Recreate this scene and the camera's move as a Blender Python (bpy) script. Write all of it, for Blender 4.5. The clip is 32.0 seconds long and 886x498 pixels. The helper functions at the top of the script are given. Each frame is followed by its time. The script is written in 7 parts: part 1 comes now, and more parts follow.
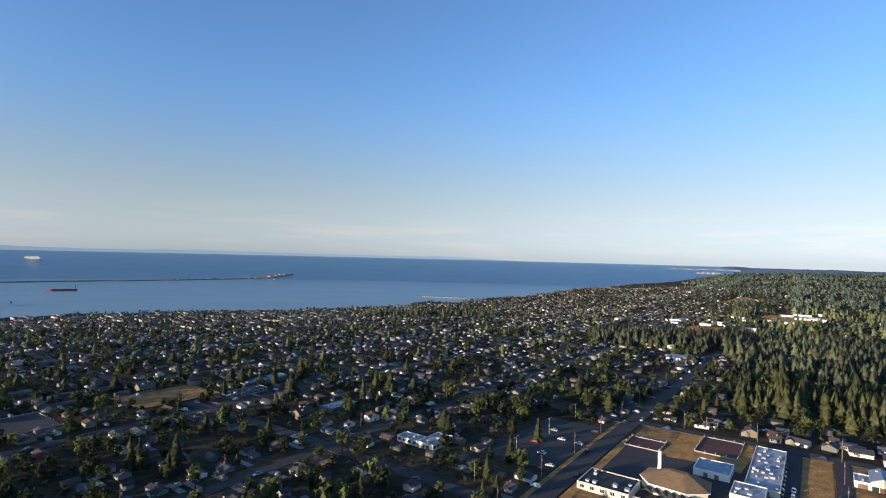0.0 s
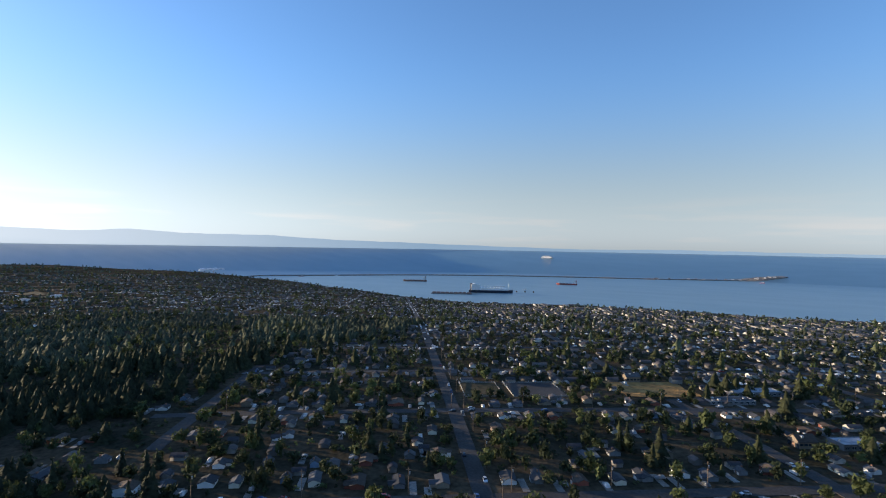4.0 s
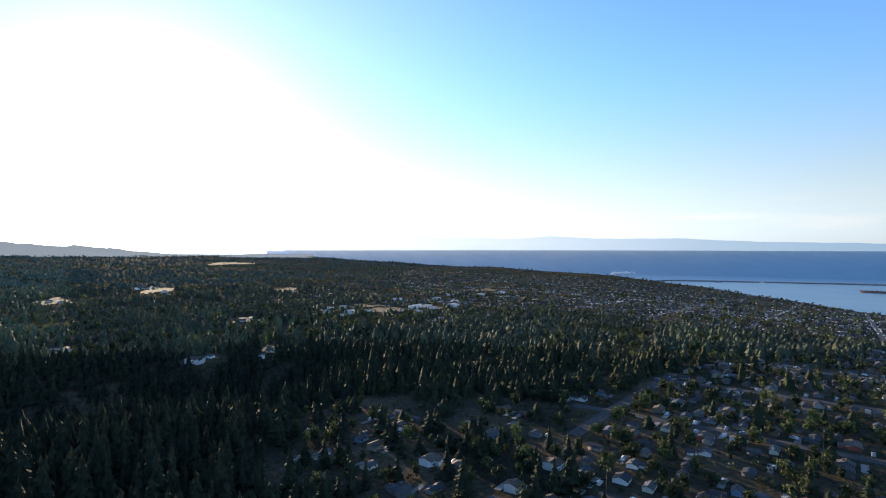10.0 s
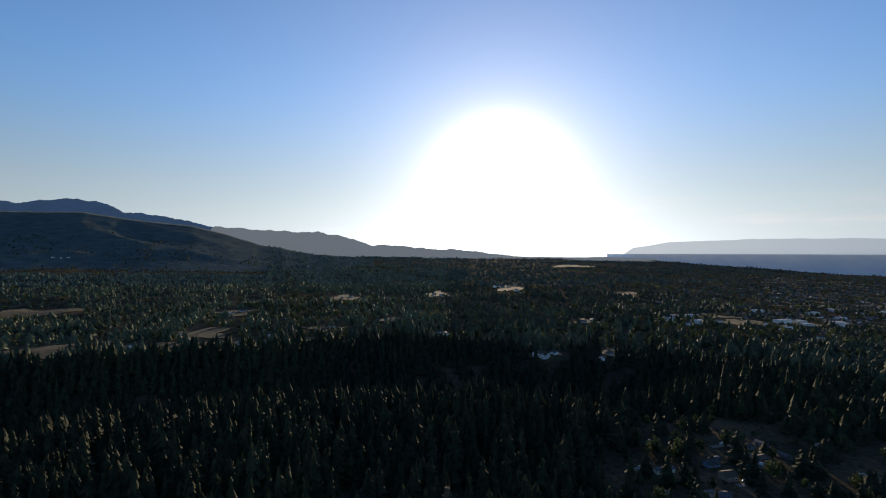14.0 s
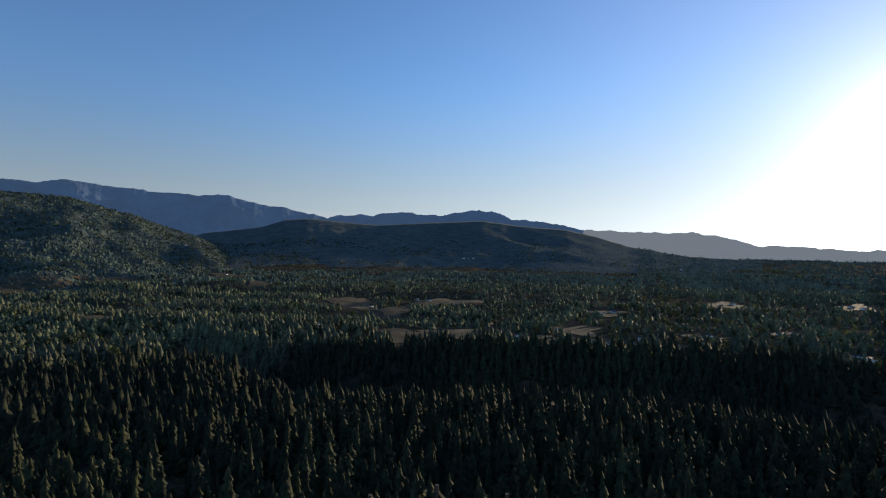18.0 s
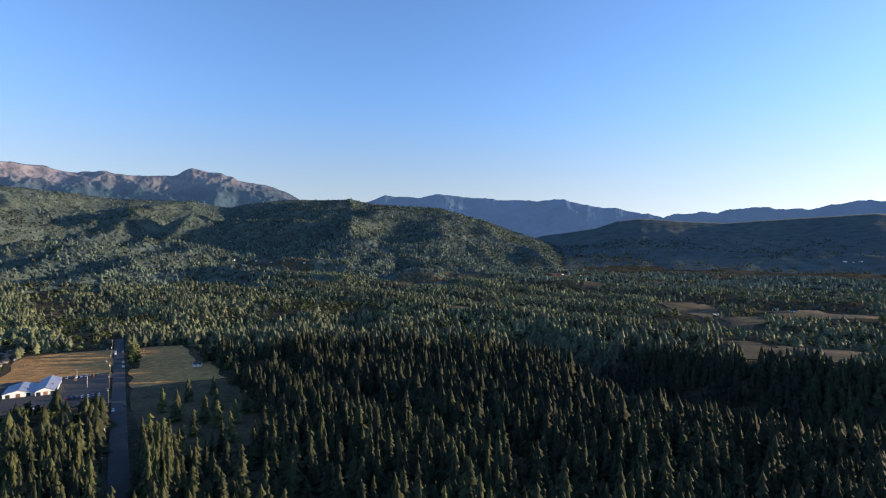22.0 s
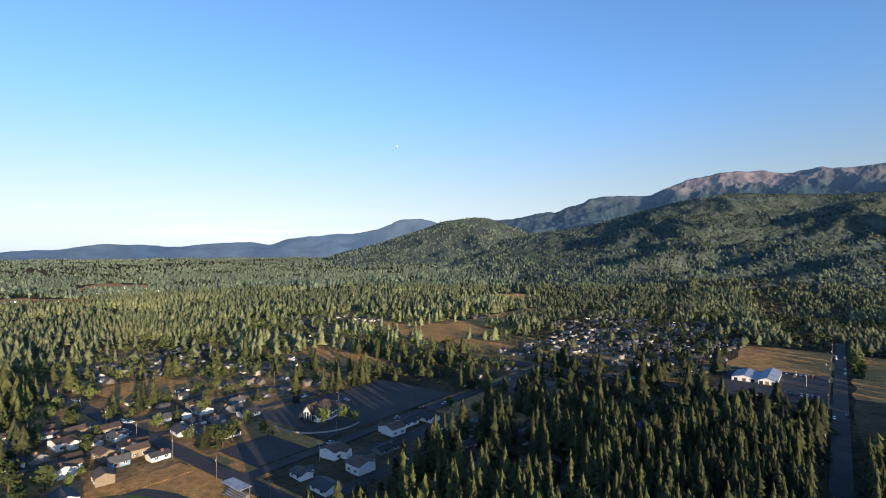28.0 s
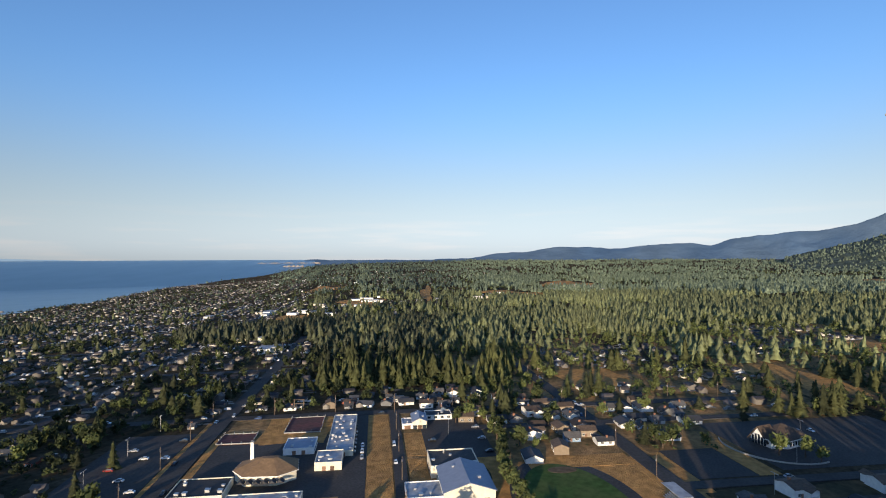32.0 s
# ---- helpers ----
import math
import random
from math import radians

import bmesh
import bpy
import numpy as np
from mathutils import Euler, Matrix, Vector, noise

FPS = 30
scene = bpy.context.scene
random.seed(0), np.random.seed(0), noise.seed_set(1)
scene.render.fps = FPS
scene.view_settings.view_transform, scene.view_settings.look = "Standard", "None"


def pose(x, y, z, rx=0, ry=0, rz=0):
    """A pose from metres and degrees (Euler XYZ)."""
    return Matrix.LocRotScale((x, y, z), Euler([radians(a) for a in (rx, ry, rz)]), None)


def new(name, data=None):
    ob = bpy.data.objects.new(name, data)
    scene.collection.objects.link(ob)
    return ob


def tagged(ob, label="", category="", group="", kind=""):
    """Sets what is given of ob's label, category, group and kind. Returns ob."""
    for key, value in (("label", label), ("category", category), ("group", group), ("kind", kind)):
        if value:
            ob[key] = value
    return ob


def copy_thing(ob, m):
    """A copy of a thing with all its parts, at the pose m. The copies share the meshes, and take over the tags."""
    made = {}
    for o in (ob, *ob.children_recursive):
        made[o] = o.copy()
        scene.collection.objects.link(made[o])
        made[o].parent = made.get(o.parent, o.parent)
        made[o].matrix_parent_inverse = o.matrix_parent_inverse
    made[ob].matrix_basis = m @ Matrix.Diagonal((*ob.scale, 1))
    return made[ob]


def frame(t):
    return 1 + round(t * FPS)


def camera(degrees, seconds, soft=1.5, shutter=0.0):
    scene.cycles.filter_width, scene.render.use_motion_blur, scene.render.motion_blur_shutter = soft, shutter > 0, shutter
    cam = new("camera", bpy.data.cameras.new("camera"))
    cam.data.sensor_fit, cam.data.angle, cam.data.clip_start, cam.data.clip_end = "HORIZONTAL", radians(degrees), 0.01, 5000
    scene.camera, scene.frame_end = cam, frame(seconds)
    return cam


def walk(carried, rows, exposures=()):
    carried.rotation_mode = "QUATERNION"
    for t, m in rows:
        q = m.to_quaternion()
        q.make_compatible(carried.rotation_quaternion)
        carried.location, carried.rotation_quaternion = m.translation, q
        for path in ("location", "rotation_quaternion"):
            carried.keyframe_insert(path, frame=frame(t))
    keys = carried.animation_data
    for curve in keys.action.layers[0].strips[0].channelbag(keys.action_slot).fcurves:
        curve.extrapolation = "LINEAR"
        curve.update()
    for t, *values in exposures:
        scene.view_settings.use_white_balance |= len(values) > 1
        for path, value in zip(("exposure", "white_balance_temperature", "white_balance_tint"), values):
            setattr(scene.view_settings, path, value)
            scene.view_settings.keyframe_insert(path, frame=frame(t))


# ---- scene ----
# the drone hovers and turns: time, heading (to the left of +y), pitch, roll
EYE = 100.0
cam = camera(80.6, 32.0, soft=1.1)
TURN = [
    (0.0, -15.89, 0.72, -1.42),
    (0.5, -10.58, 0.60, -1.41),
    (1.0, -4.56, 0.51, -1.42),
    (1.5, 1.45, 0.35, -1.44),
    (2.0, 7.73, 0.20, -1.35),
    (2.5, 14.06, 0.05, -1.27),
    (3.0, 20.58, -0.12, -1.23),
    (3.5, 27.20, -0.25, -1.11),
    (5.5, 51.98, -0.69, -0.61),
    (6.0, 58.47, -0.74, -0.45),
    (6.5, 64.53, -0.71, -0.31),
    (7.0, 70.29, -0.70, -0.26),
    (7.5, 73.07, -0.67, -0.22),
    (8.0, 74.82, -0.61, -0.18),
    (8.5, 75.60, -0.52, -0.11),
    (9.0, 76.05, -0.40, -0.04),
    (9.5, 76.30, -0.36, -0.08),
    (10.0, 76.38, -0.29, 0.01),
    (10.5, 76.28, -0.20, -0.00),
    (11.0, 76.00, -0.06, 0.05),
    (11.5, 79.64, 0.07, 0.22),
    (12.0, 84.78, 0.12, 0.28),
    (12.5, 91.37, 0.16, 0.24),
    (13.0, 98.03, 0.14, 0.16),
    (13.5, 105.28, 0.14, 0.07),
    (14.0, 112.44, 0.10, 0.04),
    (14.5, 119.31, 0.14, 0.03),
    (15.0, 125.52, 0.16, 0.08),
    (15.5, 130.65, 0.24, 0.07),
    (17.5, 147.92, 0.40, 0.06),
    (18.0, 151.40, 0.40, 0.14),
    (18.5, 154.69, 0.45, 0.19),
    (19.0, 158.19, 0.48, 0.21),
    (19.5, 161.94, 0.50, 0.25),
    (20.0, 166.11, 0.52, 0.18),
    (20.5, 170.96, 0.54, 0.18),
    (21.0, 175.95, 0.54, 0.12),
    (21.5, 181.19, 0.57, 0.06),
    (22.0, 186.75, 0.59, 0.02),
    (22.5, 191.98, 0.57, -0.04),
    (23.0, 197.21, 0.59, -0.07),
    (23.5, 202.80, 0.58, -0.09),
    (24.0, 207.66, 0.58, -0.13),
    (24.5, 213.09, 0.53, -0.10),
    (25.0, 219.15, 0.53, -0.17),
    (25.5, 225.56, 0.54, -0.10),
    (27.5, 249.66, 0.51, 0.04),
    (28.0, 255.70, 0.52, 0.06),
    (28.5, 261.64, 0.54, -0.01),
    (29.0, 267.36, 0.55, -0.03),
    (29.5, 273.15, 0.56, -0.08),
    (30.0, 278.68, 0.57, 0.05),
    (30.5, 284.30, 0.60, 0.09),
    (31.0, 289.95, 0.63, 0.15),
    (31.5, 295.42, 0.64, 0.22),
    (32.0, 301.20, 0.73, 0.11),
]
EXPOSURES = [(0, 0.75, 6500, 10), (2, 0.85, 6500, 10), (3.5, 0.85, 6500, 10), (5.5, 0.9, 6500, 10), (6, 0.85, 6500, 10), (7, 0.55, 6500, 10), (8, 0.7, 6500, 10), (9, 0.95, 6500, 10), (10, 1.2, 6500, 10), (11, 1.05, 6500, 10), (12, 0.55, 6500, 10), (13, 0.2, 6500, 10), (14, 0.05, 6500, 10), (15.5, 0.05, 6500, 10), (18, 0.35, 6500, 11), (20, 0.85, 6500, 13), (22, 1.12, 6500, 15), (24, 1.3, 6500, 15), (25.5, 1.3, 6500, 14), (28, 0.85, 6500, 11), (30, 0.6, 6500, 10), (32, 0.55, 6500, 10)]
walk(cam, [(t, pose(0, 0, EYE, 90 + p, r, y)) for t, y, p, r in TURN], EXPOSURES)

# ---- light ----
SUN_AZ, SUN_EL = 106.0, 6.9          # heading of the low evening sun, degrees
world = bpy.data.worlds.new("world")
scene.world = world
world.use_nodes = True
wn, wl = world.node_tree.nodes, world.node_tree.links
wn.clear()
w_out, w_bg = wn.new("ShaderNodeOutputWorld"), wn.new("ShaderNodeBackground")
w_sky = wn.new("ShaderNodeTexSky")
w_sky.sky_type, w_sky.sun_disc = "NISHITA", False
w_sky.sun_elevation, w_sky.sun_rotation = radians(SUN_EL), radians(-SUN_AZ)
w_sky.altitude, w_sky.air_density, w_sky.dust_density, w_sky.ozone_density = 100, 1.0, 0.12, 3.0
w_bg.inputs["Strength"].default_value = 0.15
# the evening haze pales the sky towards the horizon
w_geo, w_xyz = wn.new("ShaderNodeTexCoord"), wn.new("ShaderNodeSeparateXYZ")
wl.new(w_geo.outputs["Generated"], w_xyz.inputs["Vector"])
w_low = wn.new("ShaderNodeMapRange")
w_low.interpolation_type = "SMOOTHERSTEP"
for key, value in (("From Min", -0.02), ("From Max", 0.36), ("To Min", 0.95), ("To Max", 0.0)):
    w_low.inputs[key].default_value = value
wl.new(w_xyz.outputs["Z"], w_low.inputs["Value"])
w_grey, w_tint, w_mix, w_gain = wn.new("ShaderNodeRGBToBW"), wn.new("ShaderNodeVectorMath"), wn.new("ShaderNodeMix"), wn.new("ShaderNodeVectorMath")
w_tint.operation, w_gain.operation, w_mix.data_type = "SCALE", "MULTIPLY", "RGBA"
w_tint.inputs[0].default_value = (0.71, 0.815, 0.90)
wl.new(w_sky.outputs["Color"], w_grey.inputs["Color"]), wl.new(w_grey.outputs["Val"], w_tint.inputs["Scale"])
w_gain.inputs[1].default_value = (1.02, 1.08, 1.27)
wl.new(w_sky.outputs["Color"], w_gain.inputs[0])
wl.new(w_low.outputs["Result"], w_mix.inputs["Factor"]), wl.new(w_gain.outputs["Vector"], w_mix.inputs["A"]), wl.new(w_tint.outputs["Vector"], w_mix.inputs["B"])
# thin streaks of cloud low over the strait
w_map, w_cloud = wn.new("ShaderNodeMapping"), wn.new("ShaderNodeTexNoise")
w_map.inputs["Scale"].default_value = (2.2, 2.2, 26.0)
w_cloud.inputs["Scale"].default_value, w_cloud.inputs["Detail"].default_value = 2.0, 5.0
wl.new(w_geo.outputs["Generated"], w_map.inputs["Vector"]), wl.new(w_map.outputs["Vector"], w_cloud.inputs["Vector"])
w_thin, w_band, w_both = wn.new("ShaderNodeMapRange"), wn.new("ShaderNodeMapRange"), wn.new("ShaderNodeMath")
for node, values in ((w_thin, (0.52, 0.72, 0.0, 0.32)), (w_band, (0.04, 0.10, 1.0, 0.0))):
    for key, value in zip(("From Min", "From Max", "To Min", "To Max"), values):
        node.inputs[key].default_value = value
w_both.operation = "MULTIPLY"
wl.new(w_cloud.outputs["Fac"], w_thin.inputs["Value"]), wl.new(w_xyz.outputs["Z"], w_band.inputs["Value"])
wl.new(w_thin.outputs["Result"], w_both.inputs[0]), wl.new(w_band.outputs["Result"], w_both.inputs[1])
w_pink, w_over = wn.new("ShaderNodeVectorMath"), wn.new("ShaderNodeMix")
w_pink.operation, w_over.data_type = "SCALE", "RGBA"
w_pink.inputs[0].default_value = (1.12, 1.0, 0.93)
wl.new(w_grey.outputs["Val"], w_pink.inputs["Scale"])
wl.new(w_both.outputs["Value"], w_over.inputs["Factor"]), wl.new(w_mix.outputs["Result"], w_over.inputs["A"]), wl.new(w_pink.outputs["Vector"], w_over.inputs["B"])
# the bright aureole round the sun
w_dot = wn.new("ShaderNodeVectorMath")
w_dot.operation = "DOT_PRODUCT"
w_dot.inputs[1].default_value = (-math.sin(radians(SUN_AZ)) * math.cos(radians(SUN_EL)), math.cos(radians(SUN_AZ)) * math.cos(radians(SUN_EL)), math.sin(radians(SUN_EL)))
wl.new(w_geo.outputs["Generated"], w_dot.inputs[0])
w_sum = None
for power, gain in ((320.0, 26.0), (60.0, 2.3), (9.0, 0.85)):
    w_pos, w_pow, w_mul = wn.new("ShaderNodeMath"), wn.new("ShaderNodeMath"), wn.new("ShaderNodeMath")
    w_pos.operation, w_pow.operation, w_mul.operation = "MAXIMUM", "POWER", "MULTIPLY"
    w_pos.inputs[1].default_value, w_pow.inputs[1].default_value, w_mul.inputs[1].default_value = 0.0, power, gain
    wl.new(w_dot.outputs["Value"], w_pos.inputs[0]), wl.new(w_pos.outputs["Value"], w_pow.inputs[0]), wl.new(w_pow.outputs["Value"], w_mul.inputs[0])
    if w_sum is None:
        w_sum = w_mul
    else:
        w_add = wn.new("ShaderNodeMath")
        wl.new(w_sum.outputs["Value"], w_add.inputs[0]), wl.new(w_mul.outputs["Value"], w_add.inputs[1])
        w_sum = w_add
w_glow, w_all = wn.new("ShaderNodeVectorMath"), wn.new("ShaderNodeVectorMath")
w_glow.operation, w_all.operation = "SCALE", "ADD"
w_glow.inputs[0].default_value = (1.20, 0.93, 0.74)
wl.new(w_sum.outputs["Value"], w_glow.inputs["Scale"])
wl.new(w_over.outputs["Result"], w_all.inputs[0]), wl.new(w_glow.outputs["Vector"], w_all.inputs[1])
wl.new(w_all.outputs["Vector"], w_bg.inputs["Color"])
wl.new(w_bg.outputs["Background"], w_out.inputs["Surface"])
sun_data = bpy.data.lights.new("sun", "SUN")
sun_data.energy, sun_data.angle, sun_data.color = 4.6, radians(0.53), (1.0, 0.80, 0.56)
sun = new("sun", sun_data)
sun_dir = Vector((-math.sin(radians(SUN_AZ)) * math.cos(radians(SUN_EL)), math.cos(radians(SUN_AZ)) * math.cos(radians(SUN_EL)), math.sin(radians(SUN_EL))))
sun.rotation_euler = sun_dir.to_track_quat("Z", "Y").to_euler()
sun.location = (0, 0, 400)


# ---- materials ----
def material(name, base, rough=0.8, metal=0.0, vary=0.25, scale=1.0, second=None, patch=0.0, patch_scale=0.05, bump=0.0,
             bump_scale=1.0, tone=None, rand=0.0, spec=0.3, island=0.0, glow=None, glow2=None, leaf=0.0):
    """A surface with grain and larger patches; tone: name of a mesh attribute that mixes towards second."""
    m = bpy.data.materials.new(name)
    m.use_nodes = True
    n, l = m.node_tree.nodes, m.node_tree.links
    b = n["Principled BSDF"]
    b.inputs["Roughness"].default_value, b.inputs["Metallic"].default_value = rough, metal
    b.inputs["Specular IOR Level"].default_value = spec
    if spec < 0.03:                             # dull far surfaces without sheen
        b.inputs["IOR"].default_value = 1.03
    if glow:                                    # only for the far backdrop: air haze put in as emission
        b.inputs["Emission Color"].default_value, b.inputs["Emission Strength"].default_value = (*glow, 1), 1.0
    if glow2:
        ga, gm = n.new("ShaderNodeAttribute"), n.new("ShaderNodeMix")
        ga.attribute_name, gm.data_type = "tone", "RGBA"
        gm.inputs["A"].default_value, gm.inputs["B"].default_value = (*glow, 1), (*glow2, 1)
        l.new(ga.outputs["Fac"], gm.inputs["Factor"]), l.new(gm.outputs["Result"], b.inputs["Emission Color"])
    geo = n.new("ShaderNodeNewGeometry")
    grain = n.new("ShaderNodeTexNoise")
    grain.inputs["Scale"].default_value, grain.inputs["Detail"].default_value = scale, 3.0
    l.new(geo.outputs["Position"], grain.inputs["Vector"])
    ramp = n.new("ShaderNodeMapRange")
    ramp.inputs["From Min"].default_value, ramp.inputs["From Max"].default_value = 0.3, 0.7
    ramp.inputs["To Min"].default_value, ramp.inputs["To Max"].default_value = 1 - vary, 1 + vary
    l.new(grain.outputs["Fac"], ramp.inputs["Value"])
    colour = n.new("ShaderNodeMix")
    colour.data_type = "RGBA"
    colour.inputs["A"].default_value = (*base, 1)
    colour.inputs["B"].default_value = (*(second or base), 1)
    colour.inputs["Factor"].default_value = 0.0
    if patch:
        big = n.new("ShaderNodeTexNoise")
        big.inputs["Scale"].default_value, big.inputs["Detail"].default_value = patch_scale, 4.0
        l.new(geo.outputs["Position"], big.inputs["Vector"])
        r2 = n.new("ShaderNodeMapRange")
        r2.inputs["From Min"].default_value, r2.inputs["From Max"].default_value = 0.5 - 0.12, 0.5 + 0.12
        r2.inputs["To Max"].default_value = patch
        l.new(big.outputs["Fac"], r2.inputs["Value"])
        l.new(r2.outputs["Result"], colour.inputs["Factor"])
    if tone:
        at = n.new("ShaderNodeAttribute")
        at.attribute_name = tone
        l.new(at.outputs["Fac"], colour.inputs["Factor"])
    value = ramp.outputs["Result"]
    for want, source in ((rand, "object"), (island, "island")):
        if want:
            src = n.new("ShaderNodeObjectInfo") if source == "object" else geo
            r3 = n.new("ShaderNodeMapRange")
            r3.inputs["To Min"].default_value, r3.inputs["To Max"].default_value = 1 - want, 1 + want
            l.new(src.outputs["Random" if source == "object" else "Random Per Island"], r3.inputs["Value"])
            mul = n.new("ShaderNodeMath")
            mul.operation = "MULTIPLY"
            l.new(value, mul.inputs[0]), l.new(r3.outputs["Result"], mul.inputs[1])
            value = mul.outputs["Value"]
    times = n.new("ShaderNodeVectorMath")
    times.operation = "SCALE"
    l.new(colour.outputs["Result"], times.inputs[0]), l.new(value, times.inputs["Scale"])
    l.new(times.outputs["Vector"], b.inputs["Base Color"])
    if leaf:                                    # thin leaves let light through
        thin, both = n.new("ShaderNodeBsdfTranslucent"), n.new("ShaderNodeMixShader")
        both.inputs["Fac"].default_value = leaf
        l.new(times.outputs["Vector"], thin.inputs["Color"])
        l.new(b.outputs["BSDF"], both.inputs[1]), l.new(thin.outputs["BSDF"], both.inputs[2])
        l.new(both.outputs["Shader"], n["Material Output"].inputs["Surface"])
    if bump:
        bn, bt = n.new("ShaderNodeBump"), n.new("ShaderNodeTexNoise")
        bt.inputs["Scale"].default_value, bt.inputs["Detail"].default_value = bump_scale, 4.0
        l.new(geo.outputs["Position"], bt.inputs["Vector"]), l.new(bt.outputs["Fac"], bn.inputs["Height"])
        bn.inputs["Strength"].default_value, bn.inputs["Distance"].default_value = 1.0, bump
        l.new(bn.outputs["Normal"], b.inputs["Normal"])
    return m


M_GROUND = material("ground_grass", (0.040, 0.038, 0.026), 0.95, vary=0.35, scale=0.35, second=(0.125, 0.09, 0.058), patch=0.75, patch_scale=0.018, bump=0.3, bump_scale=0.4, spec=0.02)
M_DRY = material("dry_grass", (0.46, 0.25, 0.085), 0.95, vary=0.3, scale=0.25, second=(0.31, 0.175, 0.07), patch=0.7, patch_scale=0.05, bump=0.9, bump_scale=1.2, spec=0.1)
M_LAWN = material("field_grass", (0.055, 0.10, 0.025), 0.95, vary=0.25, scale=0.3, second=(0.10, 0.12, 0.04), patch=0.6, patch_scale=0.06, spec=0.1)
M_ASPHALT = material("asphalt", (0.044, 0.041, 0.040), 0.9, vary=0.25, scale=0.8, second=(0.065, 0.062, 0.058), patch=0.6, patch_scale=0.05, bump=0.02, bump_scale=3)
# dark brown ground; under meadow, yards and glades shade is painted in
M_SHADEBROWN = material("shade_brown_ground", (0.055, 0.048, 0.026), 0.95, vary=0.3, scale=0.3, second=(0.115, 0.08, 0.042), patch=0.8, patch_scale=0.04, bump=0.15, bump_scale=1.0, spec=0.1)
M_YARD = material("dry_yards", (0.10, 0.08, 0.04), 0.95, vary=0.35, scale=0.3, second=(0.36, 0.21, 0.09), patch=1.0, patch_scale=0.045, bump=0.7, bump_scale=1.0, spec=0.1)
M_KERB = material("kerb_concrete", (0.35, 0.34, 0.31), 0.9, vary=0.2, scale=1.5)
M_COURT = material("court_surface", (0.15, 0.052, 0.045), 0.9, vary=0.25, scale=0.4, second=(0.085, 0.05, 0.042), patch=0.7, patch_scale=0.07)
M_SAND = material("sand_and_rock", (0.22, 0.19, 0.16), 0.95, vary=0.3, scale=0.05, second=(0.2, 0.18, 0.15), patch=0.6, patch_scale=0.01)
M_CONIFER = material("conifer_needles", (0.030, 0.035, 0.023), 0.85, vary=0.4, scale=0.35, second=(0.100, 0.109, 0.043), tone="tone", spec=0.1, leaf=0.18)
# lighter copy of the needles, sunlight on the stands put into the colour
M_MIDFIR = material("fir_needles_sun_painted", (0.072, 0.080, 0.052), 0.8, vary=0.35, scale=0.2, second=(0.238, 0.268, 0.13), tone="tone", spec=0.12, leaf=0.18)
# far and hillside firs: haze painted in as a paler, bluer base
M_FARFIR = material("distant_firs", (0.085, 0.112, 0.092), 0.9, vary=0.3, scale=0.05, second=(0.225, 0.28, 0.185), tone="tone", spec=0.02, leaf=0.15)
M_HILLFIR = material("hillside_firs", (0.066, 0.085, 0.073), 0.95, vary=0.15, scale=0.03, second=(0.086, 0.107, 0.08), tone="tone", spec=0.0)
M_LEAF = material("broad_leaves", (0.031, 0.041, 0.021), 0.8, vary=0.35, scale=0.3, second=(0.125, 0.15, 0.052), tone="tone", spec=0.15, leaf=0.25)
M_BARK = material("bark", (0.09, 0.065, 0.045), 0.95, vary=0.3, scale=2.0, bump=0.05, bump_scale=4)
# hillside colour paled and blued to carry the haze
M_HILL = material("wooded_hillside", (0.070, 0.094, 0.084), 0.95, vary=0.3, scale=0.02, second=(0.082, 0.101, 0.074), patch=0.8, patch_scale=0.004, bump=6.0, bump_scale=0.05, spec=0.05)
# far ranges, rock and coast glow: haze painted in as emission
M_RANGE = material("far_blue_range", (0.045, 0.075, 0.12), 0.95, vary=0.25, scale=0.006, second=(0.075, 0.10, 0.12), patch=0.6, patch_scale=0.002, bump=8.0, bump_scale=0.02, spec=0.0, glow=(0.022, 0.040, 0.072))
# valley hill: haze paleness put into the base colour
M_VALE = material("hazed_valley_wood", (0.085, 0.102, 0.098), 0.95, vary=0.2, scale=0.02, second=(0.105, 0.12, 0.105), patch=0.7, patch_scale=0.004, bump=2.5, bump_scale=0.05, spec=0.0)
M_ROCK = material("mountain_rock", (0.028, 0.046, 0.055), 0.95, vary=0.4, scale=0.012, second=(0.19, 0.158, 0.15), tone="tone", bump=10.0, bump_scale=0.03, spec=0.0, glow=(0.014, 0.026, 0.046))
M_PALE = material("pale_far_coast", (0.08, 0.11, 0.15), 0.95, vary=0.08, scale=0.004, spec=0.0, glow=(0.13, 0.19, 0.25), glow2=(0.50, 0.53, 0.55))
# sunward copy of the far range, with more haze glow
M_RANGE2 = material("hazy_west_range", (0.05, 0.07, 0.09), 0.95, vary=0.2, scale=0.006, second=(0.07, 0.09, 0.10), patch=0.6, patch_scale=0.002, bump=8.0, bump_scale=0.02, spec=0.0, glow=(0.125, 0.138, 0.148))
M_TRUNKLINE = material("weathered_pole", (0.16, 0.12, 0.085), 0.9, vary=0.3, scale=3)
M_METAL = material("galvanised_metal", (0.45, 0.46, 0.47), 0.45, 0.8, vary=0.15, scale=2)
M_WHITE = material("white_paint", (0.78, 0.77, 0.73), 0.6, vary=0.08, scale=0.6, rand=0.08)
M_CREAM = material("cream_render", (0.72, 0.66, 0.52), 0.75, vary=0.1, scale=0.5)
M_TAN = material("tan_siding", (0.25, 0.20, 0.145), 0.75, vary=0.12, scale=0.8, rand=0.3)
M_GREYSIDE = material("grey_siding", (0.18, 0.185, 0.19), 0.75, vary=0.12, scale=0.8, rand=0.35)
M_RED = material("red_brown_siding", (0.27, 0.085, 0.055), 0.75, vary=0.15, scale=0.8, rand=0.3)
M_BLUESIDE = material("blue_siding", (0.16, 0.24, 0.34), 0.7, vary=0.12, scale=0.8, rand=0.3)
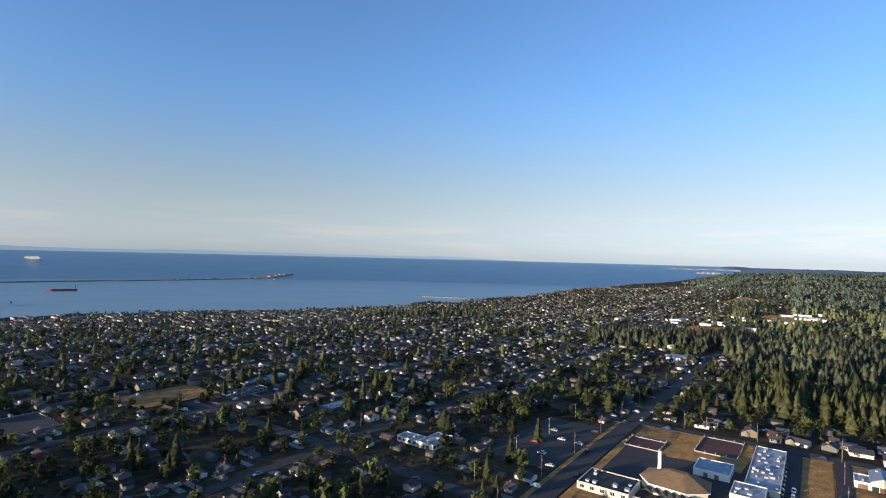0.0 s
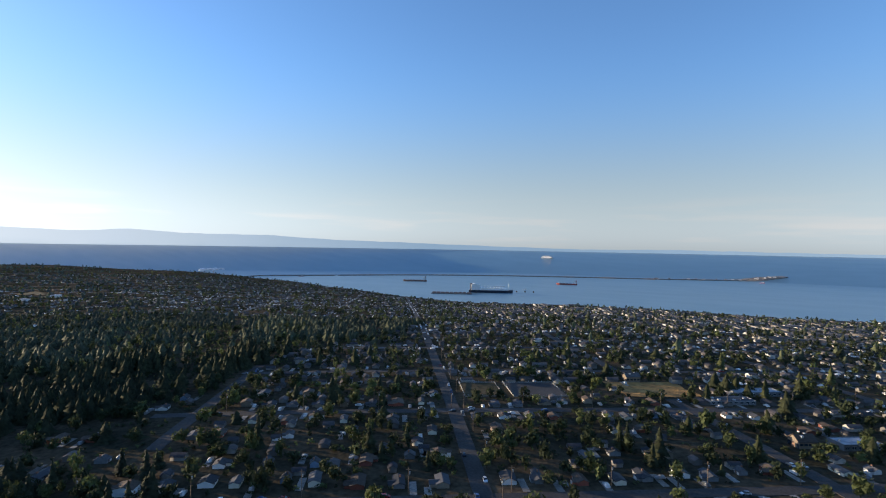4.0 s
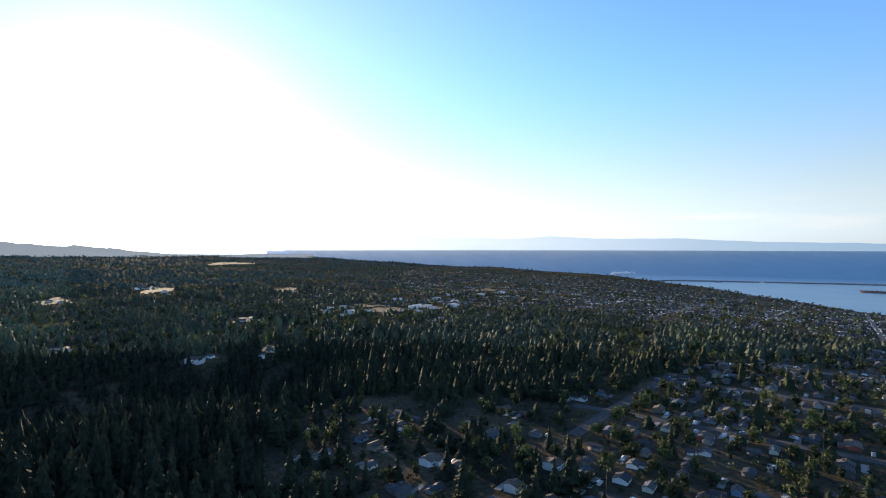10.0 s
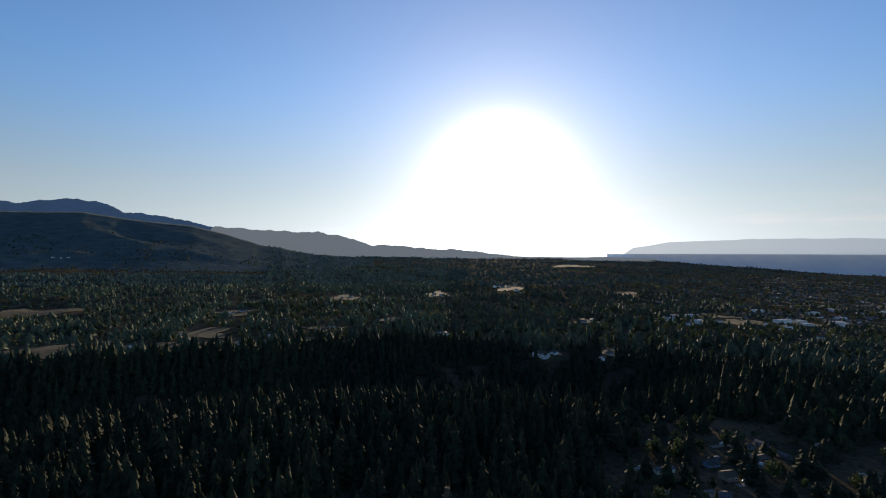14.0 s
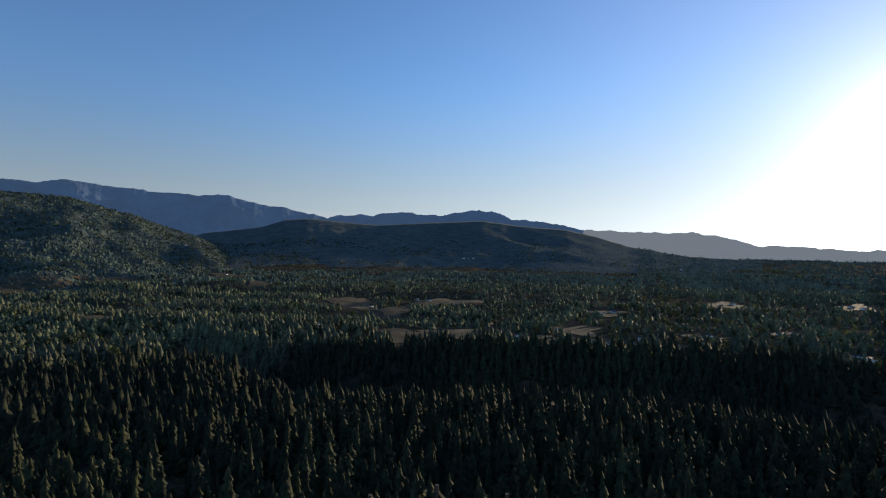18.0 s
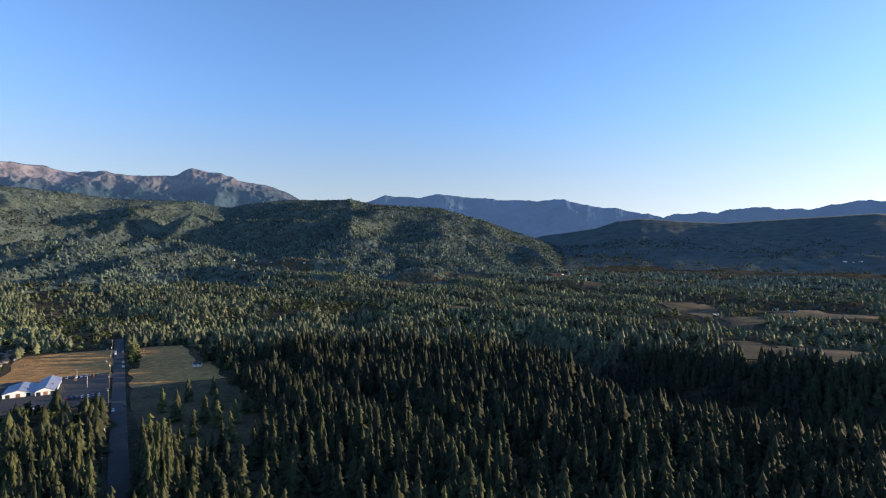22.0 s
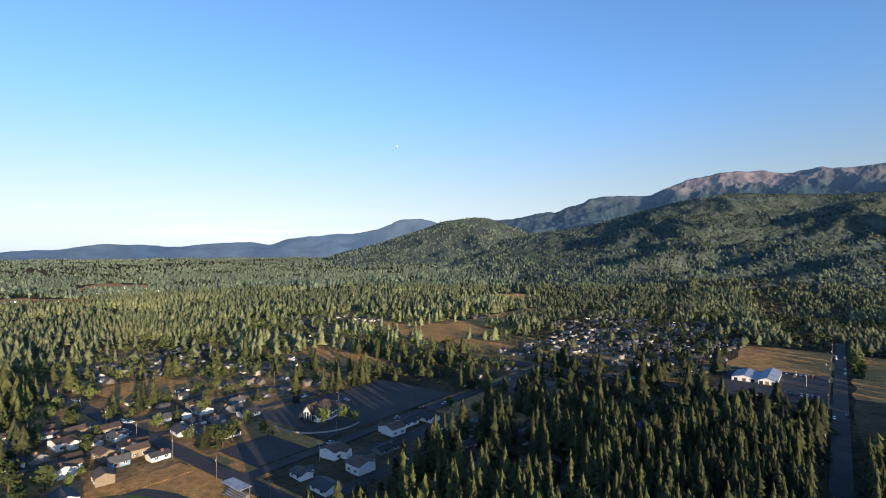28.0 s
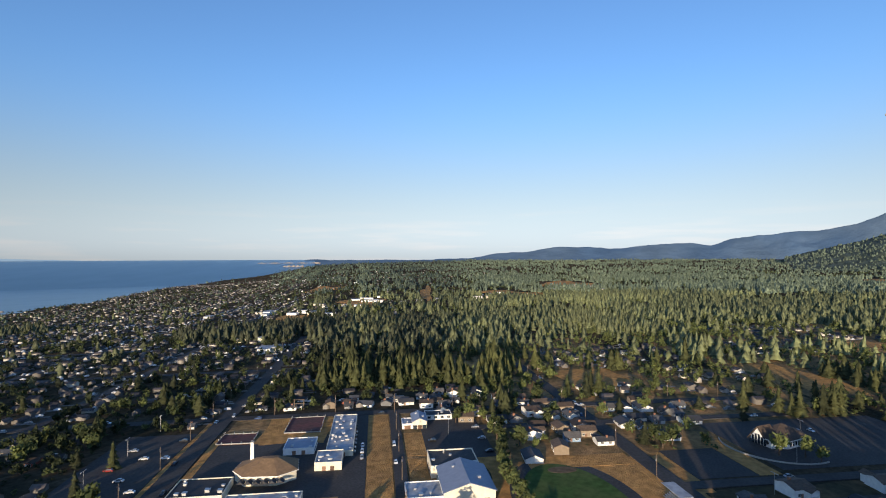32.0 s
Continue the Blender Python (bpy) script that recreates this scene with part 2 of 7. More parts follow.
M_BRICK = material("brick_wall", (0.26, 0.13, 0.08), 0.85, vary=0.2, scale=2.5)
M_ROOFG = material("grey_shingle_roof", (0.062, 0.062, 0.064), 0.85, vary=0.2, scale=1.2, second=(0.10, 0.096, 0.092), patch=0.5, patch_scale=0.3, rand=0.4, spec=0.35)
M_ROOFB = material("brown_shingle_roof", (0.085, 0.062, 0.046), 0.85, vary=0.2, scale=1.2, second=(0.125, 0.09, 0.066), patch=0.5, patch_scale=0.3, rand=0.4)
M_ROOFD = material("dark_shingle_roof", (0.05, 0.052, 0.058), 0.8, vary=0.2, scale=1.2, rand=0.4, spec=0.4)
M_ROOFW = material("pale_membrane_roof", (0.40, 0.42, 0.45), 0.75, vary=0.15, scale=0.4, second=(0.22, 0.24, 0.27), patch=0.8, patch_scale=0.18, spec=0.2)
M_ROOFM = material("blue_metal_roof", (0.22, 0.26, 0.34), 0.55, 0.1, vary=0.08, scale=0.5)
M_ROOFT = material("tan_brown_roof", (0.24, 0.155, 0.085), 0.85, vary=0.2, scale=0.8, second=(0.18, 0.115, 0.065), patch=0.5, patch_scale=0.2)
M_GLASS = material("window_glass", (0.03, 0.04, 0.05), 0.08, vary=0.1, scale=1, spec=0.8)
M_DOOR = material("painted_door", (0.20, 0.12, 0.08), 0.6, vary=0.1, scale=2, rand=0.5)
M_GARAGE = material("garage_door_paint", (0.62, 0.60, 0.56), 0.6, vary=0.08, scale=2)
M_TYRE = material("tyre_rubber", (0.02, 0.02, 0.02), 0.9, vary=0.1, scale=4)
M_CARS = [material("car_paint_" + k, c, 0.25, 0.3, vary=0.05, scale=2, spec=0.6) for k, c in
          (("white", (0.75, 0.75, 0.75)), ("silver", (0.42, 0.43, 0.45)), ("dark", (0.03, 0.035, 0.045)), ("red", (0.30, 0.03, 0.025)), ("blue", (0.05, 0.10, 0.24)))]
M_HULLR = material("red_hull_paint", (0.30, 0.07, 0.055), 0.6, vary=0.15, scale=0.1)
M_HULLK = material("dark_hull_paint", (0.03, 0.035, 0.05), 0.55, vary=0.15, scale=0.1)
M_DECK = material("deck_paint", (0.24, 0.14, 0.11), 0.7, vary=0.2, scale=0.2)
M_HOUSEMIX = material("mixed_house_walls", (0.13, 0.12, 0.11), 0.75, vary=0.1, scale=0.3, second=(0.66, 0.62, 0.54), tone="tone")
M_ROOFMIX = material("mixed_house_roofs", (0.045, 0.044, 0.048), 0.7, vary=0.2, scale=0.5, second=(0.16, 0.135, 0.12), tone="tone", spec=0.1)
M_TARP = material("blue_tarpaulin", (0.03, 0.06, 0.30), 0.6, vary=0.15, scale=0.8)
M_STEAM = material("white_steam", (0.85, 0.87, 0.9), 1.0, vary=0.03, scale=0.1, spec=0.0)


def water_material():
    m = bpy.data.materials.new("sea_water")
    m.use_nodes = True
    n, l = m.node_tree.nodes, m.node_tree.links
    b = n["Principled BSDF"]
    b.inputs["Base Color"].default_value = (0.135, 0.245, 0.31, 1)
    b.inputs["Roughness"].default_value = 0.35
    geo, t1, t2 = n.new("ShaderNodeNewGeometry"), n.new("ShaderNodeTexNoise"), n.new("ShaderNodeTexNoise")
    mp = n.new("ShaderNodeMapping")
    mp.inputs["Scale"].default_value = (1.0, 3.0, 1.0)
    l.new(geo.outputs["Position"], mp.inputs["Vector"])
    t1.inputs["Scale"].default_value, t1.inputs["Detail"].default_value = 0.06, 6.0
    t2.inputs["Scale"].default_value, t2.inputs["Detail"].default_value = 0.0035, 4.0
    l.new(geo.outputs["Position"], t1.inputs["Vector"]), l.new(mp.outputs["Vector"], t2.inputs["Vector"])
    bp = n.new("ShaderNodeBump")
    bp.inputs["Distance"].default_value = 0.5
    level = n.new("ShaderNodeCombineXYZ")
    level.inputs["Z"].default_value = 1.0
    l.new(level.outputs["Vector"], bp.inputs["Normal"])
    l.new(t1.outputs["Fac"], bp.inputs["Height"]), l.new(bp.outputs["Normal"], b.inputs["Normal"])
    mr = n.new("ShaderNodeMapRange")
    mr.inputs["From Min"].default_value, mr.inputs["From Max"].default_value = 0.35, 0.65
    mr.inputs["To Min"].default_value, mr.inputs["To Max"].default_value = 0.30, 0.34
    l.new(t2.outputs["Fac"], mr.inputs["Value"]), l.new(mr.outputs["Result"], b.inputs["Roughness"])
    return m


M_WATER = water_material()

# ---- helpers for meshes ----
rng = np.random.default_rng(7)


def mesh(name, verts, faces, mat, tone=None, smooth=False):
    """A mesh from an array of corners and an array of equal faces (or a list of faces)."""
    me = bpy.data.meshes.new(name)
    verts = np.asarray(verts, np.float32)
    if isinstance(faces, np.ndarray):
        k = faces.shape[1]
        me.vertices.add(len(verts)), me.loops.add(faces.size), me.polygons.add(len(faces))
        me.vertices.foreach_set("co", verts.ravel())
        me.loops.foreach_set("vertex_index", faces.ravel().astype(np.int32))
        me.polygons.foreach_set("loop_start", np.arange(len(faces), dtype=np.int32) * k)
    else:
        me.from_pydata(verts.tolist(), [], faces)
    if tone is not None:
        me.attributes.new("tone", "FLOAT", "POINT").data.foreach_set("value", np.asarray(tone, np.float32))
    me.update(calc_edges=True)
    if smooth:
        me.polygons.foreach_set("use_smooth", np.ones(len(me.polygons), bool))
    me.materials.append(mat)
    return me


def part(name, me, parent, label="", m=None):
    ob = new(name, me)
    ob.parent = parent
    if m is not None:
        ob.matrix_basis = m
    if label:
        tagged(ob, label)
    return ob


def thing(name, m, label, category, group="", kind=""):
    ob = new(name)
    ob.matrix_basis = m
    return tagged(ob, label, category, group, kind)


def box(x0, x1, y0, y1, z0, z1):
    v = [(x, y, z) for z in (z0, z1) for y in (y0, y1) for x in (x0, x1)]
    return v, [(0, 2, 3, 1), (4, 5, 7, 6), (0, 1, 5, 4), (2, 6, 7, 3), (0, 4, 6, 2), (1, 3, 7, 5)]


def boxes(name, mat, *spans):
    v, f = [], []
    for s in spans:
        a, b = box(*s)
        f += [tuple(i + len(v) for i in q) for q in b]
        v += a
    return mesh(name, v, f, mat)


def prism(name, mat, outline, z0, z1, top=None):
    """An upright prism over an outline; top: a smaller outline for its upper end."""
    n, top = len(outline), top or outline
    v = [(x, y, z0) for x, y in outline] + [(x, y, z1) for x, y in top]
    f = [tuple(range(n))[::-1], tuple(range(n, 2 * n))] + [(i, (i + 1) % n, n + (i + 1) % n, n + i) for i in range(n)]
    return mesh(name, v, f, mat)


def ring(r, n=10, cx=0.0, cy=0.0):
    return [(cx + r * math.cos(6.2832 * i / n), cy + r * math.sin(6.2832 * i / n)) for i in range(n)]


# street grid: u runs downhill to the harbour, v across it
U, V = np.array((-0.6225, 0.7826)), np.array((0.7826, 0.6225))
GRID = 38.5


def uv(u, v):
    p = u * U + v * V
    return float(p[0]), float(p[1])


def polar(az, r):
    return -r * np.sin(np.radians(az)), r * np.cos(np.radians(az))


# ---- lie of the land: heights over heading and distance ----
RS = np.array([0, 300, 700, 1200, 2000, 3000, 4000, 4900.0])
LAND = [(-180, 0, 0, 0, 8, 45, 90, 120, 150), (-160, 0, 0, 2, 12, 55, 110, 160, 200), (-135, 0, 0, 2, 8, 40, 110, 150, 180), (-115, 0, 0, 0, 4, 20, 60, 90, 110),
        (-95, 0, 0, 0, 2, 8, 25, 55, 80), (-65, 0, 0, -3, -4, 0, 15, 42, 68), (-48, 0, 0, -5, -10, -12, -5, 15, 34), (-44, 0, 0, -5, -12, -22, -24, -8, 20), (-40, 0, 0, -7, -18, -36, -50, -48, -40), (-35, 0, 0, -8, -22, -48, -70, -80, -90),
        (-20, 0, 0, -11, -38, -84, -94, -95, -95), (0, 0, 0, -11, -48, -108, -110, -110, -110), (30, 0, 0, -9, -48, -108, -110, -110, -110), (46, 0, 0, -11, -36, -76, -88, -88, -88),
        (58, 0, 0, -14, -26, -44, -50, -50, -50), (75, 0, -2, -12, -22, -28, -30, -28, -20), (90, 0, -2, -8, -12, -12, -4, 12, 30), (110, 0, 0, -4, -4, 0, 10, 26, 44),
        (130, 0, 0, 0, 0, 6, 22, 45, 62), (150, 0, 0, 0, 2, 30, 70, 90, 100), (180, 0, 0, 0, 8, 45, 90, 120, 150)]
LAZ, LZ = np.array([r[0] for r in LAND], float), np.array([r[1:] for r in LAND], float)
COAST = np.array([(-47, 4950), (-45.5, 4700), (-43.6, 4560), (-42.2, 4390), (-39, 4300), (-37.5, 4195), (-35.4, 4050), (-32.6, 3450), (-28, 2900), (-25, 2360), (-21.3, 2330), (-17, 2140), (-14, 2230), (-10.8, 1960), (-5, 1890), (0, 1850),
                  (6.5, 1800), (16, 1775), (22, 1750), (30, 1850), (39, 1950), (45, 2170), (51, 2520), (58, 2800), (74, 3480), (84, 3800), (90, 4200), (92.5, 4950)], float)
SEA = -100.0


def coast(az):
    return np.where((az < -47) | (az > 92.5), 1e5, np.interp(az, COAST[:, 0], COAST[:, 1]))


def wobble(x, y, s, k=0.0):
    """Smooth unevenness between about -1 and 1."""
    return (np.sin(x / s + 1.3 + k) * np.cos(y / s * 1.13 + 0.7 - k) + 0.6 * np.sin((x * 0.8 + y * 0.9) / s * 1.9 + k) + 0.4 * np.cos((x - y * 1.2) / s * 3.1 - k)) / 2.0


def land_z(x, y):
    x, y = np.asarray(x, float), np.asarray(y, float)
    r, az = np.hypot(x, y), np.degrees(np.arctan2(-x, y))
    i = np.clip(np.searchsorted(LAZ, az) - 1, 0, len(LAZ) - 2)
    k = np.clip(np.searchsorted(RS, r) - 1, 0, len(RS) - 2)
    a, b = (az - LAZ[i]) / (LAZ[i + 1] - LAZ[i]), np.clip((r - RS[k]) / (RS[k + 1] - RS[k]), 0, 1)
    z = (LZ[i, k] * (1 - a) + LZ[i + 1, k] * a) * (1 - b) + (LZ[i, k + 1] * (1 - a) + LZ[i + 1, k + 1] * a) * b
    z = z + wobble(x, y, 260.0) * np.clip((r - 700) / 900, 0, 1) * 7
    z = z + 8.5 * wobble(x, y, 70.0, 3.0) * np.clip((r - 560) / 260, 0, 1) * np.clip((2300 - r) / 600, 0, 1) * np.clip((np.abs(az) - 139) / 9, 0, 1)      # gullies of the southern valley
    a = np.where(az < -178, az + 360, az)                        # creek ravine along the edge of the fir wood
    mid = np.interp(a, [85, 158, 168, 176], [440, 430, 460, 600])
    deep = 40 * np.clip((a - 84) / 14, 0, 1) * np.clip((181 - a) / 9, 0, 1)
    near, far = np.clip((r - mid + 125) / 115, 0, 1), np.clip((mid + 92 - r) / 72, 0, 1)
    z = z - deep * near * near * (3 - 2 * near) * far * far * (3 - 2 * far)
    for ha, hr, wa, wr, dip in ((-163.6, 790, 2.6, 90, 30), (-152.5, 770, 5.5, 75, 26), (-119, 1180, 9, 110, 22), (-139, 1050, 7, 110, 20)):      # shaded hollows of the southern wood
        z = z - dip * np.exp(-((az - ha) / wa) ** 2 - ((r - hr) / wr) ** 2)
    off = r - coast(az)
    return np.where(off > 0, np.minimum(z, z + (SEA - 25 - z) * np.clip(off / 60.0, 0, 1)), z)


def gz(x, y):
    return float(land_z(x, y))


def sea_z(r):
    """The sea is flat, and bends up to the horizon beyond the spit."""
    k = np.clip((r - 3950) / 950.0, 0, 1)
    low, far = np.arctan2(EYE - SEA, 3950.0), radians(0.41)
    el = low + (far - low) * (1 - (1 - k) ** 1.6)
    return np.where(r < 3950, SEA, EYE - r * np.tan(el))


# ---- ground, sea ----
rings = np.unique(np.concatenate([np.arange(0.0, 300, 25), np.arange(300, 900, 20), np.geomspace(900, 4900, 80)]))
azs = np.radians(np.arange(0, 360, 0.75))
gr, ga = np.meshgrid(rings[1:], azs, indexing="ij")
gx, gy = -gr * np.sin(ga), gr * np.cos(ga)
gv = np.concatenate([[[0, 0, 0]], np.stack([gx, gy, land_z(gx, gy)], -1).reshape(-1, 3)])
na, nr = len(azs), len(rings) - 1
ii, jj = np.meshgrid(np.arange(nr - 1), np.arange(na), indexing="ij")
a0 = 1 + ii * na + jj
a1 = 1 + ii * na + (jj + 1) % na
gf = np.stack([a0, a1, a1 + na, a0 + na], -1).reshape(-1, 4)
fan = [(0, 1 + (j + 1) % na, 1 + j) for j in range(na)]
ground = tagged(new("ground", mesh("ground", gv, gf, M_GROUND, smooth=True)), "rolling ground of grass and dry patches reaching the horizon", "ground", kind="structure")
core = np.concatenate([[[0, 0, 0]], gv[1:1 + na]])
tagged(new("ground_under_drone", mesh("ground_under_drone", core, np.array(fan)[:, ::-1], M_GROUND)), "grass ground in the middle of the town edge", "ground", kind="structure")

sr, sa = np.meshgrid(np.concatenate([np.linspace(1750, 3950, 30), np.linspace(3990, 4900, 40)]), np.radians(np.arange(-45, 96, 1.0)), indexing="ij")
sv = np.stack([-sr * np.sin(sa), sr * np.cos(sa), sea_z(sr)], -1).reshape(-1, 3)
n1 = sa.shape[1]
ii, jj = np.meshgrid(np.arange(sr.shape[0] - 1), np.arange(n1 - 1), indexing="ij")
a0 = ii * n1 + jj
sea = tagged(new("water", mesh("water", sv, np.stack([a0, a0 + n1, a0 + n1 + 1, a0 + 1], -1).reshape(-1, 4)[:, ::-1], M_WATER, smooth=True)), "deep blue strait with light wind ripples", "sea", kind="structure")


# ---- hills and ranges ----
TABLE = np.random.default_rng(5).random((256, 256))


def fbm(x, y, octaves=5, ridged=False, seed=0):
    """Fractal value noise, 0 to 1; ridged: with sharp crests."""
    total, amp, full = 0.0, 1.0, 0.0
    for k in range(octaves):
        p, q = x * 2.03 ** k + 17.3 * k + seed * 7.7, y * 2.03 ** k + 9.1 * k + seed * 3.3
        i, j = np.floor(p).astype(int), np.floor(q).astype(int)
        a, b = p - i, q - j
        a, b = a * a * (3 - 2 * a), b * b * (3 - 2 * b)
        n = (TABLE[i % 256, j % 256] * (1 - a) + TABLE[(i + 1) % 256, j % 256] * a) * (1 - b) + (TABLE[i % 256, (j + 1) % 256] * (1 - a) + TABLE[(i + 1) % 256, (j + 1) % 256] * a) * b
        total, full, amp = total + amp * (1 - abs(2 * n - 1) if ridged else n), full + amp, amp * 0.52
    return total / full


def ridge(name, line, r0, r1, mat, label, rough=0.3, back=True, rock=None, seed=0, cols=300, rows=40, fine=1.0, bend=1.1, grain=260.0, base_el=None):
    """A hill whose skyline follows the headings and heights (degrees) of line, rising from the land at r0 to its crest at r1."""
    line = np.array(sorted(line), float)
    az = np.linspace(line[0, 0], line[-1, 0], cols)
    jag = (fbm(az * 0.9, az * 0 + seed, 5, seed=seed) - 0.5) * 0.55 * fine
    el = np.interp(az, line[:, 0], line[:, 1]) + jag
    s = np.linspace(0, 1, rows)[:, None]
    r = r0 + (r1 - r0) * s + 0 * az
    x, y = -r * np.sin(np.radians(az)), r * np.cos(np.radians(az))
    z0 = land_z(x[0], y[0]) - 8.0 if base_el is None else EYE + r0 * np.tan(np.radians(base_el)) + 0 * az
    z1 = np.maximum(EYE + r1 * np.tan(np.radians(el)), z0 - 5)
    n1 = fbm(x / grain, y / grain, 6, mat is not M_PALE, seed) - 0.55
    env = np.sin(np.clip(s, 0, 1) * math.pi) ** 0.7
    z = z0 + (z1 - z0) * (s ** bend) + np.maximum(z1 - z0, 20) * rough * n1 * env
    limit = EYE + r * np.tan(np.radians(el)) - 6 * (1 - s)          # nothing rises over the skyline
    z = np.where(s < 1, np.minimum(z, limit), z)
    tone = None
    if rock:
        grainy = np.clip(0.25 + 1.6 * fbm(x / 70, y / 70, 4, seed=9), 0, 1.2) if rock[0] > 0 else 1.0
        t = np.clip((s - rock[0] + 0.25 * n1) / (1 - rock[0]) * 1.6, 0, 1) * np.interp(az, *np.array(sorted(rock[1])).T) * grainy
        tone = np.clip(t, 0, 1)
    hill = dict(az=az, r=r, z=z)
    if back:
        rb = r[-1:] + 60
        r = np.vstack([r, rb])
        x, y, z = np.vstack([x, -rb * np.sin(np.radians(az))]), np.vstack([y, rb * np.cos(np.radians(az))]), np.vstack([z, z[-1:] * 0 - 40])
        tone = None if tone is None else np.vstack([tone, tone[-1:]])
    n, m = z.shape
    ii, jj = np.meshgrid(np.arange(n - 1), np.arange(m - 1), indexing="ij")
    a = ii * m + jj
    f = np.stack([a, a + m, a + m + 1, a + 1], -1).reshape(-1, 4)
    ob = new(name, mesh(name, np.stack([x, y, z], -1).reshape(-1, 3), f, mat, None if tone is None else tone.ravel(), smooth=True))
    tagged(ob, label, "mountain" if mat is not M_HILL else "hill", kind="structure")
    return hill


# the rock mask here carries the sun haze that brightens the glow westward
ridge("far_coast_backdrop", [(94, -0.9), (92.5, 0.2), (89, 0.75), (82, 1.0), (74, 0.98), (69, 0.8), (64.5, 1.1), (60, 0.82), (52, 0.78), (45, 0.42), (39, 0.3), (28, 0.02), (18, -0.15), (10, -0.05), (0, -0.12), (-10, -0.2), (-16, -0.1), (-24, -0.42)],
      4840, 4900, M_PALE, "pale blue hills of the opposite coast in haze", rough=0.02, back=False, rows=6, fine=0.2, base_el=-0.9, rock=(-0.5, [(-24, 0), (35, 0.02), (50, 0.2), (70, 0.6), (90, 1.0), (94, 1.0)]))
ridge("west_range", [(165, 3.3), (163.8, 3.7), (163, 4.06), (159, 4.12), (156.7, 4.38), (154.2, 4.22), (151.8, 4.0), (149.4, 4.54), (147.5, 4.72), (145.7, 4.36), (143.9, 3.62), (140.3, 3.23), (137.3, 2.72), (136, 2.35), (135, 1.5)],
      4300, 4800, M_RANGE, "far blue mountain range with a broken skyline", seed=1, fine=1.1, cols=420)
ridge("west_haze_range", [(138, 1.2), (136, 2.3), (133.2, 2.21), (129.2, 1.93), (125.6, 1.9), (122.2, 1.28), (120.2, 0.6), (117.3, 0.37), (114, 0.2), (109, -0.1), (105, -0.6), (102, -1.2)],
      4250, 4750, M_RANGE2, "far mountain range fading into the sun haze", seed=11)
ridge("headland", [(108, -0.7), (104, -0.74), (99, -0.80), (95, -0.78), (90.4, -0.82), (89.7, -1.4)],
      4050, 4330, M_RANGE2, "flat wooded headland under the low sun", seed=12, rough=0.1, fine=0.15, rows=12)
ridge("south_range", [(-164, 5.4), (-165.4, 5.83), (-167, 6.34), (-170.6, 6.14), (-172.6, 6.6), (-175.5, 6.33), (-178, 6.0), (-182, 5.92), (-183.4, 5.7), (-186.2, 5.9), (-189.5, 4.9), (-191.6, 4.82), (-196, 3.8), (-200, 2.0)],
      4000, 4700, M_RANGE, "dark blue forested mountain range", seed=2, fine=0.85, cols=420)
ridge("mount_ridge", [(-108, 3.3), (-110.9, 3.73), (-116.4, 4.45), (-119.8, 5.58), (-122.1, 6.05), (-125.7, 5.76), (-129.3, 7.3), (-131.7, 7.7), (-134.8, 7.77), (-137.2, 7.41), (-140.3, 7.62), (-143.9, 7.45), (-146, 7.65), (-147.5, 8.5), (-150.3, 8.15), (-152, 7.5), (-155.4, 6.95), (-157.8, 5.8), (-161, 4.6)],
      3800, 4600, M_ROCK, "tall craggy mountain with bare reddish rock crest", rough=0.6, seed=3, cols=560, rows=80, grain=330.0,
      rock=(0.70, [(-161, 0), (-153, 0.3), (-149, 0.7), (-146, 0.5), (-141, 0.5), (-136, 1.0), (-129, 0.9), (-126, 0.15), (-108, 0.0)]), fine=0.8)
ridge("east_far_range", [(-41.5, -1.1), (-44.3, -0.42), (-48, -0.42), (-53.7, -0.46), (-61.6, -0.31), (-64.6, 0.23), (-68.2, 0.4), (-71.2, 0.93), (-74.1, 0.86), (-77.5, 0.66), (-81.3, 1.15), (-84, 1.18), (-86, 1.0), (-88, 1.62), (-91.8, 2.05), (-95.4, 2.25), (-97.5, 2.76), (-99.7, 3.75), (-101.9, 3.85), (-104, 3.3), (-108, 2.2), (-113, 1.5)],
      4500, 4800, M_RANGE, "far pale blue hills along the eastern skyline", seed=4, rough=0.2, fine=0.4)
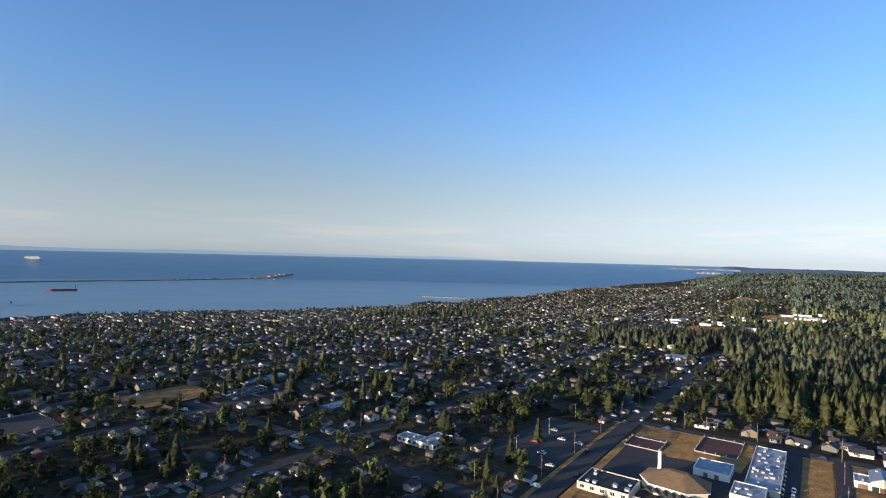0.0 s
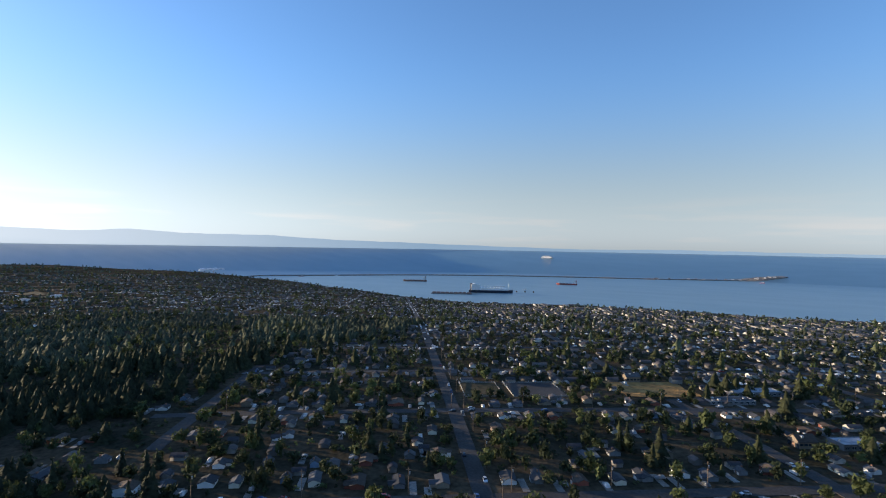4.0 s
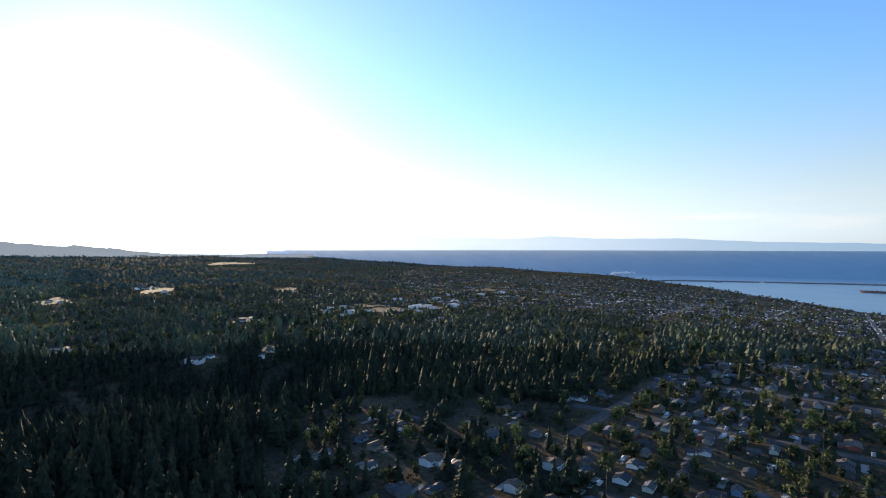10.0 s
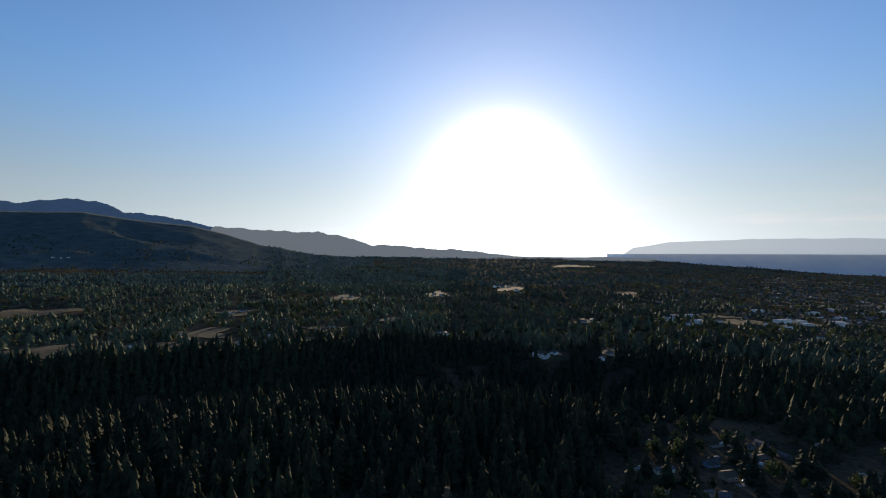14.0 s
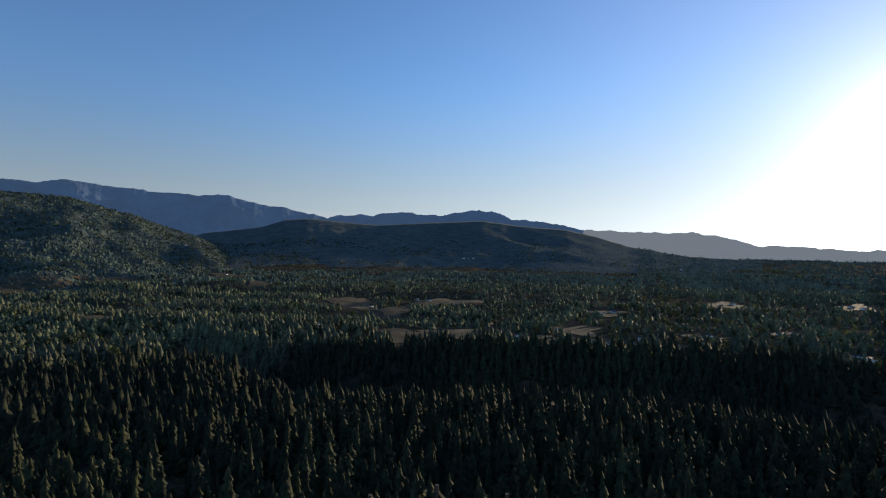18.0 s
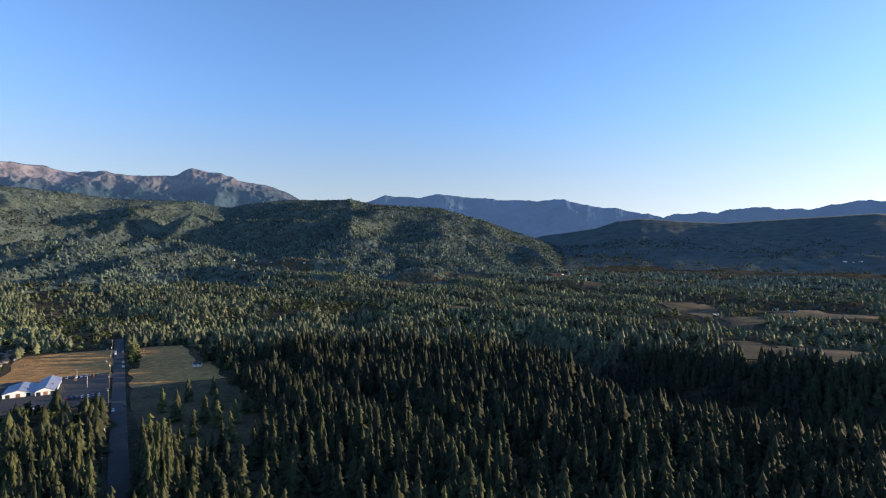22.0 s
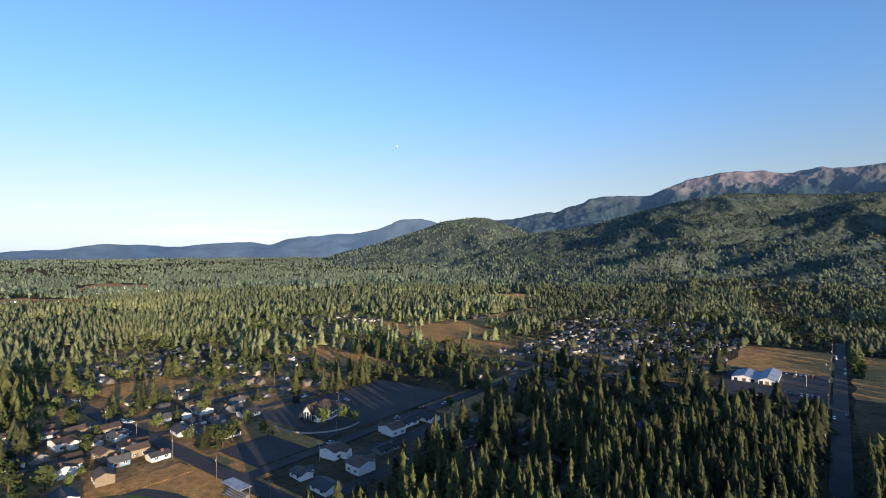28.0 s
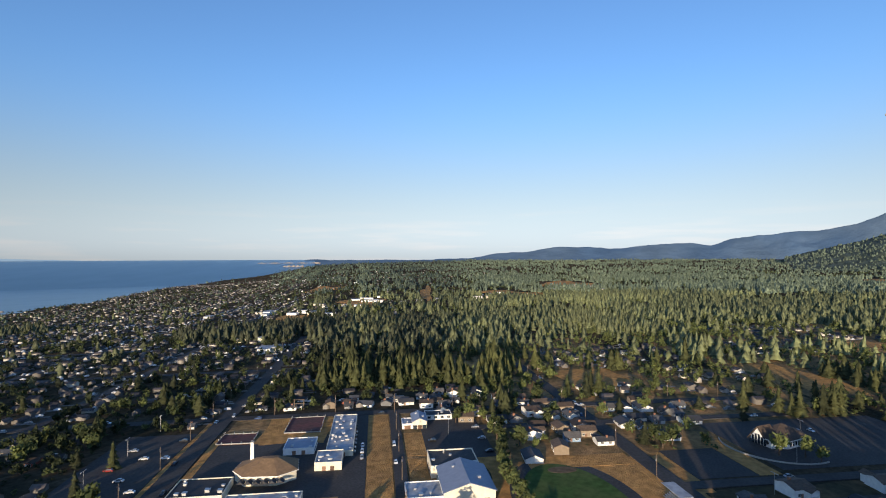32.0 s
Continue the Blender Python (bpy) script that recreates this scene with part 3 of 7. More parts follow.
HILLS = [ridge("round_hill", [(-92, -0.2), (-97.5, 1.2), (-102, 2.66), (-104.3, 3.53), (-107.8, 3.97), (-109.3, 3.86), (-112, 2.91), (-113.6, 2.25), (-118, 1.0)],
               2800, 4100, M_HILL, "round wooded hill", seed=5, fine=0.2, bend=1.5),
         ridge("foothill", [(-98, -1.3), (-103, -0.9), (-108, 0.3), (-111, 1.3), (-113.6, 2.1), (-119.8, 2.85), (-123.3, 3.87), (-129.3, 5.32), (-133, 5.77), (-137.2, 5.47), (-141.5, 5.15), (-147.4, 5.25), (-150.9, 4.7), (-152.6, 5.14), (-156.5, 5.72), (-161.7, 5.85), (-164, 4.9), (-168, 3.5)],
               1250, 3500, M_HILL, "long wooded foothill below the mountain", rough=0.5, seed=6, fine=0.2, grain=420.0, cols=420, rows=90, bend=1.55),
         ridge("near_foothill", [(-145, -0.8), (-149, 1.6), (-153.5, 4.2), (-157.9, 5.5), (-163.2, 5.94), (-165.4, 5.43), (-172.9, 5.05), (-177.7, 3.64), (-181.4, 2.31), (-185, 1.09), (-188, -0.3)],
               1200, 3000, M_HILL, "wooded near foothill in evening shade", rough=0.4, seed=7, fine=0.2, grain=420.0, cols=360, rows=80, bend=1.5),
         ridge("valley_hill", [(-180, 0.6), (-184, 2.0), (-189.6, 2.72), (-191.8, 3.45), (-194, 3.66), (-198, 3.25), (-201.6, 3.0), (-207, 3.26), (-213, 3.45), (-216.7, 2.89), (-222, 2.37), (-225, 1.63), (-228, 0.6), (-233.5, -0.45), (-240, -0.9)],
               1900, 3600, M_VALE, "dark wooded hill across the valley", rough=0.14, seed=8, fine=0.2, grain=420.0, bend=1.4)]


def surf_z(x, y):
    """Height of the land with its hills."""
    x, y = np.asarray(x, float), np.asarray(y, float)
    z = land_z(x, y)
    r, az = np.hypot(x, y), np.degrees(np.arctan2(-x, y))
    for h in HILLS:
        a = np.where(az > 0, az - 360, az) if h["az"][0] < -180 else az
        rows, cols = h["z"].shape
        q = (a - h["az"][0]) / (h["az"][-1] - h["az"][0]) * (cols - 1)
        p = (r - h["r"][0, 0]) / (h["r"][-1, 0] - h["r"][0, 0]) * (rows - 1)
        ok = (q >= 0) & (q < cols - 1) & (p >= 0) & (p < rows - 1)
        i, j = np.where(ok, p, 0).astype(int), np.where(ok, q, 0).astype(int)
        b, c = np.where(ok, p, 0) - i, np.where(ok, q, 0) - j
        g = h["z"]
        hz = (g[i, j] * (1 - b) + g[i + 1, j] * b) * (1 - c) + (g[i, j + 1] * (1 - b) + g[i + 1, j + 1] * b) * c
        z = np.where(ok, np.maximum(z, hz), z)
    return z


def sight(az, dip):
    """Distance at which the land lies at a heading and a dip below the level of the eye."""
    r = np.geomspace(150, 4700, 1500)
    x, y = polar(az, r)
    hit = np.nonzero(surf_z(x, y) > EYE - r * math.tan(radians(dip)))[0]
    return float(r[hit[0]]) if len(hit) else 2600.0


# ---- many alike pieces in one mesh ----
def gather(variants, which, pos, size, turn, tone):
    """Verts, triangles and tones of many turned and sized copies; size: (width, height)."""
    vs, fs, ts, off = [], [], [], 0
    for k, (v, f) in enumerate(variants):
        i = np.nonzero(which == k)[0]
        if not len(i):
            continue
        c, s = np.cos(turn[i])[:, None], np.sin(turn[i])[:, None]
        x, y, z = v[:, 0] * size[i, :1], v[:, 1] * size[i, :1], v[:, 2] * size[i, 1:2]
        p = np.stack([c * x - s * y + pos[i, :1], s * x + c * y + pos[i, 1:2], z + pos[i, 2:3]], -1)
        vs.append(p.reshape(-1, 3))
        fs.append((f[None] + (off + np.arange(len(i)) * len(v))[:, None, None]).reshape(-1, f.shape[1]))
        ts.append(np.repeat(tone[i], len(v)))
        off += len(i) * len(v)
    return np.concatenate(vs), np.concatenate(fs), np.concatenate(ts)


def conifer(seed, tiers, arms, droop=0.10, core=7, width=0.27):
    """A unit fir crown, 1 high and about 1 across: uneven whorls of narrow drooping boughs round a dark core."""
    g = np.random.default_rng(seed)
    v, f = [], []
    for i in range(core):
        a = 6.2832 * i / core
        v.append((0.15 * math.cos(a), 0.15 * math.sin(a), 0.14))
    v.append((0, 0, 0.95))
    f += [(i, (i + 1) % core, core) for i in range(core)]
    lean, lobe = 6.2832 * g.random(), 0.10 + 0.16 * g.random()
    for k in range(tiers):
        level = 0.10 + 0.86 * (k / (tiers - 0.4)) ** 0.95
        reach = 0.5 * (1 - level) ** 0.66 * (0.75 + 0.45 * g.random()) + 0.018
        count = max(3, round(arms * (1.15 - 0.6 * level)))
        for j in range(count):
            a = 6.2832 * (j + 0.5 * (k % 2) + 0.7 * (g.random() - 0.5)) / count
            h = level + (g.random() - 0.5) * 0.7 / tiers
            q = reach * (0.55 + 0.7 * g.random()) * (1 + lobe * math.cos(a - lean))
            w = (width + 0.10 * g.random()) * q + 0.018
            ca, sa, dz = math.cos(a), math.sin(a), droop * (0.3 + 1.1 * g.random()) * (0.35 + q)
            n = len(v)
            v += [(0, 0, h + 0.06), (q * 0.6 * ca - w * sa, q * 0.6 * sa + w * ca, h - dz * 0.9), (q * ca, q * sa, h - dz * 0.7), (q * 0.6 * ca + w * sa, q * 0.6 * sa - w * ca, h - dz * 0.9)]
            f += [(n, n + 1, n + 2), (n, n + 2, n + 3)]
    return np.array(v), np.array(f)


def skirted(seed, tiers, sides, boughs=()):
    """A unit fir crown of ragged overlapping skirts, fuller than the bough model."""
    g = np.random.default_rng(seed)
    v, f = [], []
    lean, lobe = 6.2832 * g.random(), 0.18 * g.random()
    for k in range(tiers):
        low = 0.06 + 0.80 * (k / tiers) ** 0.92
        top = min(1.0, low + 1.25 / tiers + 0.12) if k < tiers - 1 else 1.0
        reach = 0.52 * (1 - low) ** 0.82 * (0.78 + 0.40 * g.random())
        n, turn = len(v), 6.2832 * g.random()
        v.append((0.03 * g.normal(), 0.03 * g.normal(), top))
        for j in range(sides):
            a = turn + 6.2832 * (j + 0.6 * (g.random() - 0.5)) / sides
            q = reach * (1.18 if j % 2 else 0.55) * (0.78 + 0.44 * g.random()) * (1 + lobe * math.cos(a - lean))
            v.append((q * math.cos(a), q * math.sin(a), low + (0.16 * g.random() - 0.10) / tiers * 3))
        f += [(n, n + 1 + j, n + 1 + (j + 1) % sides) for j in range(sides)]
    if boughs:
        v = [(x * 0.66, y * 0.66, z * 0.97) for x, y, z in v]          # a dense inner crown under free boughs
        bv, bf = conifer(seed + 500, *boughs)
        f += [tuple(i + len(v) for i in q) for q in bf]
        v += [tuple(p) for p in bv]
    return np.array(v), np.array(f)


def leafy(seed, clumps, leaves, size):
    """A unit broad-leaved crown: leaf sprays in uneven clumps, with gaps."""
    g = np.random.default_rng(seed)
    v, f = [], []
    for _ in range(clumps):
        d = g.normal(size=3)
        d /= np.linalg.norm(d)
        c = d * np.array((0.32, 0.32, 0.27)) * (0.35 + 0.75 * g.random()) + (0, 0, 0.60)
        rad = 0.11 + 0.14 * g.random()
        for _ in range(leaves):
            e = g.normal(size=3)
            e /= np.linalg.norm(e)
            p = c + e * rad * (0.7 + 0.5 * g.random())
            a, b = np.cross(e, (0.3, 0.2, 1)), None
            a = a / np.linalg.norm(a) + 0.7 * g.normal(size=3) * 0.6
            b = np.cross(e, a) + 0.5 * g.normal(size=3) * 0.5
            n = len(v)
            v += [p - a * size, p + a * size * 0.9 + b * size * 0.2, p + b * size * 1.3]
            f.append((n, n + 1, n + 2))
    return np.array(v), np.array(f)


FIR0 = [skirted(s, 4, 6, (11, 8, 0.12, 3, 0.24)) for s in range(8)]
FIRM = [skirted(10 + s, 6, 9) for s in range(9)]
FIR1 = [skirted(20 + s, 4, 7) for s in range(9)]
FIR2 = [skirted(40 + s, 3, 5) for s in range(9)]
FIR3 = [skirted(60 + s, 2, 4) for s in range(9)]
LEAF0 = [leafy(80 + s, 14, 11, 0.09) for s in range(5)]
LEAF1 = [leafy(90 + s, 6, 6, 0.12) for s in range(4)]
LEAF2 = [leafy(100 + s, 4, 3, 0.20) for s in range(4)]


def smooth(a, b, x):
    k = np.clip((x - a) / (b - a), 0, 1)
    return k * k * (3 - 2 * k)


def azr(x, y):
    return np.degrees(np.arctan2(-x, y)), np.hypot(x, y)


def inside(q, a, b, soft):
    """1 between a and b, fading out over soft beyond them."""
    return smooth(a - soft, a, q) * (1 - smooth(b, b + soft, q))


# open places without trees or houses, in u and v: school, fields, courts, streets, church yards
OPEN = [(-62, 92, 195, 345), (-125, -58, 140, 246), (-650, -495, -8, 82), (-650, -520, -66, -14), (-520, -400, 2, 80), (-525, -285, -76, -6), (345, 392, 158, 217), (60, 99, 170, 345),
        (96, 140, 228, 316), (-245, -180, 225, 280), (-260, -130, 165, 250), (-305, -200, 215, 292), (-130, -62, 246, 262), (244, 264, 200, 250), (155, 184, 214, 236), (150, 178, 66, 86), (345, 388, 42, 120), (-318, -272, 66, 98)]
FIELDS = [(160.5, 1010, 70, 280), (137, 690, 70, 100), (-66, 1440, 190, 260), (-99, 2250, 120, 330), (-57, 1500, 36, 700),
          (-61, 470, 60, 60), (-72, 1900, 220, 330), (-46, 1900, 150, 300), (-50, 1250, 120, 220), (-112, 1250, 80, 160), (-42.5, 950, 60, 140), (-49.5, 1180, 90, 160), (-63, 1215, 50, 90), (83.5, 915, 50, 90), (77.8, 975, 60, 100)]   # clearings: heading, distance, width, depth
# farmland of the southern valley: heading, dip, width, depth
FIELDS += [(az, sight(az, dip), w, d) for az, dip, w, d in ((155.4, 9.0, 74, 110), (150.5, 8.7, 80, 100), (146.3, 8.6, 46, 70), (157.0, 6.4, 60, 190), (162.0, 5.05, 80, 170), (151.6, 5.35, 170, 190), (141.5, 9.4, 60, 90),
           (135.5, 9.6, 70, 80), (127.5, 9.8, 60, 70), (-170.2, 2.25, 170, 240), (-176.0, 2.5, 150, 130), (174.0, 2.3, 120, 150), (-152.2, 1.0, 200, 200), (-157.5, 0.6, 190, 180), (-175.2, 6.0, 60, 120), (171.0, 3.2, 60, 140))]

# glades and yards in the western woods
FIELDS += [(az, sight(az, dip), w, d) for az, dip, w, d in ((83.6, 10.9, 62, 34), (94.4, 10.6, 46, 40), (100.8, 11.3, 40, 36), (88.4, 6.75, 46, 60), (84.9, 6.45, 70, 70), (82.2, 6.85, 60, 60), (71.6, 4.75, 60, 110), (105.2, 4.2, 80, 190), (93.0, 4.6, 60, 160),
           (125.1, 8.4, 60, 46), (118.0, 7.6, 44, 60), (112.5, 9.2, 40, 46), (97.0, 7.6, 50, 70), (77.0, 8.1, 40, 50), (123.0, 5.2, 90, 150), (113.0, 4.9, 70, 160), (134.0, 6.4, 70, 110), (98.5, 1.75, 300, 260), (147.4, 8.85, 70, 36))]


# quarters of small houses outside the town grid, in u and v, and how closely they are built
BLOCKS = [(-262, -190, 318, 380, 0.75), (-190, -138, 345, 382, 0.7), (-200, -140, 262, 292, 0.4), (-128, -75, 352, 384, 0.35), (-238, -152, 448, 540, 0.8), (-340, -232, 380, 448, 0.7),
          (-600, -440, 545, 680, 0.6), (-480, -385, 480, 560, 0.75), (-300, -215, 470, 560, 0.7), (-665, -440, 84, 290, 1.0), (-790, -640, 120, 330, 0.85), (-400, -320, 150, 250, 0.5), (-720, -600, 395, 470, 0.2)]
DRY_LOTS = [(-720, -592, 392, 448), (-204, -150, 384, 444), (-590, -470, 355, 462), (-860, -720, 400, 450), (-505, -462, 278, 362), (-362, -318, 335, 440), (-560, -490, 490, 540)]
OPEN += [(a, b, c, d) for a, b, c, d in DRY_LOTS]


def blocks(x, y):
    u, v = x * U[0] + y * U[1], x * V[0] + y * V[1]
    k = np.zeros_like(x)
    for u0, u1, v0, v1, d in BLOCKS:
        k = np.where((u > u0) & (u < u1) & (v > v0) & (v < v1), np.maximum(k, d), k)
    return k


def clear(x, y):
    """0 in clearings, 1 elsewhere."""
    u, v = x * U[0] + y * U[1], x * V[0] + y * V[1]
    k = np.ones_like(x)
    for u0, u1, v0, v1 in OPEN:
        k = np.where((u > u0) & (u < u1) & (v > v0) & (v < v1), 0, k)
    for az, r, w, d in FIELDS:
        cx, cy = polar(az, r)
        ca, sa = math.cos(radians(az)), math.sin(radians(az))
        a, b = (x - cx) * ca + (y - cy) * sa, -(x - cx) * sa + (y - cy) * ca
        k = np.where((a / (w * 0.5)) ** 2 + (b / (d * 0.5 + 8)) ** 2 < 1, 0, k)
    return k


def ravine(x, y):
    """1 in the wooded ravine that winds through the west of the town."""
    az, r = azr(x, y)
    near_edge, far_edge = np.interp(az, [33, 39, 47, 53, 60, 75], [825, 640, 560, 480, 400, 335]), np.interp(az, [33, 39, 46, 53, 60, 75], [865, 735, 800, 860, 950, 1000])
    return np.where((az > 33) & (az < 76), inside(r, near_edge, far_edge, 25), 0.0)


def belt(x, y):
    """1 in the belts of tall trees between the quarters of the town."""
    az, r = azr(x, y)
    return np.maximum(inside(az, -46, -32.5, 1.5) * inside(r, 735 + 6 * (az + 32), 815, 20), inside(az, -21, -8, 2) * inside(r, 1180, 1290, 30) * 0.8)


def town(x, y):
    az, r = azr(x, y)
    main = inside(az, -39, 60, 5) * smooth(150, 185, r)
    main = np.maximum(main, inside(az, 50, 80, 6) * inside(r, 950, 2500, 150) * 0.5)
    main = np.maximum(main, inside(az, 50, 64, 4) * smooth(1250, 1500, r))
    main = np.maximum(main, inside(az, 60, 96, 4) * inside(r, 170, 330, 40) * 0.34)
    main = np.maximum(main, inside(az, 64, 88, 5) * inside(r, 1300, 2300, 300) * 0.28)
    main = np.maximum(main, inside(az, -60, -39, 2) * inside(r, 900, 2200, 200) * 0.22 * smooth(-0.1, 0.4, wobble(x, y, 90.0, 3.0)) * 2.0)
    main = np.maximum(main, inside(az, -44, -36, 2) * inside(r, 360, 2600, 50) * 0.7)
    main = np.maximum(main, inside(az, -62, -38, 3) * inside(r, 345, 395, 15) * 0.9)
    east = inside(az, -118, -92, 3) * inside(r, 215, 300, 25) * 0.75
    south = blocks(x, y)
    far = inside(az, -70, -20, 6) * inside(r, 2200, 3600, 300) * 0.2
    return np.maximum.reduce([main * (1 - ravine(x, y)) * (1 - belt(x, y)), east, south, far]) * clear(x, y)


def leaf_band(x, y):
    """Where broad-leaved trees take over from the firs."""
    return smooth(0.0, 0.4, 0.75 * wobble(x, y, 120.0, 4.0) + 0.4 * wobble(x, y, 31.0, 2.0))


def creek(x, y):
    """1 along the wooded creek ravine."""
    az, r = azr(x, y)
    a = np.where(az < -178, az + 360, az)
    mid = np.interp(a, [85, 158, 168, 176], [440, 430, 460, 600])
    return inside(a, 96, 176, 3) * inside(r, 60, mid + 105, 14)


def forest(x, y):
    """How densely firs stand."""
    az, r = azr(x, y)
    t = town(x, y)
    wood = np.where((az > -39) & (az < 50), 0.0 + 0.5 * inside(az, 40, 62, 6) * inside(r, 400, 1250, 150), 1.0)
    wood = np.maximum(np.where((az > 50) & (az < 80) & (r > 950), 0.4, wood), ravine(x, y))
    wood = np.where((az < -66) & (az > -113) & (r < 700), np.where(r < 480, 0.09, 0.20), wood)
    wood = np.where((az <= -56) & (az > -64) & (r < 385), 0.06, wood)
    wood = np.where((az < -84) & (az > -113) & (r >= 700) & (r < 900), 0.25, wood)
    wood = np.where((az <= -113) & (az > -138) & (r > 640) & (r < 900), 0.55, wood)
    wood = np.where((az < -50) & (az > -100) & (r < 300), 0.0, wood)
    wood = np.where((az <= -112) & (az > -139) & (r < 420), np.where(r < 345, 0.8, 0.15), wood)
    wood = np.where((az <= -39) & (az > -56) & (r < 385), 0.03, wood)
    wood = np.where((az > 110) & (az < 165) & (r > 570) & (r < 1300), 0.35, wood)
    wood = np.where((az > 76) & (az <= 110) & (r > 560) & (r < 1000), 0.5, wood)
    wood = np.where((az > -62) & (az < -36) & (r > 880) & (r < 2400), 0.30, wood)
    wood = np.where((az > 55) & (az < 110) & (r > 1000) & (r < 2600), 0.4, wood)
    wood = np.where((az > 48) & (az < 100) & (r < 360), 0.25, wood)
    wood = np.where((az > -30) & (az < 45) & (r > 1500), 0.16, wood)
    wood = wood * (0.12 + 0.95 * smooth(-0.32, 0.12, 0.7 * wobble(x, y, 34.0, 5.0) + 0.45 * wobble(x, y, 13.0, 1.0)))
    wood = wood * (1 - 0.85 * leaf_band(x, y) * smooth(380, 480, r))
    wood = np.where((az > 131) & (r > 1950), 0.0, wood)
    wood = np.maximum(np.maximum(wood, belt(x, y) * 0.9), creek(x, y) * (0.55 + 0.45 * smooth(-0.3, 0.1, wobble(x, y, 30.0, 6.0))))
    u, v = x * U[0] + y * U[1], x * V[0] + y * V[1]
    # seen firs past -97; those below the drone are unseen, added for shade
    wood = np.where((u < -105) & (u > -335) & (v < 150) & (az < -55) & (az > -139) & ((r < 178) | (az < -97)), np.where((v > 40) & (u > -270), 1.0, 0.8 * (0.3 + 0.9 * smooth(-0.3, 0.15, wobble(x, y, 22.0, 3.0)))), wood)
    wood = np.where(r < 130, np.where((u < -100) & (u > -235) & (v > 10) & (v < 150) & (r > 60), 1.0, 0.0), wood)
    return (wood * (1 - np.minimum(1, 1.1 * t)) + 0.03 * t) * clear(x, y) * np.where(r > coast(az) - np.where((az > 20) & (az < 40), 75, 15), 0, 1)


def sample(r0, r1, per, az0=-180, az1=180):
    n = int(0.5 * radians(az1 - az0) * (r1 * r1 - r0 * r0) / per)
    r, a = np.sqrt(rng.uniform(r0 * r0, r1 * r1, n)), np.radians(rng.uniform(az0, az1, n))
    return -r * np.sin(a), r * np.cos(a)


# ---- streets ----
US = [92 + 112 * k for k in range(1, 20)]
VS = [36 + 151 * k for k in range(-14, 24)]
roads = []


def on_road(x, y, gap=6.0):
    u, v = x * U[0] + y * U[1], x * V[0] + y * V[1]
    k = np.zeros_like(x, bool)
    for a, b, c, d, w in roads:            # u0, v0, u1, v1, width
        if a == c:
            k |= (np.abs(u - a) < w / 2 + gap) & (v > min(b, d) - gap) & (v < max(b, d) + gap)
        else:
            k |= (np.abs(v - b) < w / 2 + gap) & (u > min(a, c) - gap) & (u < max(a, c) + gap)
    return k


def road(u0, v0, u1, v1, width=7.5, label="grey asphalt town street with worn edges", lift=0.2):
    lift += 0.004 * len(roads)
    roads.append((u0, v0, u1, v1, width))
    n = max(2, int(max(abs(u1 - u0), abs(v1 - v0)) / 14))
    a, b = np.array(uv(u0, v0)), np.array(uv(u1, v1))
    d = (b - a) / np.linalg.norm(b - a)
    side = np.array((-d[1], d[0])) * width / 2
    v = []
    for k in range(n + 1):
        p = a + (b - a) * k / n
        for q in (p + side, p - side):
            v.append((q[0], q[1], gz(*p) + lift))
    for k in range(n + 1):
        v += [(x, y, z - 0.6) for x, y, z in v[2 * k:2 * k + 2]]
    m = 2 * (n + 1)
    f = []
    for k in range(n):
        i = 2 * k
        f += [(i, i + 1, i + 3, i + 2), (i, i + 2, m + i + 2, m + i), (i + 1, m + i + 1, m + i + 3, i + 3)]
    return tagged(new("road", mesh("road", v, f, M_ASPHALT)), label, "road", kind="structure")


for u in US:
    vs = np.arange(-2200, 3200, 20.0)
    ok = [town(np.array([uv(u, q)[0]]), np.array([uv(u, q)[1]]))[0] > 0.45 and gz(*uv(u, q)) > SEA + 3 for q in vs]
    start = None
    for q, k in zip(vs, ok + [False]):
        if k and start is None:
            start = q
        if not k and start is not None:
            if q - start > 120:
                road(u, start, u, q - 20)
            start = None
for v in VS:
    us = np.arange(60, 2400, 20.0)
    ok = [town(np.array([uv(q, v)[0]]), np.array([uv(q, v)[1]]))[0] > 0.45 and gz(*uv(q, v)) > SEA + 3 for q in us]
    start = None
    for q, k in zip(us, ok + [False]):
        if k and start is None:
            start = q
        if not k and start is not None:
            if q - start > 120:
                road(start, v, q - 20, v, 8.0)
            start = None
road(92, 120, 92, 700, 9.5, "wide asphalt avenue beside the school")
road(-11.2, 180, -11.2, 338, 6.0, "narrow asphalt lane between dry grass strips")
road(92, 338, -250, 338, 8.0, "asphalt street behind the school")
road(-130, 120, -130, 480, 9.0, "asphalt street past the ball field")
road(-60, 300, -260, 300, 7.0, "asphalt residential street")
road(-720, 0, -200, 0, 8.5, "straight asphalt road running to the forest")
road(-420, 0, -420, 330, 8.0, "asphalt cross road below the blue-roofed church")
road(-330, 212, -130, 212, 7.0, "asphalt access road by the church")
road(-470, 210, -260, 210, 7.0, "asphalt road between cottages")


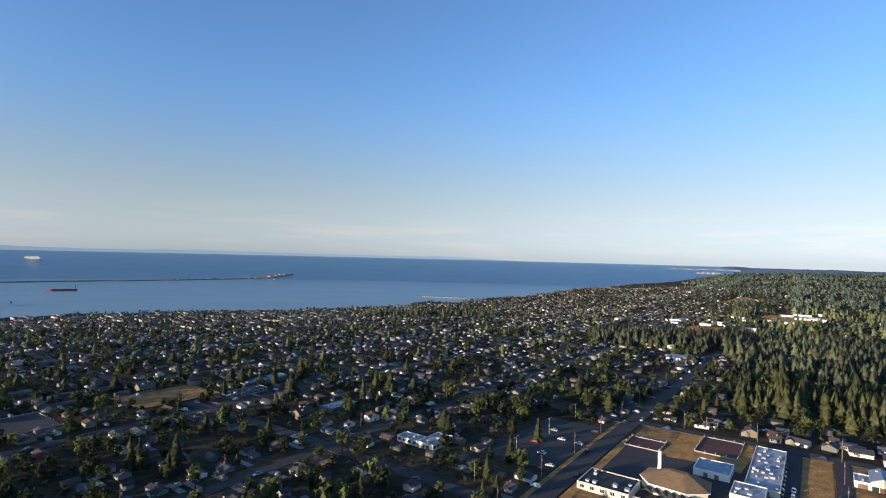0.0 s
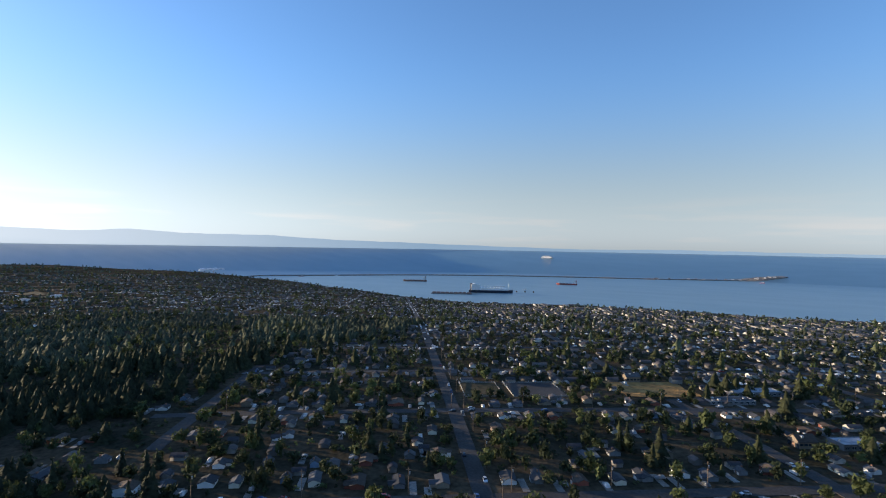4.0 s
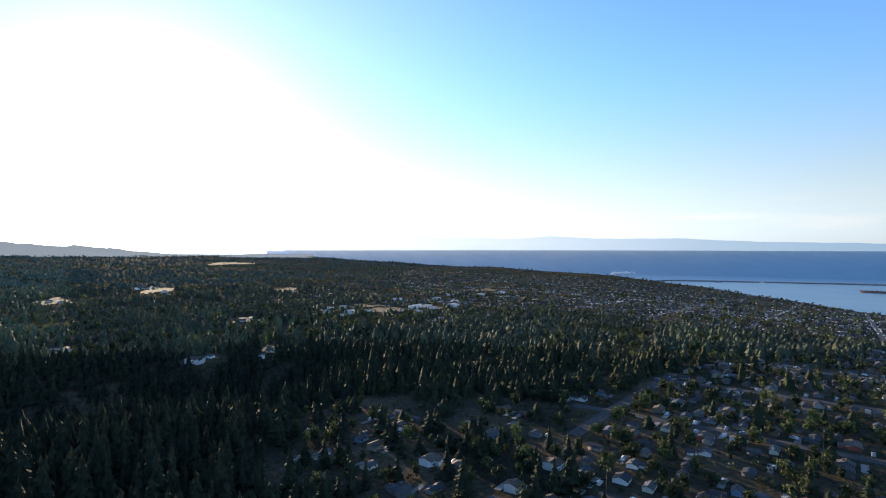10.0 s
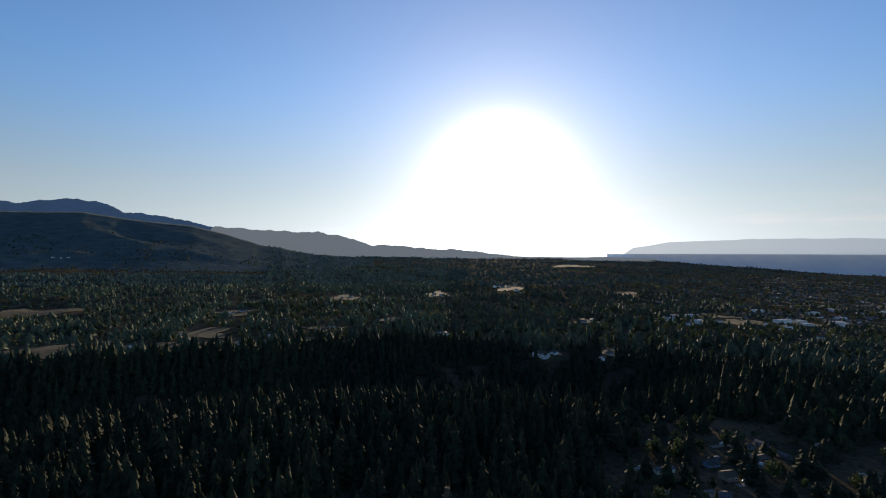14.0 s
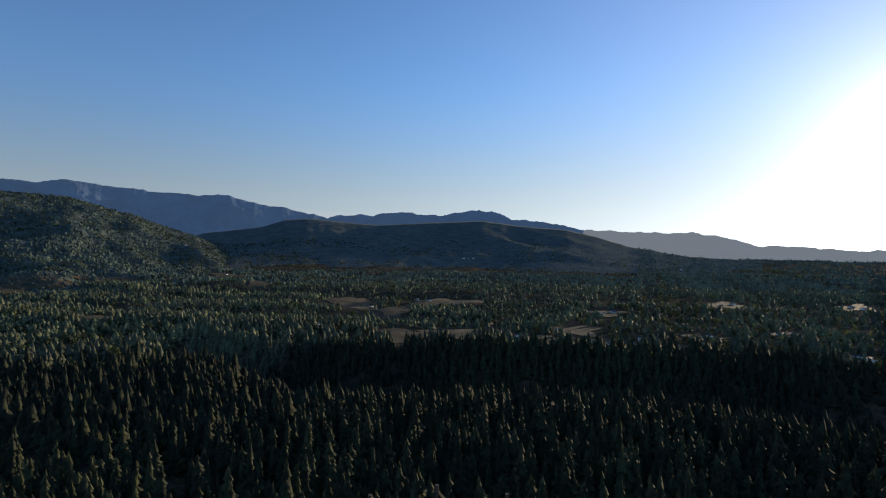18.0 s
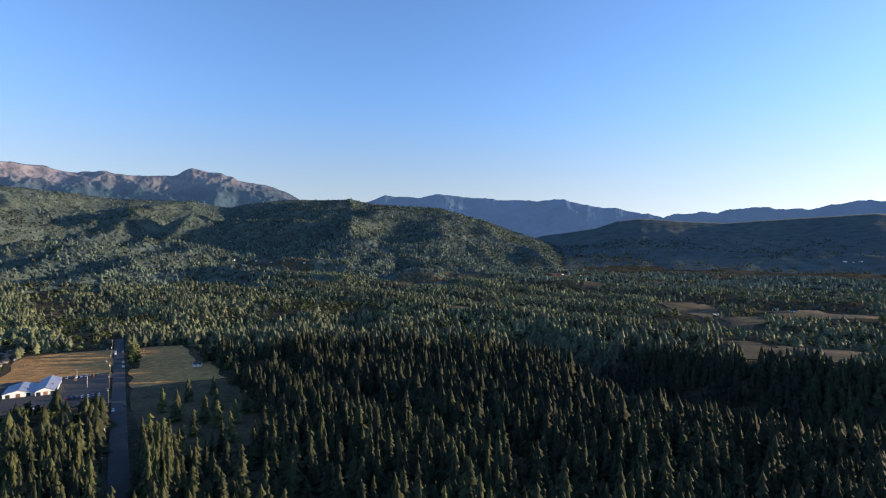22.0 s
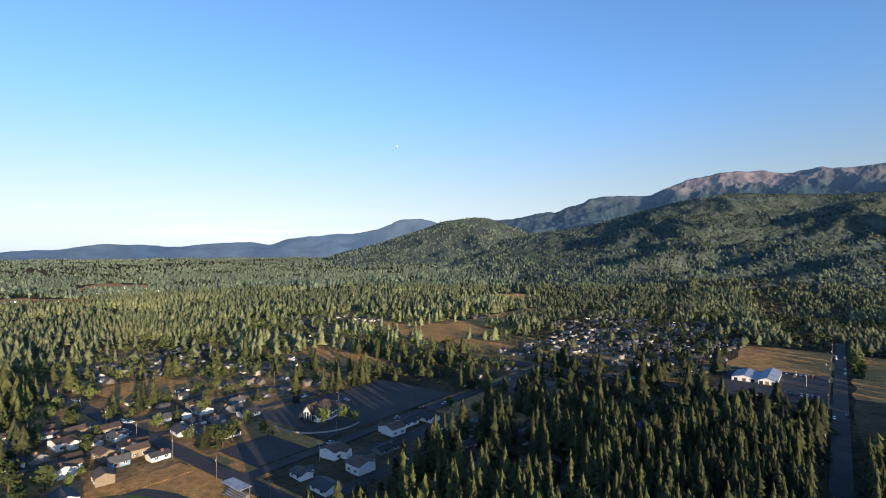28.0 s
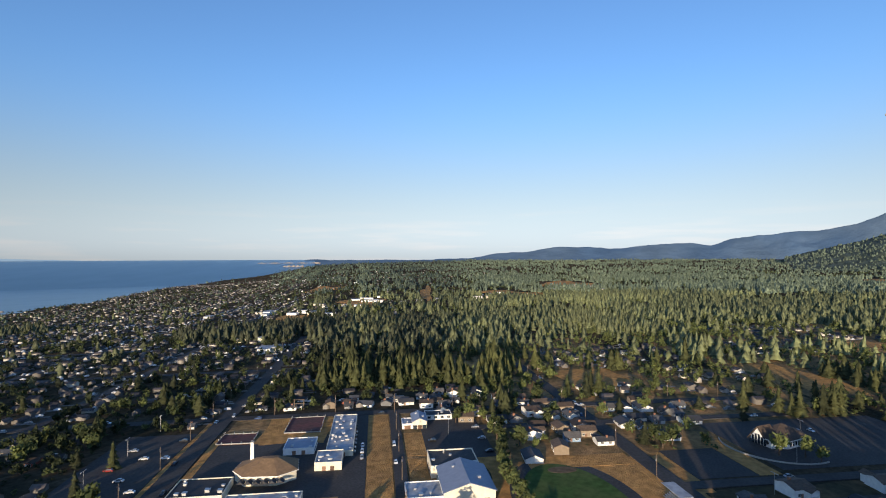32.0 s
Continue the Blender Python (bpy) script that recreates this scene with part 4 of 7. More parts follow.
def sheet(name, u0, u1, v0, v1, mat, label, lift=0.12, category="field", n=6):
    """A flat patch of ground cover with a real edge."""
    v, f = [], []
    wild = 0.03 * min(abs(u1 - u0), abs(v1 - v0)) if mat in (M_DRY, M_SHADEBROWN) and min(abs(u1 - u0), abs(v1 - v0)) > 20 else 0.0
    for i in range(n + 1):
        for j in range(n + 1):
            x, y = uv(u0 + (u1 - u0) * i / n + wild * math.sin(7 * j + u0), v0 + (v1 - v0) * j / n + wild * math.sin(5 * i + v0))
            v.append((x, y, gz(x, y) + lift))
    for i in range(n):
        for j in range(n):
            a = i * (n + 1) + j
            f.append((a, a + n + 1, a + n + 2, a + 1))
    m = len(v)
    v += [(x, y, z - 0.4) for x, y, z in v]
    f += [tuple(m + i for i in q[::-1]) for q in f]
    for i in range(n):
        f += [(i, i + 1, m + i + 1, m + i), (n * (n + 1) + i, m + n * (n + 1) + i, m + n * (n + 1) + i + 1, n * (n + 1) + i + 1)]
        a, b = i * (n + 1), (i + 1) * (n + 1)
        f += [(a, m + a, m + b, b), (a + n, b + n, m + b + n, m + a + n)]
    return tagged(new(name, mesh(name, v, f, mat)), label, category, kind="structure")


def clearing(az, r, w, d, mat, label):
    cx, cy = polar(az, r)
    n, v = 26, []
    for i in range(n):
        a = 6.2832 * i / n
        q = 0.5 * (0.8 + 0.25 * math.sin(3 * a + r) + 0.12 * math.sin(5 * a))
        p, s = w * q * math.cos(a), d * q * math.sin(a)
        x, y = cx + p * math.cos(radians(az)) - s * math.sin(radians(az)), cy + p * math.sin(radians(az)) + s * math.cos(radians(az))
        v.append((x, y, float(surf_z(x, y)) + 0.8))
    rim = list(v)
    v = [(x, y, z - 4) for x, y, z in rim]
    steps = 7
    for k in range(steps):
        q = 1 - k / steps
        for x, y, _ in rim:
            a, b = cx + (x - cx) * q, cy + (y - cy) * q
            v.append((a, b, float(surf_z(a, b)) + 0.8))
    v.append((cx, cy, float(surf_z(cx, cy)) + 0.8))
    f = []
    for k in range(steps):
        f += [(k * n + i, k * n + (i + 1) % n, (k + 1) * n + (i + 1) % n, (k + 1) * n + i) for i in range(n)]
    f += [(steps * n + i, steps * n + (i + 1) % n, (steps + 1) * n) for i in range(n)]
    return tagged(new("clearing", mesh("clearing", v, f, mat)), label, "field", kind="structure")


for az, r, w, d in FIELDS:
    # fields towards the sun and south get the darker ground with painted shade
    clearing(az, r, w, d, M_SHADEBROWN if az > 60 or az < -140 else M_DRY, "open field of dry grass between the trees")


# ---- houses ----
def gable_house(name, w, d, h, rise, wall, roof, m, label, wing=0, windows=3, garage=True, chimney=True, group="houses of the town"):
    """A house: walls with gable ends, thick roof with eaves, door, windows; the ridge runs along x."""
    ob = thing(name, m, label, "house", group)
    x, y, t, e = w / 2, d / 2, 0.22, 0.45
    v = [(-x, -y, -1), (x, -y, -1), (x, y, -1), (-x, y, -1), (-x, -y, h), (x, -y, h), (x, y, h), (-x, y, h), (-x, 0, h + rise), (x, 0, h + rise)]
    f = [(0, 1, 5, 4), (2, 3, 7, 6), (1, 2, 6, 9, 5), (3, 0, 4, 8, 7), (3, 2, 1, 0), (4, 5, 9, 8), (6, 7, 8, 9)]
    spans_v, spans_f = list(v), list(f)
    if wing:
        k = len(spans_v)
        wx, wy, wh = w * 0.22, d * 0.5 + wing, h - 0.2
        c = w * 0.18
        spans_v += [(c - wx, -wy, -1), (c + wx, -wy, -1), (c + wx, 0, -1), (c - wx, 0, -1), (c - wx, -wy, wh), (c + wx, -wy, wh), (c + wx, 0, wh), (c - wx, 0, wh), (c, -wy, wh + rise * 0.8), (c, 0, wh + rise * 0.8)]
        spans_f += [tuple(k + i for i in q) for q in ((0, 1, 5, 8, 4), (1, 2, 6, 5), (3, 0, 4, 7), (3, 2, 1, 0))]
    part("wall", mesh("wall", spans_v, spans_f, wall), ob)
    ex, ey = x + e, y + e
    drop = h - rise * e / y
    rv, rf = [], []
    for s in (-1, 1):
        k = len(rv)
        rv += [(-ex, s * ey, drop + 0.02), (ex, s * ey, drop + 0.02), (ex, 0, h + rise + 0.02), (-ex, 0, h + rise + 0.02)]
        rv += [(p[0], p[1], p[2] + t) for p in rv[k:k + 4]]
        rf += [tuple(k + i for i in q) for q in ((0, 3, 2, 1), (4, 5, 6, 7), (0, 1, 5, 4), (1, 2, 6, 5), (3, 0, 4, 7), (2, 3, 7, 6))]
    if wing:
        for s in (-1, 1):
            k = len(rv)
            rv += [(c + s * (wx + e), -wy - e, wh - 0.3), (c + s * (wx + e), 0.2, wh - 0.3), (c, 0.2, wh + rise * 0.8 + 0.05), (c, -wy - e, wh + rise * 0.8 + 0.05)]
            rv += [(p[0], p[1], p[2] + t) for p in rv[k:k + 4]]
            rf += [tuple(k + i for i in q) for q in ((0, 3, 2, 1), (4, 5, 6, 7), (0, 1, 5, 4), (1, 2, 6, 5), (3, 0, 4, 7), (2, 3, 7, 6))]
    part("roof", mesh("roof", rv, rf, roof), ob)
    if chimney:
        part("chimney", boxes("chimney", M_BRICK, (-x * 0.4, -x * 0.4 + 0.8, 0.3, 1.1, h + rise * 0.3, h + rise + 1.0), (-x * 0.4 - 0.1, -x * 0.4 + 0.9, 0.2, 1.2, h + rise + 1.0, h + rise + 1.15)), ob)
    pane = boxes("window", M_GLASS, (-0.75, 0.75, -0.03, 0.03, -0.6, 0.6))
    trim = boxes("window_frame", M_WHITE, (-0.87, 0.87, -0.05, 0.05, 0.6, 0.72), (-0.87, 0.87, -0.05, 0.05, -0.72, -0.6), (-0.87, -0.75, -0.05, 0.05, -0.6, 0.6), (0.75, 0.87, -0.05, 0.05, -0.6, 0.6), (-0.04, 0.04, -0.05, 0.05, -0.6, 0.6))
    front = -wy if wing else -y
    for i in range(windows):
        px = -x + w * (i + 0.5) / windows
        for s in (-1, 1):
            if wing and s < 0 and abs(px - c) < wx + 0.9:
                continue
            wd = part("window", pane, ob, m=pose(px, s * (y + 0.03), min(1.5, h - 1)))
            part("window_frame", trim, wd)
    part("door", boxes("door", M_DOOR, (-0.5, 0.5, -0.05, 0.05, 0.0, 2.05), (0.3, 0.4, -0.1, -0.05, 0.95, 1.05)), ob, m=pose(-x * 0.25, -y - 0.05, 0.05))
    if garage:
        gxx = c if wing else x * 0.62
        part("garage_door", boxes("garage_door", M_GARAGE, (-1.3, 1.3, -0.05, 0.04, 0.0, 0.5), (-1.3, 1.3, -0.05, 0.04, 0.53, 1.03), (-1.3, 1.3, -0.05, 0.04, 1.06, 1.56), (-1.3, 1.3, -0.05, 0.04, 1.59, 2.1)), ob, m=pose(gxx, front - 0.06, 0.0))
    return ob


FAR = pose(0, 0, -400)
KINDS = [(13, 9, 2.8, 2.0, M_WHITE, M_ROOFG, "white single-storey house with a grey shingle roof", 3.0), (11, 8.5, 4.6, 2.4, M_TAN, M_ROOFB, "tan two-storey house with a brown shingle roof", 0),
         (15, 8, 2.7, 1.7, M_GREYSIDE, M_ROOFD, "grey low house with a dark shingle roof", 2.5), (12, 9, 2.9, 2.6, M_WHITE, M_ROOFD, "white house with a steep dark roof", 0),
         (10, 8, 3.0, 3.2, M_BLUESIDE, M_ROOFG, "blue cottage with a steep grey roof", 0), (14, 9, 2.8, 1.9, M_RED, M_ROOFB, "red-brown ranch house with a brown roof", 3.0),
         (12, 10, 5.0, 2.2, M_WHITE, M_ROOFB, "white two-storey house with a brown roof", 2.5), (16, 9, 2.8, 1.6, M_CREAM, M_ROOFG, "cream ranch house with a wide grey roof", 0),
         (9, 8, 2.8, 2.8, M_GREYSIDE, M_ROOFG, "small grey house with a gabled roof", 0), (13, 8, 3.0, 2.0, M_TAN, M_ROOFD, "tan house with a dark roof and garage", 3.0)]

lots = []
rng = np.random.default_rng(11)
for k in range(-8, len(US)):
    u_here = 92 + 112 * (k + 1)
    for row in (-15, 15):
        for v in np.arange(-2200, 3300, 15.5):
            lots.append((u_here + row + rng.normal() * 2.0, v + rng.normal() * 1.6, 180 if row < 0 else 0))
    for row in (-38, 38):                          # back-lot houses along the alleys
        for v in np.arange(-2200, 3300, 16.0):
            lots.append((u_here + row + rng.normal() * 2.5, v + rng.normal() * 3.0, 0 if row < 0 else 180))
    for row in (-50, -27, 27, 50):                 # sheds
        for v in np.arange(-2200, 3300, 18.0):
            lots.append((u_here + row + rng.normal() * 2.5, v + rng.normal() * 4.0, 360))
grid_lots = len(lots)
for u0, u1, v0, v1, d in BLOCKS:                            # rows of small lots
    for row, u in enumerate(np.arange(u0 + 8, u1 - 5, 20.0)):
        for v in np.arange(v0 + 7, v1 - 5, 15.0):
            lots.append((u + rng.normal() * 1.5, v + rng.normal() * 1.5, 180 * (row % 2) + 90 * int(rng.random() < 0.3)))
lots = np.array(lots)
from_block = np.arange(len(lots)) >= grid_lots
lx, ly = lots[:, 0] * U[0] + lots[:, 1] * V[0], lots[:, 0] * U[1] + lots[:, 1] * V[1]
laz, lr = azr(lx, ly)
rate = np.where(np.abs(lots[:, 0] - np.round((lots[:, 0] - 92) / 112) * 112 - 92) > 20, 0.62, 0.92)
rate = np.where(lots[:, 2] == 360, 0.5, rate)
rate = rate * np.where(lr > 1300, 0.6, 1.0)
rate = np.where(from_block, 0.85, np.where(blocks(lx, ly) > 0, 0, rate))
rate = np.where((lots[:, 2] == 360) & (lr > 750), 0, rate)
keep = (rng.random(len(lots)) < town(lx, ly) * rate) & (lr < coast(laz) - 40) & (lr > 165) & ~on_road(lx, ly, 5.5)
lots, lx, ly, laz, lr, from_block = lots[keep], lx[keep], ly[keep], laz[keep], lr[keep], from_block[keep]
order = np.argsort(lr)
NEAR_HOUSES = 170
near = [i for i in order if lots[i, 2] != 360][:NEAR_HOUSES]
protos = [gable_house("house", k[0] * 0.70, k[1] * 0.72, k[2] * 0.86, k[3] * 0.72, *k[4:6], FAR, k[6], wing=k[7], windows=2, garage=i % 3 != 1, chimney=i % 2 == 0) for i, k in enumerate(KINDS)]
used = [False] * len(KINDS)
for n, i in enumerate(near):
    k = int(rng.choice(len(KINDS), p=(0.09, 0.13, 0.15, 0.08, 0.10, 0.13, 0.05, 0.07, 0.10, 0.10)))
    m = pose(float(lx[i]), float(ly[i]), gz(lx[i], ly[i]) + 0.15, 0, 0, GRID - 90 + lots[i, 2] + rng.normal() * 3)
    if not from_block[i]:
        m = m @ Matrix.Diagonal((*rng.uniform(0.72, 1.05, 2), 0.80, 1))
    if used[k]:
        copy_thing(protos[k], m)
    else:
        protos[k].matrix_basis, used[k] = m, True

rest = np.ones(len(lots), bool)
rest[near] = False
rx, ry = lx[rest], ly[rest]
rz = land_z(rx, ry)


def plain_house(w, d, h, rise):
    x, y = w / 2, d / 2
    v = [(-x, -y, -1.5), (x, -y, -1.5), (x, y, -1.5), (-x, y, -1.5), (-x, -y, h), (x, -y, h), (x, y, h), (-x, y, h), (-x, 0, h + rise), (x, 0, h + rise)]
    f = [(0, 1, 5), (0, 5, 4), (2, 3, 7), (2, 7, 6), (1, 2, 6), (1, 6, 5), (5, 6, 9), (3, 0, 4), (3, 4, 7), (4, 8, 7)]
    q = [(-x - .4, -y - .4, h - 0.25), (x + .4, -y - .4, h - 0.25), (x + .4, 0, h + rise + .1), (-x - .4, 0, h + rise + .1), (x + .4, y + .4, h - 0.25), (-x - .4, y + .4, h - 0.25)]
    return (np.array(v), np.array(f)), (np.array(q), np.array([(0, 1, 2), (0, 2, 3), (3, 2, 4), (3, 4, 5)]))


forms = [plain_house(k[0] * 0.66, k[1] * 0.68, k[2] * 0.85, k[3] * 0.7) for k in KINDS] + [plain_house(6, 5, 2.4, 1.2), plain_house(24, 14, 4, 0.4), plain_house(34, 16, 5, 0.5)]
pick = np.where(lots[rest, 2] == 360, 10, rng.integers(0, 10, rest.sum()))
centre = inside(laz[rest], -4, 27, 3) * inside(lr[rest], 850, 1750, 60)
pick = np.where(rng.random(rest.sum()) < centre * 0.35, rng.integers(11, 13, rest.sum()), pick)
turns = np.radians(GRID - 90 + lots[rest, 2] + rng.normal(size=rest.sum()) * 3) + np.where(rng.random(rest.sum()) < 0.35, np.pi / 2, 0)
size = np.stack([0.70 + 0.38 * rng.random(rest.sum()), 0.70 + 0.28 * rng.random(rest.sum())], -1)
pos = np.stack([rx, ry, rz], -1)
tone = rng.random(rest.sum())
far_houses = thing("far_houses", pose(0, 0, 0), "many small gabled houses of the town in pale and grey tones", "houses", kind="stuff")
v, f, t = gather([a for a, b in forms], pick, pos, size, turns, tone ** 4.4)
part("wall", mesh("wall", v, f, M_HOUSEMIX, t), far_houses)
v, f, t = gather([b for a, b in forms], pick, pos, size, turns, rng.random(rest.sum()) ** 2.2)
part("roof", mesh("roof", v, f, M_ROOFMIX, t), far_houses)


# lone houses of the valley and the hillsides, by heading and distance
LONE = [(106.2, 1450), (105.4, 1440), (106.8, 1430), (104.6, 1500), (88.3, 850), (87.2, 842), (90.1, 872), (84.6, 900), (82.2, 890), (80.6, 910),
        (-60.5, 1350), (-61.4, 1365), (-63.0, 1380), (-59.2, 1340), (-66.5, 1400), (-68.0, 1420), (-45.5, 1850), (-47.0, 1870), (-43.8, 1880), (-73.0, 1830), (-70.5, 1850), (-148.1, 512)]
LONE += [(az, sight(az, dip)) for az, dip in ((-150.9, 0.62), (-151.4, 0.7), (-152.3, 1.2), (-153.6, 0.75), (-156.3, 0.4), (-157.2, 0.35), (-155.0, 0.9), (-158.4, 1.0), (173.9, 2.2), (173.2, 2.15), (172.1, 2.3), (168.3, 2.2),
         (159.2, 5.9), (159.6, 6.4), (154.3, 5.2), (152.9, 5.3), (158.8, 7.3), (165.0, 7.6), (164.4, 7.7), (143.4, 9.15), (144.6, 9.1), (145.2, 8.9), (146.0, 9.2), (139.4, 8.3), (135.0, 9.5), (133.6, 9.6), (130.6, 9.0), (129.0, 7.2), (128.5, 10.0), (-179.0, -0.8), (177.6, -0.75))]
LONE += [(az, sight(az, dip)) for az, dip in ((83.0, 11.2), (84.4, 11.3), (82.0, 10.8), (94.6, 10.9), (95.6, 11.4), (93.6, 10.4), (101.4, 11.5), (100.4, 11.1), (102.2, 11.4), (125.8, 8.5), (124.4, 8.3), (118.5, 7.7), (112.2, 9.4), (112.9, 9.1), (97.4, 7.7), (96.5, 7.5),
         (77.2, 8.2), (76.6, 7.9), (72.0, 7.8), (71.4, 7.7), (123.4, 5.3), (122.4, 5.1), (113.4, 4.9), (112.6, 5.0), (134.5, 6.5), (133.4, 6.3), (104.1, 4.7), (104.5, 4.5), (105.9, 4.1), (106.1, 4.0), (126.9, 1.8), (122.3, 1.5), (148.6, 0.75), (148.1, 0.7), (149.2, 0.7), (131.2, 9.4), (131.8, 9.5), (135.6, 9.6))]
for az, r in LONE:
    x, y = (float(q) for q in polar(az, r))
    k = int(rng.choice((0, 3, 6, 7)))
    copy_thing(protos[k], pose(x, y, float(surf_z(x, y)) + 0.6, 0, 0, float(rng.uniform(0, 360))))
# houses behind the school and past the ball field, each where it stands, in u and v
EAST = [(-97, 321), (-108, 337), (-108, 315), (-119, 312), (-121, 327), (-98, 345), (-120, 296), (-116, 280), (-120, 266), (-84, 280), (-93, 258), (-91, 292), (-76, 250), (-83, 309), (-72, 310), (-81, 340), (-45, 347), (-41, 363), (-55, 373),
        (-71, 371), (-33, 348), (-7, 356), (-20, 357), (7, 355), (30, 356), (18, 353), (56, 354), (-159, 323), (-174, 335), (-145, 293), (-156, 302), (-167, 296), (-182, 312), (-159, 268), (-148, 323), (-188, 380), (-144, 445), (-153, 377), (-17, 364), (-32, 369), (-45, 380), (-59, 378), (-73, 379), (-84, 356), (-60, 326), (-42, 333), (-54, 314), (-117, 343), (-105, 273), (-104, 287), (-116, 288), (-186, 307), (-186, 293), (-196, 322), (-172, 322)]
SHADED = [(-149, 193), (-147, 174), (-174, 200), (-170, 177), (-195, 184), (-216, 199), (-232, 203), (-246, 198), (-238, 174)]
placed = []
for n, (u, v) in enumerate(EAST + SHADED):
    x, y = uv(u, v)
    placed.append((x, y))
    k = int(rng.choice((0, 1, 3, 4, 6, 7, 8))) if n < len(EAST) else int(rng.choice((6, 0, 2, 3)))
    big = 1.3 if v < 345 else 1.15
    copy_thing(protos[k], pose(float(x), float(y), gz(x, y) + 0.2, 0, 0, GRID - 90 + float(rng.choice((0, 90, 180))) + float(rng.normal() * 5)) @ Matrix.Diagonal((big, big, big * 0.86, 1)))
x, y = uv(-305, 85)
placed.append((x, y))
gable_house("house", 11, 8, 2.6, 1.8, M_GREYSIDE, M_TARP, pose(float(x), float(y), gz(x, y) + 0.2, 0, 0, GRID), "grey house under a bright blue tarpaulin roof among firs", windows=2)
LX, LY = np.array([polar(az, r) for az, r in LONE] + placed).T
HX, HY = np.concatenate([rx, lx[near], LX]), np.concatenate([ry, ly[near], LY])


# ---- woods ----
def off_houses(x, y, gap=9.0):
    """True where no house stands nearby, by a coarse grid."""
    cell = {}
    for a, b in zip(HX, HY):
        cell.setdefault((int(a // 20), int(b // 20)), []).append((a, b))
    ok = np.ones(len(x), bool)
    for i, (a, b) in enumerate(zip(x, y)):
        for p in range(-1, 2):
            for q in range(-1, 2):
                for c, d in cell.get((int(a // 20) + p, int(b // 20) + q), ()):
                    if (a - c) ** 2 + (b - d) ** 2 < gap * gap:
                        ok[i] = False
    return ok


def grove(name, r0, r1, per, forms, height, width, label, gain=1.0, tree_kind="fir", near_out=None):
    x, y = sample(r0, r1, per)
    want = forest(x, y) if tree_kind == "fir" else broad(x, y)
    k = (rng.random(len(x)) < want * gain) & ~on_road(x, y, 4.0)
    x, y = x[k], y[k]
    if r0 < 900:
        k = off_houses(x, y, 6.5)
        x, y = x[k], y[k]
    n = len(x)
    clump = 0.5 + 0.5 * wobble(x, y, 45.0, 2.0)
    stand = 0.5 + 0.5 * wobble(x, y, 120.0, 7.0)
    h = height * (0.56 + 0.30 * rng.random(n) + 0.12 * clump + 0.30 * stand)
    h = h * rng.choice((0.5, 0.72, 0.95, 1.0, 1.08, 1.34), n)
    w = width * (0.70 + 0.65 * rng.random(n)) * (h / height) ** 0.5
    tone = np.clip(0.38 * rng.random(n) ** 1.6 + 0.7 * np.clip(wobble(x, y, 110.0), 0, 1) + 0.3 * np.clip(wobble(x, y, 420.0, 1.0), -0.3, 1), 0, 1)
    if tree_kind == "leaf":
        # garden crowns toned darker, the town's long shade put into the colour
        tone = np.clip(0.9 * rng.random(n) ** 3.5 + 0.35 * np.clip(wobble(x, y, 90.0), 0, 1) * np.where(town(x, y) > 0.3, 0.3, 1.0), 0, 1)
        tone = np.clip(tone + 0.5 * inside(np.degrees(np.arctan2(-x, y)), -112, -60, 5) * inside(np.hypot(x, y), 280, 1200, 60), 0, 1)      # crowns lightened towards the east, evening sun on them put into the tone
    else:
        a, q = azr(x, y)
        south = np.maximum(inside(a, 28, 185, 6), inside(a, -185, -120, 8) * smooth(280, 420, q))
        tone = np.clip(tone * (1 - 0.58 * south) + 0.45 * inside(a, -110, -63, 6) * smooth(340, 470, q), 0, 1)      # front sunlight painted into the eastern tones, side shade into the southern
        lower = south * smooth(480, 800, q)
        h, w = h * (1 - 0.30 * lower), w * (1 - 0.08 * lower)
        # far stands darker on the sunward west, shade put into the tone
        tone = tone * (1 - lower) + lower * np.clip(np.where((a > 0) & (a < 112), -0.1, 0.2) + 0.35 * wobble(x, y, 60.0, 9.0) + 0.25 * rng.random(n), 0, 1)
        h = h * np.where((town(x, y) > 0.25) & (np.hypot(x, y) < 2600), 0.72, 1.0) * (1 - 0.25 * ravine(x, y))                 # smaller firs in the gardens
        old = (np.degrees(np.arctan2(-x, y)) < -97) & (np.degrees(np.arctan2(-x, y)) > -146) & (np.hypot(x, y) < 430)      # tall old stand
        # a third of these crowns toned lighter, as if catching the sun
        w, h, tone = w * np.where(old, 1.12, 1.0), h * np.where(old, 0.98, 1.0), np.clip(tone + np.where(old, 0.04 + 0.32 * (rng.random(n) < 0.35), 0.0), 0, 1)
        # heights raised so that these shadows cover the estate to the east
        under = (np.hypot(x, y) < 290) & (np.degrees(np.arctan2(-x, y)) < -80) & (np.degrees(np.arctan2(-x, y)) > -146)
        h = np.where(under, rng.uniform(20, 28, n), h)
        k = ~old | under | (rng.random(n) < 0.6)
        x, y, h, w, tone, n = x[k], y[k], h[k], w[k], tone[k], int(k.sum())
    return x, y, h, w, tone, rng.integers(0, len(forms), n), rng.random(n) * 6.2832


